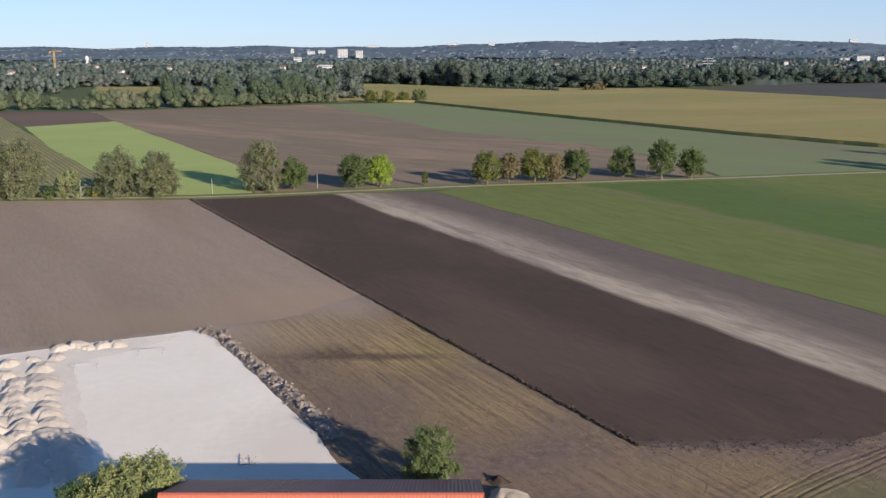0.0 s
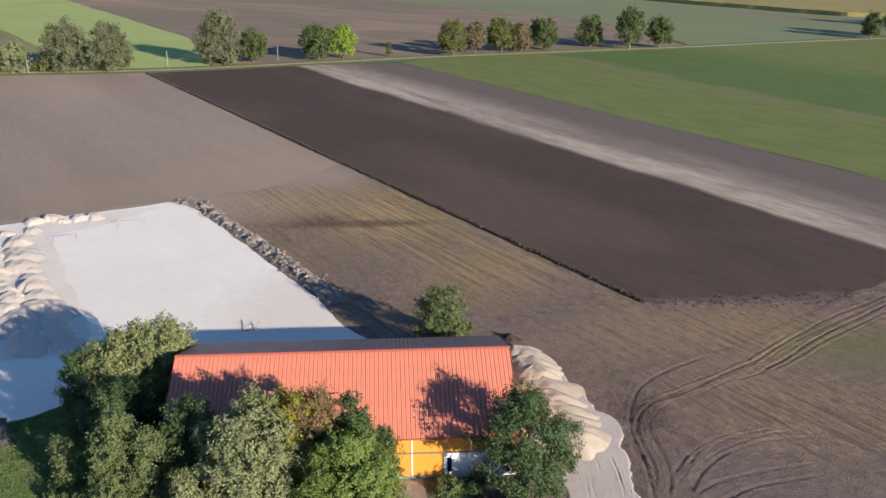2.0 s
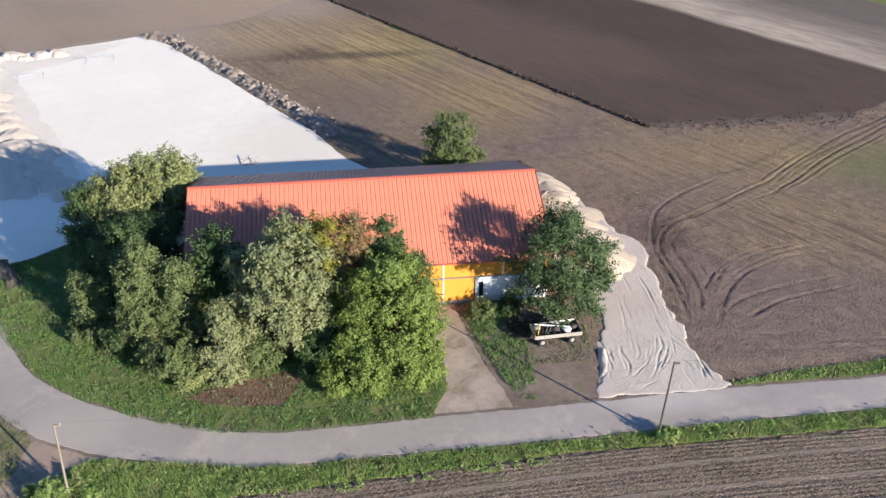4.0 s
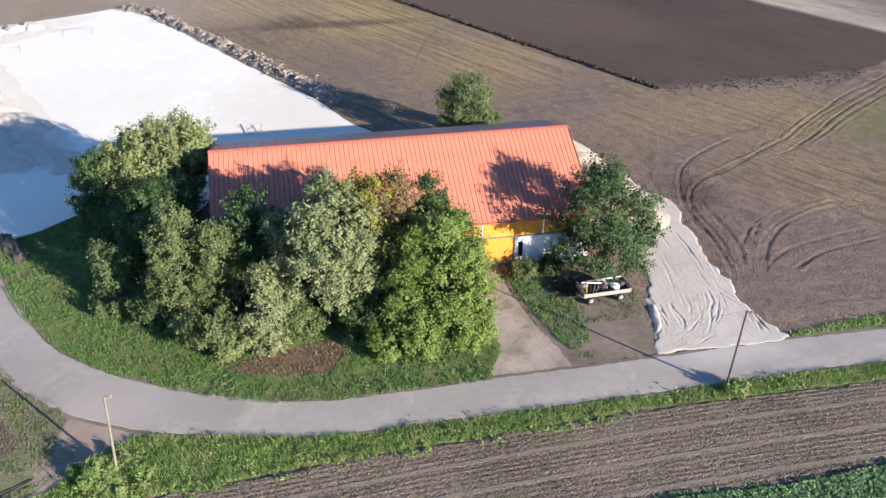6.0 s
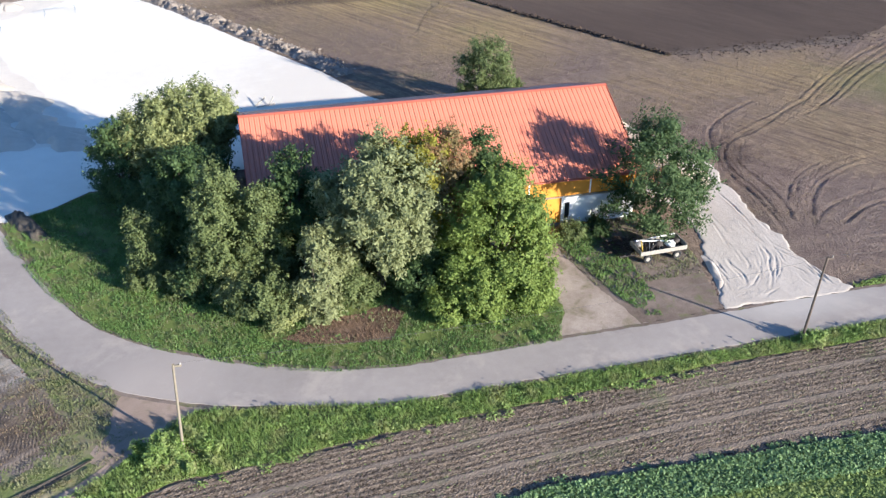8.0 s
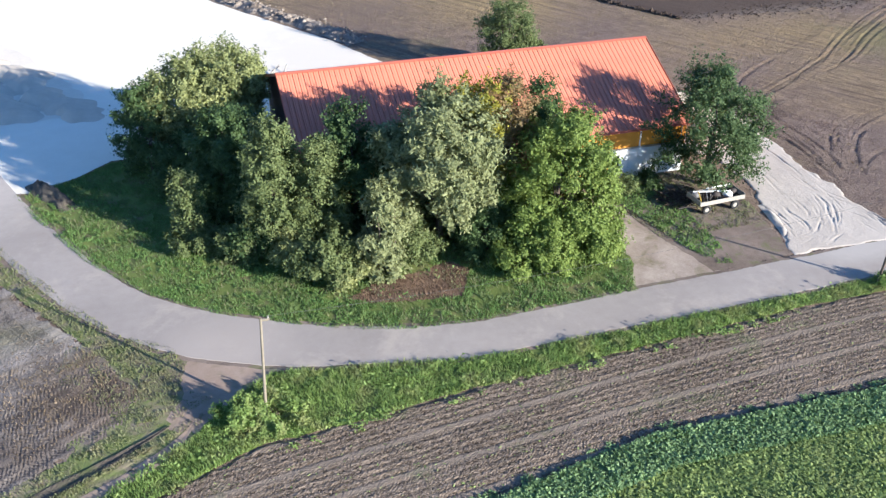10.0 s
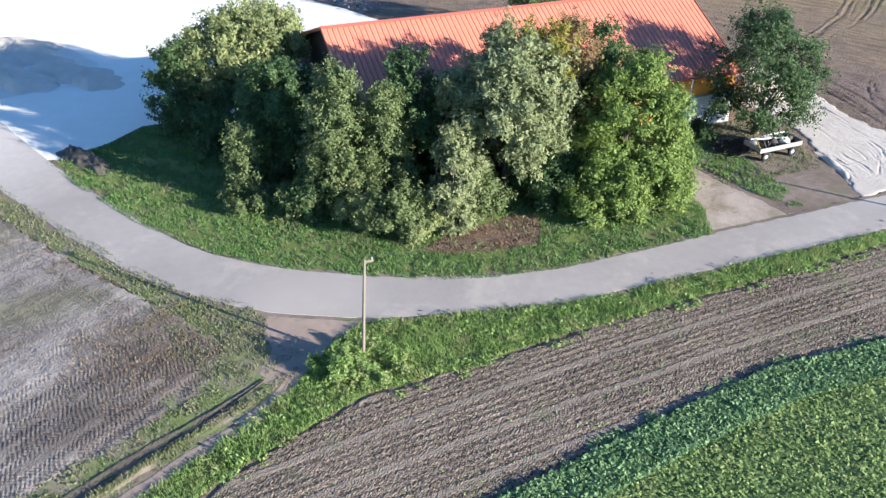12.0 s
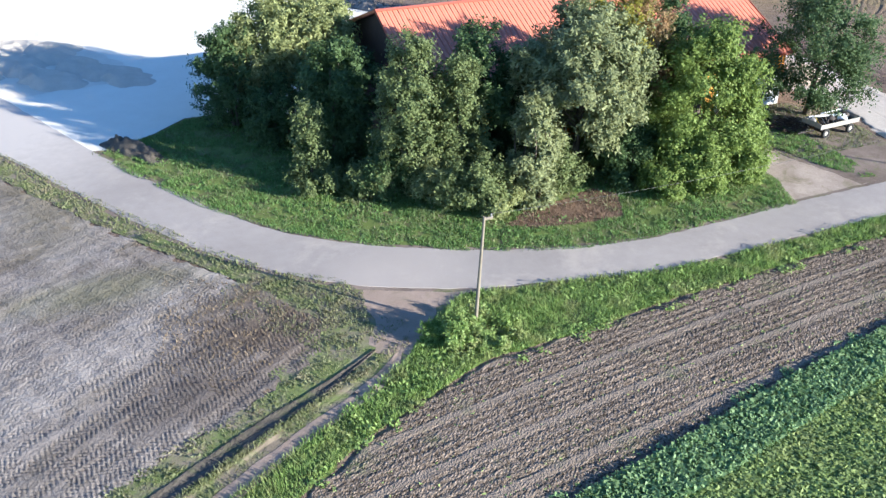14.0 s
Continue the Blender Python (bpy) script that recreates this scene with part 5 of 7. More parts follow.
for k in range(9):
    a = 0.5 * k
    beam("scrap_bar", (-1.6 + 0.35 * k, -0.8 + 0.15 * (k % 3), 1.02), (-0.9 + 0.3 * k, 0.75 - 0.2 * (k % 4), 1.16 + 0.05 * (k % 3)), 0.035, M[("wagon_steel", "grey_metal", "wagon_board")[k % 3]], "thin scrap bar lying in the wagon", "bar")
for i, (x, y, z, r, mt, lb) in enumerate(((1.0, -0.3, 1.2, 0.42, "white", "crumpled white sack on the wagon"), (1.7, 0.1, 1.2, 0.4, "wagon_steel", "dark scrap heap on the wagon"),
                                          (0.0, 0.2, 1.15, 0.5, "wagon_steel", "tangled dark scrap on the wagon"), (-1.75, 0.45, 1.2, 0.36, "rim", "pale sheet-metal scrap on the wagon"))):
    p = WAG @ Vector((x, y, z))
    lump("scrap_bundle", p, r, M[mt], lb, "scrap", i + 2, 0.6)["group"] = "scrap on the wagon"

# ---- utility poles and wire ----
M["pole_wood"] = plain("weathered_pole_wood", (0.22, 0.19, 0.14), 0.85, vary=0.2, scale=3)
M["pole_dark"] = plain("dark_pole_wood", (0.11, 0.085, 0.065), 0.85, vary=0.2, scale=3)
M["wire"] = plain("bare_wire", (0.12, 0.115, 0.11), 0.7, 0.1)
M["porcelain"] = plain("weathered_porcelain", (0.3, 0.28, 0.25), 0.5)


def utility_pole(x, y, h, mat, label, lean):
    root = new("utility_pole")
    tagged(root, label, "pole", "poles along the road")
    zs = np.linspace(-0.2, h, 8)
    obj("shaft", tubes_mesh("shaft", [(np.stack([zs * lean, zs * 0, zs], 1), 0.11 - 0.035 * zs / h)], 10), mat, root, smooth=True)
    part("bracket", box(h * lean - 0.05, -0.06, h - 0.22, h * lean + 0.5, 0.06, h - 0.08, 0.01), mat, root, "short wooden bracket")
    bm = bmesh.new()
    bmesh.ops.create_cone(bm, cap_ends=True, segments=10, radius1=0.06, radius2=0.035, depth=0.16, matrix=pose(h * lean + 0.42, 0, h + 0.0))
    part("insulator", bm, M["porcelain"], root, "pale porcelain insulator")
    root.matrix_basis = pose(x, y, 0)
    return Vector((x + h * lean + 0.42, y, h + 0.07))


P1 = utility_pole(-38.05, 58.35, 7.1, M["pole_wood"], "pale wooden utility pole in the verge", 0.05)
P2 = utility_pole(8.55, 59.2, 7.6, M["pole_dark"], "dark wooden utility pole beside the road", 0.05)
s = np.linspace(0, 1, 24)
for a, b, sag in ((P1, P2, 0.9), (P2, Vector((62, 60.6, 7.0)), 0.9)):
    pts = np.array(a)[None] * (1 - s[:, None]) + np.array(b)[None] * s[:, None]
    pts[:, 2] -= sag * 4 * s * (1 - s)
    tagged(obj("overhead_wire", tubes_mesh("overhead_wire", [(pts, np.full(24, 0.007))], 5), M["wire"]), "thin sagging overhead wire between poles", "wire")

# ---- sand heaps, rubble, clods ----
def heap_mesh(name, r, h, seed, long=1.0):
    """A tipped load: a long slope up to a rounded crest, a short steep one beyond it, slumped and notched sides."""
    rad, ang = np.linspace(0, 1, 14), np.linspace(0, 2 * np.pi, 41)[:-1]
    q, a = np.meshgrid(rad, ang, indexing="ij")
    edge = 1 + 0.13 * np.sin(a * 2 + seed) + 0.09 * np.sin(a * 5 + 2 * seed) + 0.05 * np.sin(a * 9 + seed)
    x, y = q * edge * r * np.cos(a) * long + 0.52 * r * (1 - q) ** 1.2, q * edge * r * np.sin(a)
    slope = np.clip(1.18 * (1 - q ** 1.15), 0, 1)
    z = h * (slope - 0.35 * slope ** 6) / 0.8 * (1 + 0.12 * wob(x, y, 0.8, seed)) + 0.05 * h * wob(x, y, 0.25, seed) * (1 - q) - 0.08 * q
    v = np.stack([x, y, z], -1).reshape(-1, 3)
    i, j = np.meshgrid(np.arange(13), np.arange(40), indexing="ij")
    f = np.stack([i * 40 + j, (i + 1) * 40 + j, (i + 1) * 40 + (j + 1) % 40, i * 40 + (j + 1) % 40], -1).reshape(-1, 4)
    return raw_mesh(name, v, f)


heaps, yard_heaps = [], []
for k, (r, h, g) in enumerate(((2.6, 0.88, 1.1), (2.8, 0.8, 1.2), (2.4, 0.95, 1.05), (2.7, 0.7, 1.25), (2.3, 0.84, 1.1))):
    me = heap_mesh("sand_mound", r, h, k * 1.7 + 1, g)
    me.materials.append(M["heap_sand"])
    me.polygons.foreach_set("use_smooth", np.ones(len(me.polygons), dtype=bool))
    heaps.append(me)
    pale = me.copy()
    pale.materials.clear()
    pale.materials.append(M["mound_sand"])
    yard_heaps.append(pale)
hr = np.random.default_rng(8)


def sand_heap(x, y, turn, k, sc, group, label):
    ob = new("sand_mound", (heaps if "barn" in group else yard_heaps)[k % 5])
    ob.matrix_basis = pose(x, y, 0.02, 0, 0, turn) @ Matrix.Scale(sc, 4)
    return tagged(ob, label, "sand heap", group)


for i in range(8):                                             # beside the barn's end wall
    sand_heap(9.2 + 0.42 * i, 106.6 - 2.9 * i, 140 + 8 * hr.normal(), i, 1.3 + 0.06 * hr.normal(), "heaps beside the barn", "warm beige sand heap beside the barn")
for row, (ax, ay, bx, by, n) in enumerate(((-74.0, 154.6, -50.4, 110.8, 14), (-77.6, 150.8, -56.6, 113.6, 13), (-81.5, 147, -63.8, 117, 10))):
    for i in range(n):
        f = i / (n - 1)
        sand_heap(ax + (bx - ax) * f + 0.5 * hr.normal(), ay + (by - ay) * f + 0.5 * hr.normal(), 131 + 14 * hr.normal(), int(hr.integers(0, 5)), 1.0 + 0.13 * hr.normal(), "heaps in rows on the yard", "tipped load of beige sand in a row")
for x, y in ((-77.7, 160.4), (-73.8, 161.7), (-75.2, 166.6), (-72.2, 168.6), (-69.8, 167.0), (-67.4, 168.2), (-64.8, 169.2), (-81, 158)):
    sand_heap(x, y, 131 + 20 * hr.normal(), int(hr.integers(0, 5)), 0.7 + 0.12 * hr.normal(), "low heaps at the far edge", "low spread load of sand at the yard's edge")


def rubble_bank(path, width, height, name, label, material, seed):
    p = np.array(path, dtype=float)
    d = np.concatenate([[0], np.cumsum(np.linalg.norm(np.diff(p, axis=0), axis=1))])
    s_ = np.arange(0, d[-1], 0.3)
    c = np.stack([np.interp(s_, d, p[:, 0]), np.interp(s_, d, p[:, 1])], 1)
    t = np.gradient(c, axis=0)
    t /= np.linalg.norm(t, axis=1)[:, None]
    nrm = np.stack([-t[:, 1], t[:, 0]], 1)
    w = np.linspace(-1, 1, 15)
    ww = width / 2 * (1 + 0.25 * wob(s_, s_ * 0, 2.0, seed))
    xy = c[:, None] + nrm[:, None] * (w[None] * ww[:, None])[:, :, None]
    x, y = xy[..., 0], xy[..., 1]
    h = height * (1 - w[None] ** 2) * np.clip(0.6 + 0.6 * wob(x, y, 1.1, seed) + 0.4 * wob(x, y, 0.4, seed), 0.08, 2) * np.minimum(1, np.minimum(s_, s_[-1] - s_) / 1.5)[:, None] - 0.03
    me = raw_mesh(name, np.stack([x, y, h], -1).reshape(-1, 3), grid_faces(len(s_), 15)[:, ::-1])
    return tagged(obj(name, me, material, smooth=True), label, "rubble", kind="stuff")


EDGE = [(-50.6, 178.2), (-46.5, 176.2), (-42, 168.5), (-33.2, 155), (-25, 141.5), (-18.9, 131.2), (-16.5, 126)]
rubble_bank(EDGE, 3.4, 0.9, "rubble_bank", "bank of tipped earth and rubble along the yard", M["rubble"], 1)
rubble_bank([(-53.8, 95.6), (-53.0, 93.6), (-51.4, 91.2), (-50.2, 89.0)], 1.9, 1.2, "earth_heap", "dark heap of earth at the road's edge", M["rut"], 4)
rubble_bank([(6.4, 111.6), (7.6, 112.4), (8.8, 113.2)], 2.4, 1.2, "earth_heap", "small dark earth heap behind the barn", M["clod"], 5)


def clods(name, pos, size, material, label, seed, category="clods"):
    """Loose lumps: one small faceted stone at each place."""
    rng = np.random.default_rng(seed)
    base = np.array([(1, 0, 0), (0.3, 0.95, 0), (-0.8, 0.58, 0), (-0.8, -0.58, 0), (0.3, -0.95, 0), (0.2, 0.1, 0.9), (0, 0, -0.4)])
    tri = np.array([(0, 1, 5), (1, 2, 5), (2, 3, 5), (3, 4, 5), (4, 0, 5), (1, 0, 6), (2, 1, 6), (3, 2, 6), (4, 3, 6), (0, 4, 6)])
    n = len(pos)
    a = rng.uniform(0, 6.28, n)
    ca, sa = np.cos(a)[:, None], np.sin(a)[:, None]
    b = base[None] * (1 + 0.3 * rng.normal(size=(n, 7, 3)))
    v = np.stack([b[..., 0] * ca - b[..., 1] * sa, b[..., 0] * sa + b[..., 1] * ca, b[..., 2]], -1) * (size * rng.uniform(0.4, 1.5, n))[:, None, None] + pos[:, None]
    f = (tri[None] + 7 * np.arange(n)[:, None, None]).reshape(-1, 3)
    return tagged(obj(name, raw_mesh(name, v.reshape(-1, 3), f), material), label, category, kind="stuff")


rg = np.random.default_rng(5)
f = rg.random(2600)
pa, pb = np.array(FUR_A), np.array(FUR_B)
across = rg.normal(scale=0.2, size=2600)
c = pa + (pb - pa) * f[:, None] + np.stack([0.863 * across, 0.505 * across], 1)
clods("furrow_clods", np.concatenate([c, 0.1 + 0.12 * rg.random((2600, 1))], 1), 0.24, M["clod"], "line of dark clods thrown up along the furrow", 6)
cx = rg.uniform(30, 96, 900)
clods("field_clods", np.stack([cx, 123.4 + rg.normal(scale=1.6, size=900), 0.01 + 0.04 * rg.random(900)], 1), 0.11, M["clod"], "dark clods scattered where the ploughing ends", 8)
tt = rg.random(900) * (len(EDGE) - 1)
ei = tt.astype(int)
e = np.array(EDGE)
c = e[ei] + (e[ei + 1] - e[ei]) * (tt - ei)[:, None] + rg.normal(scale=0.9, size=(900, 2))
clods("rubble_stones", np.concatenate([c, 0.15 + 0.45 * rg.random((900, 1))], 1)[:520], 0.2, M["rubble"], "broken stones and earth lumps on the bank", 7, "stones")

# ---- tyre ruts ----
def rut(path, width, label="tyre rut pressed into the soil", mat="rut", deep=0.05):
    p = np.array(path, dtype=float)
    q = []
    for i in range(len(p) - 1):
        p0, p1, p2, p3 = p[max(i - 1, 0)], p[i], p[i + 1], p[min(i + 2, len(p) - 1)]
        for t in np.arange(0, 1, 0.6 / max(0.7, np.linalg.norm(p2 - p1))):
            q.append(0.5 * ((2 * p1) + (p2 - p0) * t + (2 * p0 - 5 * p1 + 4 * p2 - p3) * t * t + (3 * p1 - p0 - 3 * p2 + p3) * t ** 3))
    q = np.array(q + [p[-1]])
    tan = np.gradient(q, axis=0)
    tan /= np.linalg.norm(tan, axis=1)[:, None] + 1e-9
    nor = np.stack([-tan[:, 1], tan[:, 0]], 1)
    off = np.array([-0.9, -0.62, -0.4, 0, 0.4, 0.62, 0.9]) * width
    zz = np.array([0.0, 0.7, -0.1, -0.25, -0.1, 0.7, 0.0]) * deep
    w = (1 + 0.25 * wob(q[:, 0], q[:, 1], 1.5)) * np.minimum(1, np.minimum(np.arange(len(q)), np.arange(len(q))[::-1]) / 9 + 0.1)
    xy = q[:, None] + nor[:, None] * (off[None] * w[:, None])[:, :, None]
    z = {"dust": 0.028, "rut": 0.036}.get(mat, 0.0) + zz[None] * (1 + 0.6 * wob(xy[..., 0], xy[..., 1], 0.4))
    me = raw_mesh("tyre_rut", np.concatenate([xy, z[..., None]], -1).reshape(-1, 3), grid_faces(len(q), 7)[:, ::-1])
    return tagged(obj("tyre_rut", me, M[mat], smooth=True), label, "tyre rut", "tyre ruts", "stuff")


for path in ([(5.6, 159.2), (0.9, 151.5), (-2.6, 143.6)], [(2.6, 155.6), (-1.1, 147.5), (-3.3, 140.6)], [(-10.4, 188.5), (-12.6, 180), (-14.8, 171.6)], [(13, 137), (6, 131), (-2, 127.5)]):
    rut(path, 0.2, deep=0.03, mat="stubble")
# the first rut's shade is put into its dark, moist soil colour
rut([(-43.8, 58.8), (-47.6, 56.6), (-51.2, 54.9), (-55.8, 52.4), (-64, 48), (-74, 42.5)], 0.5, "wheel rut of the farm track, shade put into its dark soil", "rut", 0.07)
rut([(-42.0, 59.4), (-43.4, 57.2), (-45.8, 55.4), (-48.6, 54.0), (-51.1, 52.6), (-53.5, 51.1), (-60, 47.2), (-71, 41)], 0.55, "dusty wheel rut of the farm track", "dust", 0.012)
WAY_IN = (([(96, 143), (80, 132), (65.2, 122.6), (55.5, 117), (47.4, 111), (41.6, 106.5), (38.5, 103.9), (28.6, 98.1), (23.8, 95.5), (20.2, 93.5)], 0.26, 0.07), ([(94, 139.6), (62.7, 118.8), (49.2, 109.6), (42.6, 104.1), (37.5, 100.6)], 0.24, 0.08),
          ([(95, 141.2), (64.1, 120.9), (52.2, 113.2), (45.1, 108.4), (38.8, 103)], 0.2, 0.05), ([(93, 137.8), (59.6, 115.2), (50.7, 109.4), (41.6, 102.5), (34, 99)], 0.2, 0.06))
LOOP = (([(32.3, 105.4), (26, 101.8), (21.7, 97.7), (19.4, 92.9), (18.2, 88.4), (18.0, 84.2), (18, 81), (17.6, 77.7), (17, 74.6)], 0.26, 0.07), ([(34, 101.2), (27.2, 96.7), (22.6, 94.5), (20, 91.4), (18.8, 88), (18.9, 84.2), (18.7, 80.6), (17.9, 77.1)], 0.24, 0.07),
        ([(19.1, 92.3), (17.8, 88.5), (17.6, 84.7), (17.4, 81.3)], 0.2, 0.05), ([(20.3, 88), (20.5, 83.9), (20, 79.5), (18.7, 75.9)], 0.25, 0.06), ([(20.8, 91.3), (20.2, 86), (20.2, 81.7), (19.1, 77.4)], 0.22, 0.05))
FAN = (([(20, 74.3), (22.4, 78.5), (24.9, 81.5), (28.1, 84)], 0.28, 0.056), ([(20.5, 75.2), (22.9, 77.3), (25, 78.4), (28.8, 79.6), (36.4, 81.2)], 0.26, 0.056), ([(22.9, 74.4), (26.5, 76.6), (29.6, 77.7), (36, 78.9)], 0.28, 0.063), ([(22.3, 81.1), (25, 84.3), (29.7, 86.8), (35.2, 88)], 0.22, 0.035),
       ([(20.1, 79.4), (23.2, 83.4), (26.8, 86.1), (31.9, 88.3)], 0.24, 0.042), ([(26.5, 82.8), (31.5, 85.3), (36, 85.9), (40.7, 85.9)], 0.22, 0.035), ([(20.4, 76.1), (22.9, 80.1), (26.5, 83.6), (32.2, 86.5), (36.9, 87.4)], 0.24, 0.042), ([(40, 84.5), (46, 82), (49.5, 78), (50, 74)], 0.26, 0.042),
       ([(20.2, 74.1), (25.2, 73.5), (31.6, 73)], 0.22, 0.028), ([(18.7, 73.3), (24.2, 71.8), (30.5, 71.4)], 0.24, 0.028), ([(22, 69.4), (34, 68.8), (56, 68.2)], 0.30, 0.035))
rutted("turning_ground", [(15.4, 66.8), (36, 67.2), (62, 67), (66, 90), (96, 132), (96, 145), (60, 124), (36, 108), (20, 104), (16.6, 96), (16, 80)], 0.235, WAY_IN + LOOP + FAN, M["stubble"], "soft brown soil rutted by turning vehicles", "field", 0.035, 0.015, 19, 2)
ARCS = (([(5.9, 66.6), (8.1, 67.4), (9.7, 69.3), (10.5, 71.4), (11, 74.7), (11.7, 79.3)], 0.13, 0.034), ([(6.5, 66.3), (9.3, 67.2), (11.3, 69.9), (12.4, 73.5), (12.9, 78.5), (13.2, 86)], 0.13, 0.037), ([(8.2, 66), (10.7, 67.4), (13, 70.5), (13.9, 74.2), (14.4, 79.9), (14.6, 88)], 0.13, 0.043),
        ([(14.5, 70.7), (15.6, 69.6), (15.6, 66.9), (15.8, 64.8)], 0.16, 0.093), ([(13.7, 70.6), (14.9, 69.0), (15.0, 66.9), (15.0, 64.8)], 0.14, 0.076), ([(14.1, 77.2), (14.2, 73.1), (13.6, 69.5), (11, 66)], 0.14, 0.043), ([(7.4, 71.8), (7.3, 68.9), (6.6, 66.6)], 0.18, 0.068), ([(15.2, 84), (15.0, 78), (14.9, 73), (16.2, 70)], 0.14, 0.043))
rutted("sand_apron", PAD, 0.1, ARCS, M["pad_sand"], "pale sand driven over and marked by tyres", "sand", 0.06, 0.009, 23, 8, False)
rubble_bank([(6.0, 66.2), (6.9, 69.3), (7.6, 72.8)], 0.9, 0.22, "sand_ridge", "pushed-up ridge of sand at the apron's edge", M["pad_sand"], 8)
rubble_bank([(-43.8, 57.9), (-47.2, 55.9), (-50.8, 54.2), (-55.4, 51.7), (-63.6, 47.3), (-73.6, 41.8)], 0.9, 0.1, "track_hump", "grassy hump between the wheel ruts", M["track"], 11)
BROWN = [(-30.6, 69.0), (-28.4, 70.4), (-24.7, 71.0), (-21.8, 71.7), (-20.6, 70.2), (-22.3, 66.9), (-26.5, 67.3), (-29.3, 68.2)]
sheet("brown_patch", BROWN, 0.022, M["dead_grass"], "patch of withered brown plants", "plants", 0.5, 0.25, 21)

# hurdles and sticks on the yard
def hurdle(x, y, turn, n, label):
    root = new("metal_hurdle")
    tagged(root, label, "hurdle", "frames on the yard")
    obj("top_rail", tubes_mesh("top_rail", [([(0, 0, 1.0), (n / 2, 0, 1.02), (n, 0, 1.0)], [0.04] * 3)], 6), M["grey_metal"], root)
    for px in (0, n):
        obj("leg", tubes_mesh("leg", [([(px, 0, 1.0), (px - 0.1, -0.5, 0.5), (px - 0.2, -1.0, 0)], [0.028] * 3), ([(px, 0, 1.0), (px + 0.1, 0.4, 0.5), (px + 0.2, 0.8, 0)], [0.028] * 3)], 6), M["grey_metal"], root)
    root.matrix_basis = pose(x, y, 0.03, 0, 0, turn)


hurdle(-68.0, 155.4, 22, 4.0, "metal frame standing on the sand")
hurdle(-58.8, 163.6, 14, 4.6, "metal frame standing on the sand")
for k, (a, b) in enumerate((((-29.2, 117.4, 0.05), (-27.8, 118.3, 0.9)), ((-28.7, 118.7, 0.05), (-28.0, 117.3, 1.0)), ((-27.6, 117.2, 0.05), (-26.9, 118.5, 0.7)), ((-29.0, 117.0, 0.1), (-26.8, 117.6, 0.12)))):
    tagged(obj("timber_stick", tubes_mesh("timber_stick", [([a, tuple((np.array(a) + b) / 2), b], [0.06] * 3)], 5), M["wagon_board"]), "grey timber stick stacked on the sand", "timber", "sticks on the yard")


def brush_pile(x, y, r, n, label):
    rng = np.random.default_rng(23)
    sticks = []
    for _ in range(n):
        a, q = rng.uniform(0, 6.28), r * rng.random() ** 0.7
        c = np.array([x + q * math.cos(a), y + q * math.sin(a), 0.15 + 0.8 * (1 - q / r) * rng.random()])
        d = np.array([rng.normal(), rng.normal(), 0.3 * rng.normal()])
        d *= rng.uniform(0.4, 1.0) / np.linalg.norm(d)
        lo, hi = c - d, c + d
        lo[2], hi[2] = max(lo[2], 0.03), max(hi[2], 0.03)
        sticks.append(([lo, (lo + hi) / 2 + rng.normal(scale=0.06, size=3), hi], [0.035, 0.028, 0.015]))
    return tagged(obj("brush_pile", tubes_mesh("brush_pile", sticks, 4), M["gable_wood"]), label, "brush pile", kind="stuff")


brush_pile(0.6, 75.6, 1.6, 110, "tangled pile of cut branches behind the wagon")

# ---- grass and leaves ----
G = {}
G["grass"] = leafy("grass_blades", (0.1, 0.178, 0.05), (0.235, 0.36, 0.11), (0.21, 0.27, 0.105), 0.35, tuft=0.8)
G["lush"] = leafy("lush_grass_blades", (0.15, 0.235, 0.06), (0.34, 0.45, 0.14), (0.32, 0.34, 0.14), 0.35, tuft=0.8)
G["beet"] = leafy("beet_leaves", (0.16, 0.255, 0.11), (0.3, 0.42, 0.19), None, 0.35)
G["low_crop"] = leafy("low_crop_leaves", (0.19, 0.265, 0.085), (0.32, 0.4, 0.135), (0.28, 0.33, 0.12), 0.3, grain=0.3)
G["dry_brown"] = leafy("dead_stalks", (0.13, 0.095, 0.06), (0.25, 0.19, 0.12), None, 0.1)
G["dull"] = leafy("dull_grass_blades", (0.145, 0.162, 0.075), (0.255, 0.275, 0.125), (0.27, 0.24, 0.15), 0.3)
G["dry"] = leafy("dry_stalks", (0.2, 0.155, 0.09), (0.31, 0.245, 0.145), None, 0.2)


ROAD_IN = [(-55.0, 92.6), (-53.1, 88.1), (-49.1, 80.1), (-44.7, 74.0), (-40.1, 70.0), (-35.3, 67.15), (-31.3, 65.2), (-27.2, 63.95), (-22.8, 63.5), (-9.6, 63.6), (20, 64.3), (20, 100), (-60, 100)]


def scatter(poly, per_m2, rng, box_=None):
    xs, ys = [p[0] for p in poly], [p[1] for p in poly]
    x0, x1, y0, y1 = box_ or (min(xs), max(xs), min(ys), max(ys))
    n = int((x1 - x0) * (y1 - y0) * per_m2)
    x, y = rng.uniform(x0, x1, n), rng.uniform(y0, y1, n)
    ok = inside(poly, x, y)
    if poly is LAWN:                                           # none on the asphalt
        ok &= inside(ROAD_IN, x, y)
    return x[ok], y[ok]


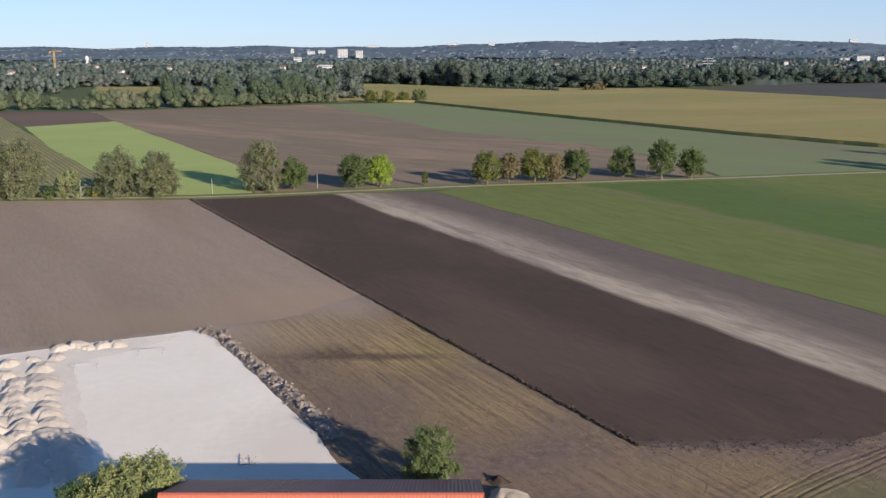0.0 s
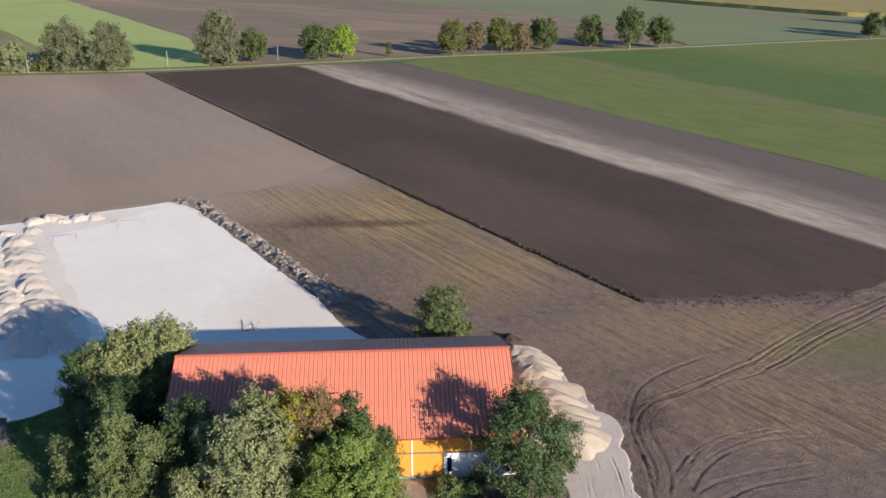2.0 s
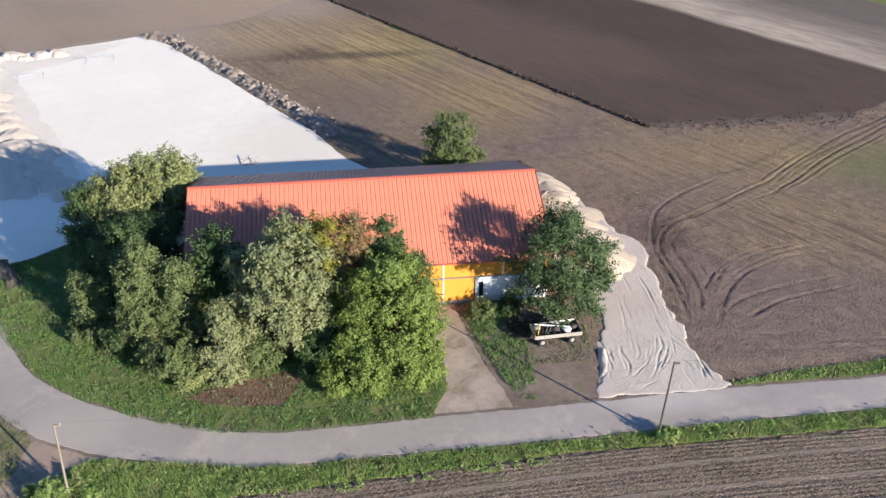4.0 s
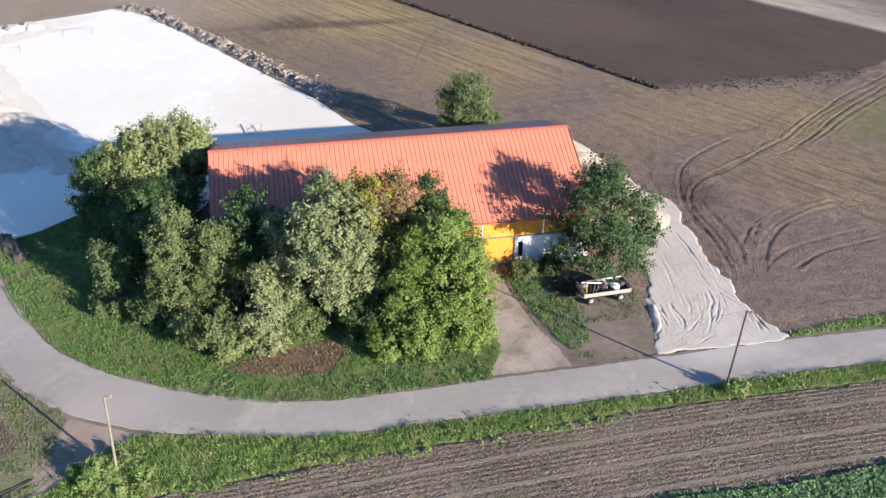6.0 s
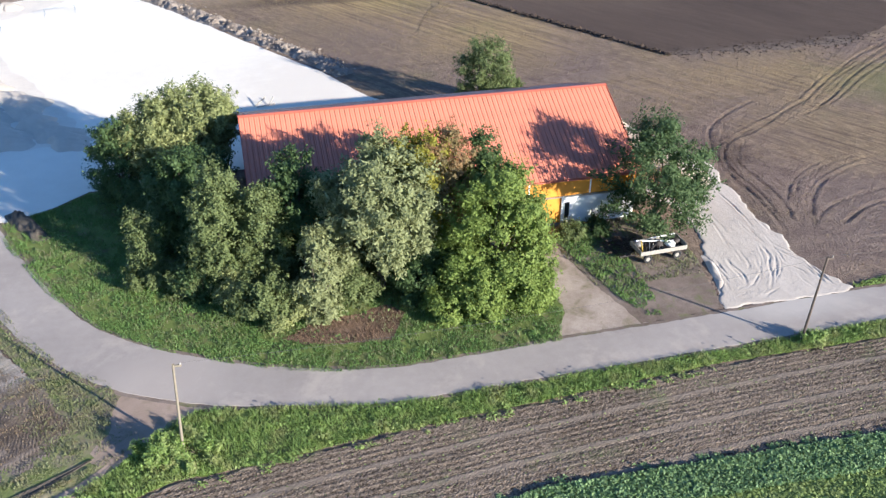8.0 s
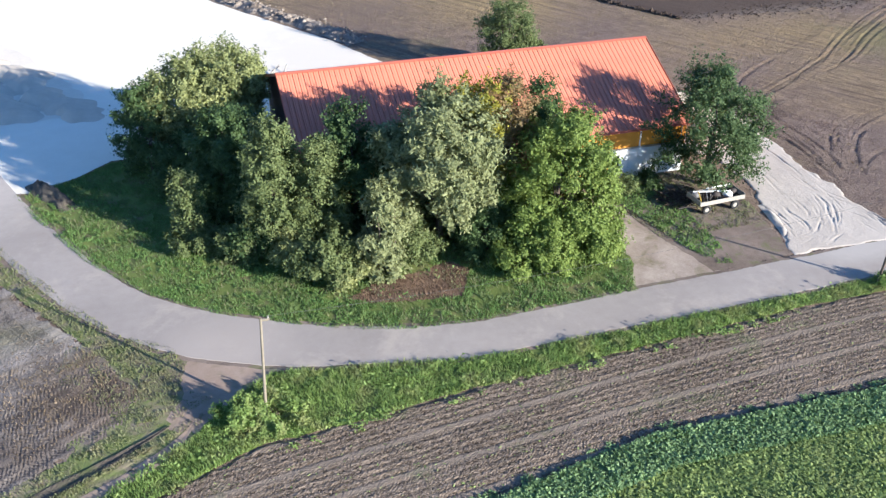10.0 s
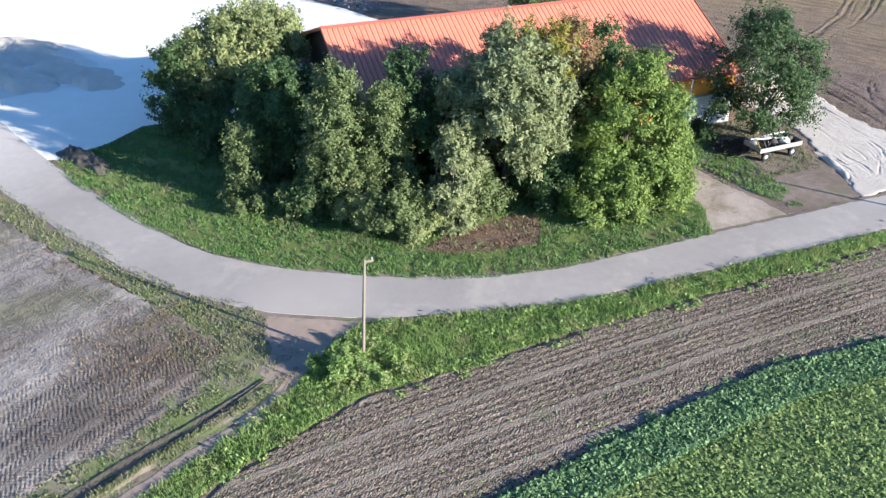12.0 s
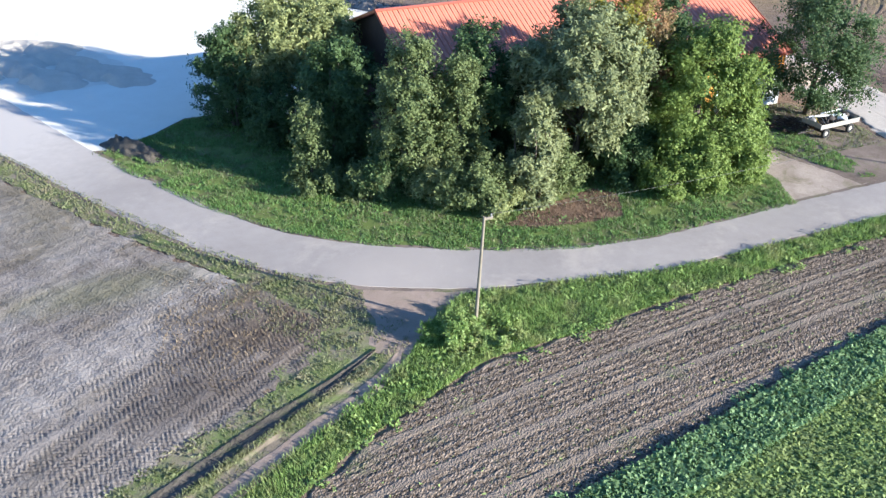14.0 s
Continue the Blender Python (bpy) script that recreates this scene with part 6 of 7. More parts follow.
def blades(name, poly, per_m2, h, material, label, seed, box_=None, width=0.05, thin=0.0, z=0.0):
    rng = np.random.default_rng(seed)
    x, y = scatter(poly, per_m2, rng, box_)
    keep = wob(x, y, 1.1, seed) + 0.5 * wob(x, y, 0.4, seed) > thin - 1
    if name == "grass":
        keep &= ~inside(BROWN, x, y)
    if poly is TRACK:                                          # none where the wheels roll
        for ax, ay, bx, by, half in ((-43.8, 58.8, -64, 48.0, 0.34), (-43.4, 57.2, -60, 47.2, 0.45)):
            away = np.abs((x - ax) * (by - ay) - (y - ay) * (bx - ax)) / math.hypot(bx - ax, by - ay)
            keep &= away > half + 0.2 * wob(x, y, 0.7)
    x, y = x[keep], y[keep]
    n = len(x)
    hh = h * rng.uniform(0.4, 1.3, n) * (1 + 0.5 * wob(x, y, 0.9, seed) + 0.3 * wob(x, y, 2.6, seed + 1))
    a = rng.uniform(0, 6.28, n)
    lean = hh * rng.uniform(0.2, 0.8, n)
    b = rng.uniform(0, 6.28, n)
    w = width * rng.uniform(0.6, 1.6, n)
    dx, dy = np.cos(a) * w, np.sin(a) * w
    zz = np.full(n, z)
    tip = np.stack([x + np.cos(b) * lean, y + np.sin(b) * lean, zz + hh], -1)
    v = np.stack([np.stack([x - dx, y - dy, zz], -1), np.stack([x + dx, y + dy, zz], -1), tip], 1)
    me = raw_mesh(name, v.reshape(-1, 3), np.arange(n * 3).reshape(n, 3))
    return tagged(obj(name, me, material), label, "grass", kind="stuff")


blades("grass", LAWN, 150, 0.19, G["grass"], "rough green grass on the copse floor", 51, None, 0.033, 0.68)
blades("dry_grass", LAWN, 26, 0.24, G["dull"], "yellowish dry tufts in the copse grass", 68, None, 0.03, 0.95)
blades("grass", VERGE, 250, 0.27, G["lush"], "tall lush grass in the road verge", 52, (-62, 34, 43, 63), 0.026, 0.15)
blades("grass", VERGE_L, 75, 0.14, G["dull"], "grass along the outer bend", 53, (-72, -42, 60, 110), 0.045, 0.25)
blades("grass", GREEN, 70, 0.14, G["dull"], "patchy grass beside the wagon", 54, (-5.4, 7, 69.8, 81), 0.04, 0.55)
blades("grass", TRACK, 110, 0.12, G["dull"], "grass growing on the farm track", 55, (-66, -40, 44, 63), 0.03, 0.55)
blades("grass", [(-43.6, 58.2), (-50.6, 54.6), (-63.4, 47.7), (-63.8, 47.0), (-51.0, 53.9), (-44.0, 57.5)], 300, 0.15, G["dull"], "dull grass on the hump of the track", 69, None, 0.03, 0.2, 0.08)
blades("grass", [(-42.4, 64.6), (-43.4, 67.2), (-46, 68.8), (-50, 68.6), (-50.6, 66), (-48, 62), (-46.4, 59.6), (-44.2, 59.6), (-43.2, 61.6)], 110, 0.14, G["dull"], "rough grass at the corner of the field", 70, None, 0.035, 0.6, 0.01)
blades("grass", VERGE_R, 70, 0.22, G["lush"], "grass on the narrow road edge", 56, (17, 60, 63, 68), 0.05, 0.2)
blades("grass", [(-5, 79.5), (-3.6, 72), (-2.9, 68.5), (-1.6, 65.2), (-0.4, 64.9), (0.2, 68), (0.4, 71), (0.6, 75), (0.2, 79.5)], 150, 0.22, G["grass"], "green grass strip beside the drive", 66, None, 0.035, 0.5)
blades("dry_stalks", [(-45.5, 62.5), (-52, 57.8), (-55, 62), (-53, 71.5), (-48.5, 68)], 40, 0.12, G["dry_brown"], "flattened dead stalks at the field's corner", 67, None, 0.03, 0.45, 0.05)
blades("dry_stalks", BROWN, 90, 0.14, leafy("withered_stalks", (0.13, 0.085, 0.055), (0.25, 0.165, 0.105), None, 0.1), "withered brown stalks", 57, None, 0.03)
blades("stubble", [(-20, 113), (66, 121), (66, 66), (18, 66.5), (17, 88), (12, 113)], 9, 0.12, G["dry"], "sparse pale stubble on bare soil", 58, None, 0.035, 0.5)
blades("stubble", [(-46, 172), (-20, 205), (29, 123), (0, 116), (-14, 126)], 7, 0.13, G["dry"], "sparse pale stubble on bare soil", 59, None, 0.04, 0.3)


def leaf_crop(name, poly, per_m2, size, h, material, label, seed, box_, rows=0.0):
    rng = np.random.default_rng(seed)
    x, y = scatter(poly, per_m2, rng, box_)
    if rows:
        v = y - 0.069 * x
        y = y - (v - np.round(v / rows) * rows) * 0.6
    n = len(x)
    pos = np.stack([x, y, h * rng.uniform(0.15, 1.0, n) * (1 + 0.3 * wob(x, y, 0.7, seed))], -1)
    if "weeds" in name:                                        # in clumps
        pos = pos[wob(x, y, 0.8, seed) + 0.5 * wob(x, y, 2.2, seed + 1) > 0.25]
    nor = np.tile(np.array([[0, 0, 0.8]]), (len(pos), 1)) + (0.3 if "low" in name else 0.55) * rng.normal(size=(len(pos), 3))
    v, f = leaf_points(pos, nor / np.linalg.norm(nor, axis=1)[:, None], size, rng, 1.2)
    return tagged(obj(name, raw_mesh(name, v, f), material), label, "crop", kind="stuff")


BEET_EDGE = [(-60, 38.5), (-48, 42.6), (-39, 45.2), (-33, 46.2), (-24.6, 47.9), (-16.1, 49.4), (8.4, 48.6), (32, 50.4), (32, 47.0), (8.4, 45.6), (-16.1, 46.6), (-24.6, 45.2), (-33, 43.4), (-39, 42.4), (-48, 39.6), (-60, 35.5)]
BEET_IN = [(-60, 35.5), (-48, 39.6), (-39, 42.4), (-33, 43.4), (-24.6, 45.2), (-16.1, 46.6), (8.4, 45.6), (32, 47.0), (32, 36), (-60, 30)]
leaf_crop("beet_leaves", BEET_EDGE, 280, 0.17, 0.3, G["beet"], "dense dark green beet leaves", 61, (-50, 30, 39, 51), 0.0)
leaf_crop("low_crop", BEET_IN, 115, 0.15, 0.2, G["low_crop"], "lighter green low crop", 62, (-48, 22, 36, 47.5), 0.0)
leaf_crop("verge_weeds", VERGE, 26, 0.15, 0.5, G["lush"], "leafy weeds in the verge", 63, (-62, 34, 43, 63), 0.0)
leaf_crop("seedlings", DRILL, 4, 0.12, 0.1, G["low_crop"], "scattered seedlings and weeds on the drilled soil", 64, (-60, 32, 40, 58.5), 0.46)
EDGE = DRILL[1:9]
FIELD_EDGE = [(x, y + 0.45) for x, y in EDGE] + [(x + 0.2, y - 0.95) for x, y in reversed(EDGE)]
leaf_crop("edge_weeds", FIELD_EDGE, 110, 0.13, 0.26, G["lush"], "weeds spilling from the verge onto the soil", 66, None, 0.0)
TRACK_EDGE = [(-45.6, 60.6), (-51.5, 57.0), (-57, 54.5), (-63.7, 50.7), (-63.2, 48.6), (-56.4, 52.8), (-51.3, 55.4), (-45.9, 58.6)]
BEET_RIM = [(x, y + 0.75) for x, y in BEET_EDGE[1:8]] + [(x, y - 0.1) for x, y in reversed(BEET_EDGE[1:8])]
leaf_crop("stray_beet_weeds", BEET_RIM, 130, 0.14, 0.16, G["beet"], "stray beet leaves and weeds at the crop's edge", 68, None, 0.0)
leaf_crop("track_weeds", TRACK_EDGE, 60, 0.12, 0.14, G["dull"], "thin weeds between the track and the printed soil", 67, None, 0.0)
leaf_crop("ground_weeds", LAWN, 7, 0.14, 0.32, G["grass"], "leafy weeds under the trees", 65, None, 0.0)
tree("nettle_bush", crown(0.95, 1.9, 0.0, 71), 0.9, 0.03, G["lush"], 6200, 0.18, "leafy weeds round the pole's foot", (-37.6, 57.6), 71, 0.25, category="bush", stems=3)
tree("nettle_bush", crown(1.5, 1.5, 0.0, 75), 1.5, 0.03, G["lush"], 5000, 0.18, "tall nettles at the verge's end", (-39.6, 57.9), 75, 0.25, category="bush", stems=3)
tree("nettle_bush", crown(1.0, 0.9, 0.0, 72), 1.0, 0.03, G["lush"], 1000, 0.2, "leafy weeds round the pole's foot", (9.0, 58.8), 72, 0.25, category="bush", stems=3)
tree("elder_bush", crown(1.2, 1.3, 0.0, 73), 1.2, 0.05, L["dark"], 2500, 0.22, "dark weeds in front of the gate", (-0.5, 78.9), 73, 0.3, category="bush", stems=3)
tree("elder_bush", crown(1.5, 1.2, 0.0, 74), 1.5, 0.05, L["mid"], 1800, 0.22, "weeds beside the barn door", (-3.0, 78.6), 74, 0.3, category="bush", stems=3)

# ---- trees along the lane ----
ROW = [(-166, 344, 22.5, 10.5, "olive"), (-145, 343, 10.5, 5.2, "grey_willow"), (-128, 348, 18, 8.5, "olive"), (-112, 347, 16.8, 7.5, "olive"), (-74, 361, 19.8, 8.0, "olive"), (-61.5, 364, 12.2, 5.2, "row_green"),
       (-36.5, 368, 13.6, 6.4, "row_green"), (-26.2, 370.5, 12.6, 5.2, "lime"), (-7.7, 374, 5.8, 1.4, "row"), (18.7, 376, 13.8, 5.8, "row"), (28.3, 382, 13, 4.4, "rust"), (39.8, 384, 14.2, 6.0, "row"), (48.4, 386, 11.6, 4.6, "rust"),
       (58.8, 390, 12.8, 6.0, "row_green"), (81, 399, 12.8, 5.6, "row_green"), (96.3, 391, 17.2, 5.8, "row_green"), (110, 393, 13.8, 5.4, "row_green"), (218, 417, 11.5, 4.5, "row_green"), (232, 420, 15, 5.5, "row_green"), (288, 428, 27, 6.5, "row_green"),
       (300, 431, 24, 6.0, "row_green")]
for i, (x, y, h, r, lf) in enumerate(ROW):
    tree("roadside_tree", crown(h, r, 0.0 if lf in ("olive", "grey_willow") else h * 0.17, 100 + i), h, 0.02 * h + 0.08, L[lf], (13000 if lf == "olive" else 6500) if h > 8 else 1800, (0.036 * r + 0.24) if lf == "olive" else 0.042 * r + 0.28,
         {"row": "roadside tree with yellowing leaves", "row_green": "dark green roadside tree", "lime": "bright lime-green roadside tree", "rust": "thin rusty-brown roadside tree", "olive": "broad olive-grey willow beside the lane",
          "grey_willow": "round grey-green willow bush"}[lf], (x, y), 200 + i, 0.16 * r, group="trees along the lane")
tree("roadside_bush", crown(4, 3, 0, 130), 4, 0.08, L["row_green"], 900, 0.5, "low bush on the roadside", (-153, 342), 230, 0.6, category="bush")
tree("roadside_bush", crown(3, 3.2, 0, 131), 3, 0.08, L["row"], 900, 0.5, "low bush on the roadside", (-137, 346), 231, 0.6, category="bush")
for x, y in ((-140, 341), (-92, 352), (-52, 366), (91, 396)):
    tagged(obj("marker_post", tubes_mesh("marker_post", [([(x, y, 0), (x, y, 3), (x, y, 6)], [0.1] * 3)], 6), M["concrete"]), "grey post beside the lane", "post", "posts along the lane")

# ---- far woods ----
def ico(level):
    bm = bmesh.new()
    bmesh.ops.create_icosphere(bm, subdivisions=level, radius=1)
    bm.verts.ensure_lookup_table()
    v, f = np.array([q.co[:] for q in bm.verts]), np.array([[q.index for q in p.verts] for p in bm.faces])
    bm.free()
    return v, f


def woods(name, x, y, h, r, leaves, material, label, seed, leaf=0.13, level=2, lobes=1):
    """Many far crowns in one mesh: lumpy bodies, roughened by leaf clumps."""
    rng = np.random.default_rng(seed)
    iv, jf = ico(level)
    z0 = far_rise(x, y)
    if lobes > 1:                                              # each crown of several bulges
        x, y, h, r, z0 = [np.repeat(q, lobes) for q in (x, y, h, r, z0)]
        m = len(x)
        up = np.tile(np.linspace(0.28, 0.8, lobes), m // lobes)
        a = rng.uniform(0, 6.28, m)
        x, y = x + np.cos(a) * r * (0.75 - 0.5 * up), y + np.sin(a) * r * (0.75 - 0.5 * up)
        c = np.stack([x, y, z0 + h * up], -1)
        r = r * rng.uniform(0.5, 0.75, m)
        sc = np.stack([r, r, np.minimum(h * 0.32, r * 1.4)], -1)
    else:
        c, sc = np.stack([x, y, z0 + h * 0.5], -1), np.stack([r, r, h * 0.5], -1)
    n, k = len(x), len(iv)
    d = 1 + 0.11 * rng.normal(size=(n, k))
    v = c[:, None] + iv[None] * d[..., None] * sc[:, None] * (0.8 if leaves else 1.0)
    f = (jf[None] + k * np.arange(n)[:, None, None]).reshape(-1, 3)
    vs, fs = [v.reshape(-1, 3)], [f]
    if leaves:
        m = int(leaves * 2.2)
        dv = rng.normal(size=(n, m, 3))
        dv[..., 2] = np.abs(dv[..., 2]) * 0.9 - 0.25
        dv /= np.linalg.norm(dv, axis=-1)[..., None]
        tuft = 1 + 0.17 * wob(dv[..., 0] * 3 + np.arange(n)[:, None], dv[..., 1] * 3 + dv[..., 2] * 4, 1.0, seed)
        p = (c[:, None] + dv * sc[:, None] * (tuft * rng.uniform(0.78, 1.12, (n, m)))[..., None]).reshape(-1, 3)
        way = dv.reshape(-1, 3) + 0.45 * rng.normal(size=(n * m, 3))
        lv, lf = leaf_points(p, way / np.linalg.norm(way, axis=1)[:, None], 1.0, rng)
        lv = (lv.reshape(-1, 3, 3) - p[:, None]) * (np.repeat(r, m) * leaf * 1.7)[:, None, None] + p[:, None]
        fs.append(lf + n * k)
        vs.append(lv.reshape(-1, 3))
    me = raw_mesh(name, np.concatenate(vs), np.concatenate(fs))
    return tagged(obj(name, me, material, smooth=True), label, "woods", kind="stuff")


W = {}


def wood_leaf(name, a, b_col, c_col, patch_scale):
    """Far foliage: each crown its own tone, and kinds of tree in patches."""
    m, n, l, b = nodes_of(name, 1.0, 0.0)
    g = n.new("ShaderNodeNewGeometry")
    col = blend(n, l, g.outputs["Random Per Island"], a, b_col)
    v = place(n, l)
    col = blend(n, l, ramp(n, l, noise_tex(n, l, v, patch_scale, 4.0, 0.65), 0.46, 0.66), col, c_col)
    l.new(col, b.inputs["Base Color"])
    tr = n.new("ShaderNodeBsdfTranslucent")
    l.new(col, tr.inputs["Color"])
    mx = n.new("ShaderNodeMixShader")
    mx.inputs[0].default_value = 0.3
    l.new(b.outputs[0], mx.inputs[1])
    l.new(tr.outputs[0], mx.inputs[2])
    l.new(mx.outputs[0], n["Material Output"].inputs["Surface"])
    return m


W["belt"] = wood_leaf("belt_leaves", (0.096, 0.127, 0.073), (0.160, 0.187, 0.109), (0.182, 0.190, 0.128), 0.03)
W["poplar"] = wood_leaf("poplar_leaves", (0.072, 0.105, 0.067), (0.120, 0.153, 0.097), (0.096, 0.130, 0.080), 0.05)
# Wood, back and far: aerial haze put into the leaves as paler, bluer tones.
W["wood"] = wood_leaf("haze_tinted_wood_leaves", (0.073, 0.103, 0.092), (0.131, 0.161, 0.131), (0.155, 0.175, 0.151), 0.014)
W["edge"] = wood_leaf("wood_edge_leaves", (0.046, 0.070, 0.057), (0.097, 0.124, 0.095), (0.124, 0.142, 0.113), 0.02)
W["back"] = wood_leaf("haze_tinted_leaves", (0.100, 0.140, 0.149), (0.161, 0.200, 0.204), (0.183, 0.215, 0.212), 0.01)
W["far"] = wood_leaf("haze_tinted_far_leaves", (0.158, 0.208, 0.253), (0.194, 0.248, 0.296), (0.211, 0.254, 0.288), 0.006)
r8 = np.random.default_rng(21)


def along(path, n, jitter, rng):
    p = np.array(path, dtype=float)
    d = np.concatenate([[0], np.cumsum(np.linalg.norm(np.diff(p, axis=0), axis=1))])
    s_ = rng.uniform(0, d[-1], n)
    return np.interp(s_, d, p[:, 0]) + rng.normal(scale=jitter, size=n), np.interp(s_, d, p[:, 1]) + np.abs(rng.normal(scale=jitter, size=n)) * 1.5


def belt(path, n, jitter, h, r, leaves, mat, label, seed, lobes, name="tree_belt"):
    x, y = along(path, n, jitter, r8)
    woods(name, x, y, h[0] + (h[1] - h[0]) * r8.random(n) ** 1.6, r[0] + (r[1] - r[0]) * r8.random(n) ** 1.3, leaves, W[mat], label, seed, lobes=lobes, level=1)


belt([(-450, 790), (-300, 815), (-215, 848)], 70, 5, (8, 19), (5, 8.5), 60, "belt", "belt of shrubs and willows along the field edge", 31, 4)
belt([(-240, 838), (-112, 925)], 40, 4, (6, 14), (4, 7), 70, "belt", "belt of shrubs at the trees' feet", 37, 5)
belt([(-262, 850), (-225, 862), (-180, 885), (-118, 935)], 22, 3, (18, 34), (6.5, 10), 150, "poplar", "tall dark trees rising above the belt", 32, 5, "poplar_belt")
belt([(-250, 900), (-160, 960), (-105, 985)], 40, 14, (16, 27), (7, 12), 80, "wood", "broad trees behind the field belt", 33, 4)
belt([(-640, 1230), (-520, 1245), (-440, 1250)], 40, 8, (9, 18), (6, 10), 50, "wood", "trees at the pale meadow's corner", 39, 4)
belt([(-520, 1290), (-400, 1270), (-270, 1265), (-180, 1290)], 90, 16, (10, 20), (6, 10), 50, "wood", "trees behind the pale meadow", 38, 4)
belt([(-130, 1330), (0, 1270), (60, 1250), (200, 1210), (330, 1240), (520, 1330), (900, 1420)], 250, 22, (9, 27), (6, 15), 70, "edge", "dark edge of the wood behind the corn", 34, 3, "wood_edge")
belt([(-2, 1235), (40, 1190), (-20, 1250)], 30, 10, (20, 35), (8, 14), 80, "edge", "tall dark corner of the wood", 35, 4, "wood_edge")


def far_xy(px, dist):
    """A place on the far land, from its bearing and distance."""
    return (px - 784) / 1579 * (0.974 * dist + 13.2), dist


BLOCKS = ((607, 2900, 30, 35, 10, 6), (636, 2950, 22, 29, 8, 5), (527, 2500, 20, 19, 4, 5), (551, 3300, 26, 20, 5, 5), (570, 3350, 24, 21, 5, 5), (518, 3400, 10, 24, 6, 3), (1525, 2450, 34, 21, 5, 8), (1556, 2480, 20, 18, 5, 5),
          (580, 1850, 36, 15, 3, 8), (1492, 2500, 26, 14, 4, 5), (870, 4300, 26, 24, 4, 4), (1508, 4400, 40, 24, 3, 6), (262, 4500, 14, 34, 6, 3), (800, 4600, 50, 18, 3, 8), (660, 4600, 60, 18, 3, 8))
HOUSES = ((598, 1500), (616, 1365), (214, 1750), (230, 1420), (140, 1500), (60, 1900), (410, 1900), (20, 1650), (1085, 2000), (1140, 2100), (1215, 2200), (985, 2300), (1480, 2200), (1505, 2100), (1540, 2150), (1560, 2000), (105, 1600),
          (170, 2100), (300, 2000), (500, 2000), (560, 2100), (1440, 2300), (1390, 2400), (330, 1650), (1240, 2300))


PALE_MEADOW = [(-440, 1000), (-290, 1000), (-290, 1240), (-480, 1250)]
DARK_FAR = [(300, 1156), (460, 928), (1100, 900), (1200, 1350), (628, 1409), (420, 1260)]


def wooded(x, y, seed, gap):
    """Where the far land carries trees."""
    ok = (wob(x, y, 110, seed) + 0.5 * wob(x, y, 37, seed + 1) > gap) & ~inside(CORN, x, y) & ~inside(DARK_FAR, x, y) & ~inside(PALE_MEADOW, x, y) & (y > 1000) & ((x < -150) | (y > 1300))
    for q in HOUSES:                                           # gardens open towards the houses
        hx, hy = far_xy(*q)
        ok &= ~((np.abs(x - hx * y / hy) < 13) & (y < hy + 8) & (y > hy * 0.86))
    return ok


def canopy(r0, r1, nr, na, mean, rough, mat, seed):
    """The closed top of the woods: one uneven skin, sunk under the ground where there are no trees."""
    r, a = np.meshgrid(r0 * (r1 / r0) ** np.linspace(0, 1, nr), np.linspace(-0.6, 0.6, na), indexing="ij")
    x, y = r * np.sin(a), r * np.cos(a)
    rng = np.random.default_rng(seed)
    h = mean * (1 + 0.35 * wob(x, y, 150, seed) + 0.25 * wob(x, y, 41, seed + 2)) + rough * rng.normal(size=x.shape)
    z = far_rise(x, y) + np.where(wooded(x, y, 41, -0.6), np.maximum(h, 1.0), -3.0)
    me = raw_mesh("wood_canopy", np.stack([x, y, z], -1).reshape(-1, 3), grid_faces(nr, na))
    return tagged(obj("wood_canopy", me, W[mat], smooth=True), "closed tree tops of the far woods", "woods", kind="stuff")


def deep_wood(n, r0, r1, hmin, hmax, leaves, mat, seed, gap, wide=(5, 9), lobes=1):
    rng = np.random.default_rng(seed)
    r = r0 * (r1 / r0) ** rng.random(n)
    a = rng.uniform(-0.6, 0.6, n)
    x, y = r * np.sin(a), r * np.cos(a)
    ok = wooded(x, y, 41, gap)
    x, y, r = x[ok], y[ok], r[ok]
    m = len(x)
    big = rng.random(m) ** 2
    woods("deep_wood", x, y, hmin + (hmax - hmin) * (0.4 * rng.random(m) + 0.6 * big), rng.uniform(*wide, m) * rng.uniform(0.7, 1.25, m), leaves, W[mat], "wooded land with gardens far away", seed, level=1, lobes=lobes)


canopy(1330, 2900, 60, 340, 7.5, 1.0, "wood", 51)
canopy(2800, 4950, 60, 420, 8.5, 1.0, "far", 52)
deep_wood(1000, 1050, 1700, 11, 25, 22, "wood", 41, -0.6, (4.5, 9), 3)
deep_wood(2000, 1500, 2500, 10, 22, 15, "wood", 42, -0.6, (5, 9), 1)
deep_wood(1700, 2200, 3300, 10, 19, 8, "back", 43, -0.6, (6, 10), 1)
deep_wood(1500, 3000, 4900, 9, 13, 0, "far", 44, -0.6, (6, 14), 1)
for i, (x, y, r) in enumerate(((-72, 915, 8), (-56, 918, 8), (-41, 922, 7), (-24, 918, 9))):
    tree("field_bush", crown(1.5 * r, 0.8 * r, 0, 300 + i, 0.0, 0.6), 1.4 * r, 0.2, L["row_green" if i == 3 else "row"], 2400, 0.9, "round bush at the corn's corner", (x, y), 310 + i, 1.2, category="bush", group="bushes beside the corn")
for i, (x, y, r) in enumerate(((178, 1120, 5), (187, 1118, 5), (197, 1122, 5.5))):
    tree("field_bush", crown(2 * r, r, 0, 320 + i), 1.9 * r, 0.2, L["rust"], 800, 1.3, "small brownish bush in the corn", (x, y), 330 + i, 1.2, category="bush", group="bushes beside the corn")
x, y = np.linspace(30, 140, 44), np.linspace(1190, 1100, 44)
woods("young_conifers", x, y, r8.uniform(5, 10, 44), r8.uniform(1.4, 2.0, 44), 60, W["wood"], "row of dark young conifers", 36)

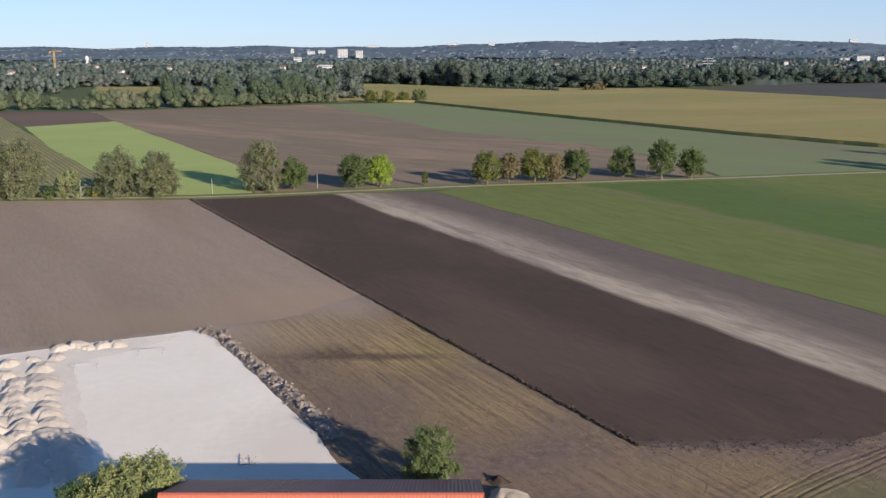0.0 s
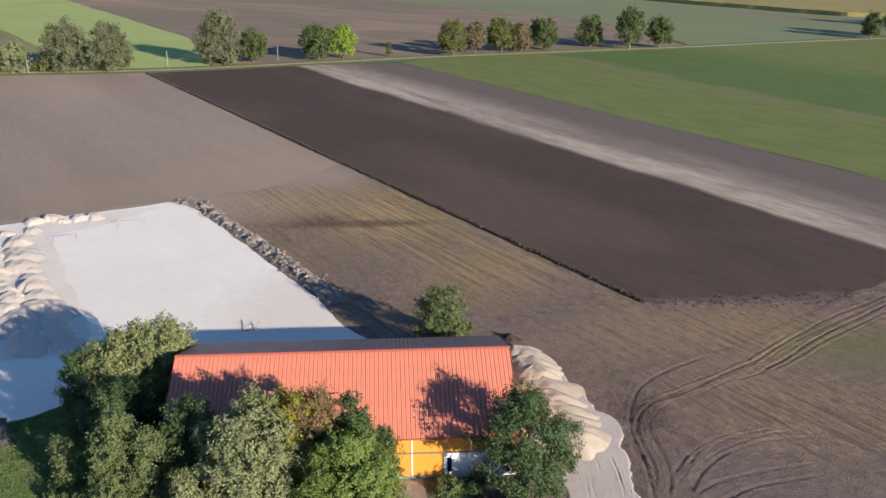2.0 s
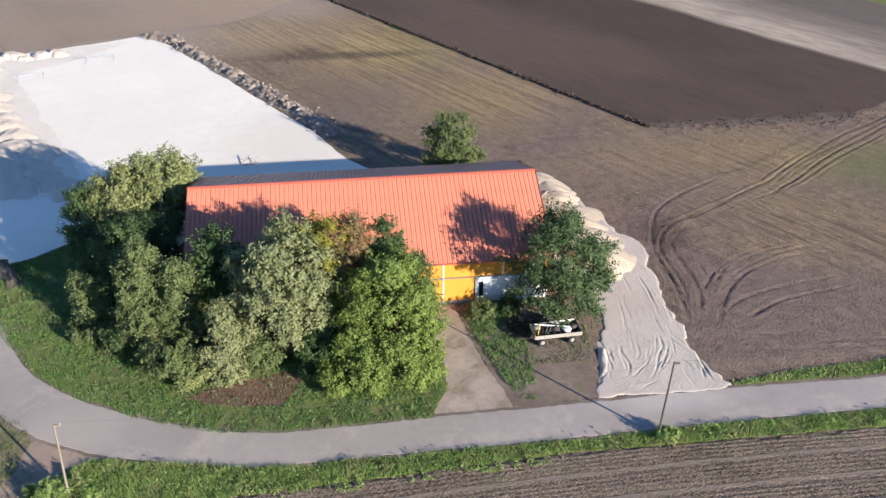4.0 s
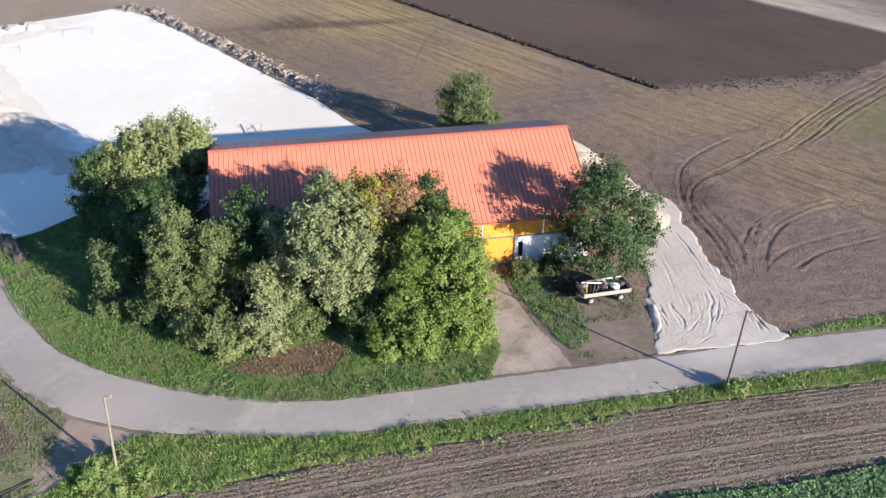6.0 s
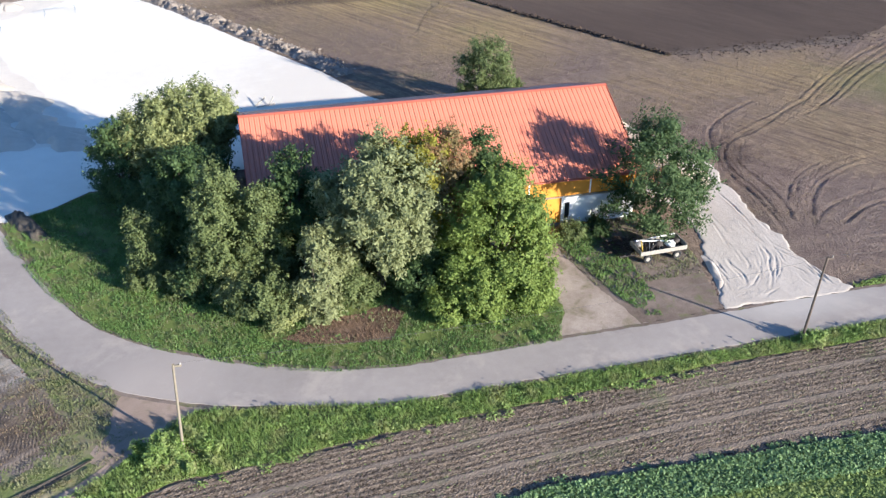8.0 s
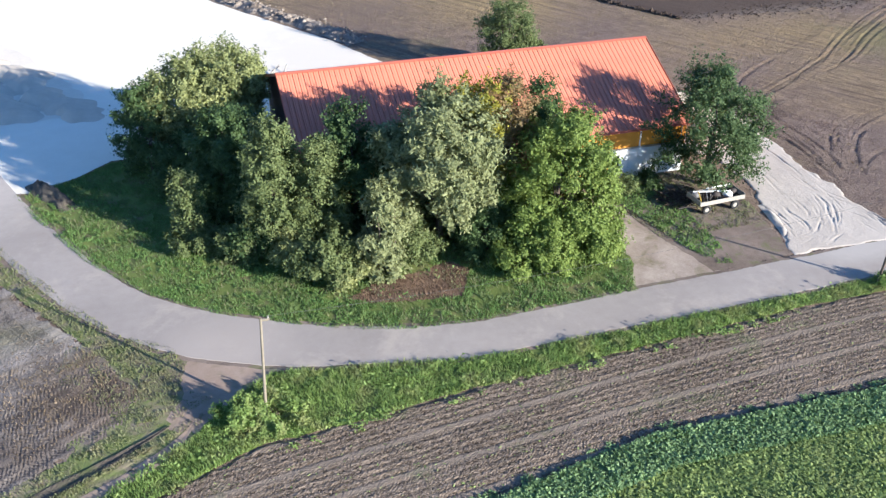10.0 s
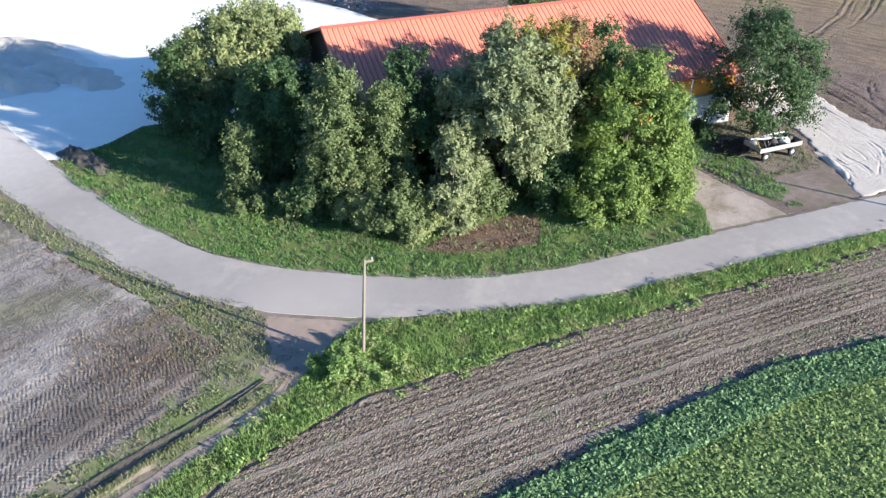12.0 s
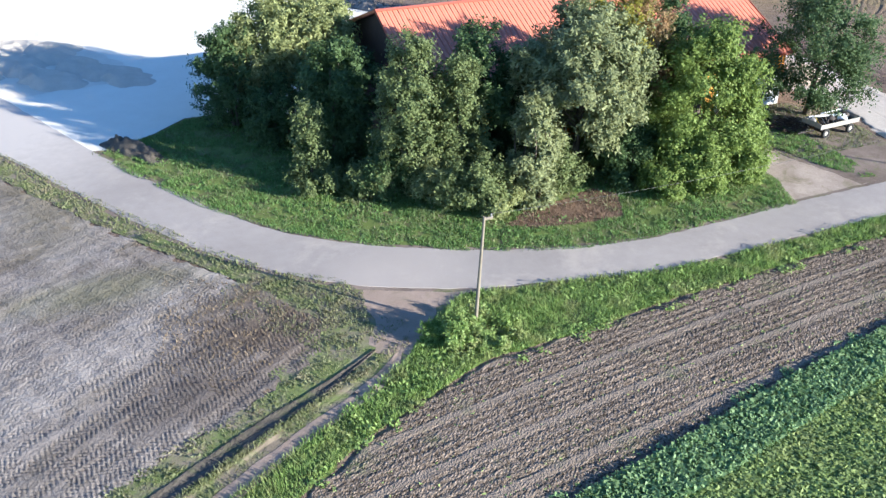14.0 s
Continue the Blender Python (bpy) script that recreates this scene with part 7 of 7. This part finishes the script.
# ---- far buildings ----
M["house_wall"] = plain("house_render", (0.5, 0.5, 0.49), 0.8, vary=0.05, scale=0.2)
M["house_roof"] = plain("red_tile_roof", (0.17, 0.12, 0.1), 0.8, vary=0.2, scale=0.3)
M["grey_roof"] = plain("grey_roof", (0.3, 0.3, 0.31), 0.8, vary=0.15, scale=0.3)
M["pane"] = plain("window_glass", (0.06, 0.08, 0.1), 0.15)
M["crane"] = plain("yellow_crane_paint", (0.42, 0.27, 0.1), 0.5)
M["pylon"] = plain("pylon_steel", (0.35, 0.37, 0.38), 0.5, 0.5)


def building(px, dist, w, d, h, pitched, name, label, storeys, bays):
    x, y = far_xy(px, dist)
    z = float(far_rise(np.array(x), np.array(y)))
    root = new(name)
    tagged(root, label, "building", "far town buildings")
    part("wall", box(-w / 2, -d / 2, -2, w / 2, d / 2, h), M["house_wall"], root)
    bm = bmesh.new()
    if pitched:
        a = [bm.verts.new((-w / 2 - 0.5, q, zz)) for q, zz in ((-d / 2 - 0.6, h + 0.01), (0, h + d * 0.42), (d / 2 + 0.6, h + 0.01))]
        b = [bm.verts.new((w / 2 + 0.5, q, zz)) for q, zz in ((-d / 2 - 0.6, h + 0.01), (0, h + d * 0.42), (d / 2 + 0.6, h + 0.01))]
        bm.faces.new(a)
        bm.faces.new(b[::-1])
        for i in range(3):
            bm.faces.new((a[i], b[i], b[(i + 1) % 3], a[(i + 1) % 3]))
        bmesh.ops.recalc_face_normals(bm, faces=bm.faces[:])
        part("roof", bm, M["house_roof"], root, "red tiled roof")
    else:
        box_bm(bm, -w / 2 - 0.3, -d / 2 - 0.3, h + 0.01, w / 2 + 0.3, d / 2 + 0.3, h + 0.7)
        part("roof", bm, M["grey_roof"], root, "flat grey roof")
    me = None
    for s_ in range(storeys):
        for b_ in range(bays):
            wx, wz = -w / 2 + (b_ + 0.5) * w / bays, (s_ + 0.55) * h / storeys
            if me is None:
                ob = part("window", box(-w / bays * 0.28, -0.06, -h / storeys * 0.24, w / bays * 0.28, 0.06, h / storeys * 0.24), M["pane"], root)
                me = ob.data
            else:
                ob = new("window", me)
                ob.parent = root
            ob.location = (wx, -d / 2 - 0.03, wz)
    root.matrix_basis = pose(x, y, z, 0, 0, 0 if not pitched else (px * 37) % 70 - 35)


for px, dist, w, h, st, bay in BLOCKS:
    building(px, dist, w, 14, h, False, "apartment_block", "white flat-roofed block rising above the trees", st, bay)
for i, (px, dist) in enumerate(HOUSES):
    building(px, dist, 9 + (i * 7) % 5, 8, 5.5 + (i * 5) % 3, True, "house", "white house with red tiled roof among trees", 2, 4)
for px, dist, w in ((440, 4300, 110), (370, 4500, 130), (310, 4400, 60), (205, 4400, 50), (150, 4500, 110), (95, 4300, 40), (40, 4500, 90), (12, 4400, 40), (730, 4700, 90), (815, 4600, 60), (1380, 4700, 70)):
    building(px, dist, w, 40, 8, False, "factory_hall", "long pale hall on the horizon", 2, 6)


def water_tower():
    x, y = far_xy(155, 2200)
    root = new("water_tower")
    tagged(root, "white water tower with a wider head", "tower")
    obj("shaft", tubes_mesh("shaft", [([(0, 0, 0), (0, 0, 12), (0, 0, 26)], [5, 4.6, 4.6])], 14), M["house_wall"], root, smooth=True)
    obj("tank", tubes_mesh("tank", [([(0, 0, 25.5), (0, 0, 27), (0, 0, 36), (0, 0, 38), (0, 0, 40)], [4.8, 6.6, 6.6, 4, 0.3])], 14), M["house_wall"], root, smooth=True)
    root.matrix_basis = pose(x, y, 0) @ Matrix.Scale(0.72, 4)


def crane():
    x, y = far_xy(98, 1900)
    root = new("tower_crane")
    tagged(root, "yellow tower crane above the town", "crane")
    for k, dx in enumerate((-1.2, 1.2)):
        obj("mast_leg", tubes_mesh("mast_leg", [([(dx, 0, 0), (dx, 0, 20), (dx, 0, 42)], [0.6] * 3)], 4), M["crane"], root)
    obj("mast_brace", tubes_mesh("mast_brace", [([(-1.2, 0, z), (0, 0, z + 1.7), (1.2, 0, z + 3.4)], [0.3] * 3) for z in range(2, 38, 4)], 4), M["crane"], root)
    obj("jib", tubes_mesh("jib", [([(-9, 0, 41), (4, 0, 41), (17, 0, 41)], [0.6] * 3), ([(-8, 0, 42), (0, 0, 45), (15, 0, 42)], [0.35] * 3)], 4), M["crane"], root)
    part("counterweight", box(-9.5, -1.2, 37.5, -6.5, 1.2, 40.9), M["crane"], root)
    root.matrix_basis = pose(x, y, 0)


def pylon(px, dist, h):
    x, y = far_xy(px, dist)
    root = new("power_pylon")
    tagged(root, "grey lattice power pylon above the wood", "pylon", "pylons")
    for sx in (-1, 1):
        for sy in (-1, 1):
            obj("leg", tubes_mesh("leg", [([(sx * 4, sy * 4, 0), (sx * 2, sy * 2, h * 0.5), (0.4 * sx, 0.4 * sy, h)], [0.35, 0.3, 0.2])], 4), M["pylon"], root)
    obj("lattice", tubes_mesh("lattice", [([(-s_ * (4 - 3.6 * q / 9), 0, h * q / 9), (0, 0, h * (q + 0.5) / 9), (s_ * (4 - 3.6 * (q + 1) / 9), 0, h * (q + 1) / 9)], [0.2] * 3) for q in range(9) for s_ in (-1, 1)], 4), M["pylon"], root)
    for k, w in ((0.62, 9), (0.76, 12), (0.9, 8)):
        part("crossarm", box(-w, -0.4, h * k - 0.4, w, 0.4, h * k + 0.4), M["pylon"], root)
    root.matrix_basis = pose(x, y, float(far_rise(np.array(x), np.array(y))))


water_tower()
crane()
for px, dist, h in ((965, 2700, 36), (1119, 2800, 38), (1252, 1700, 34), (1300, 3000, 38)):
    pylon(px, dist, h)
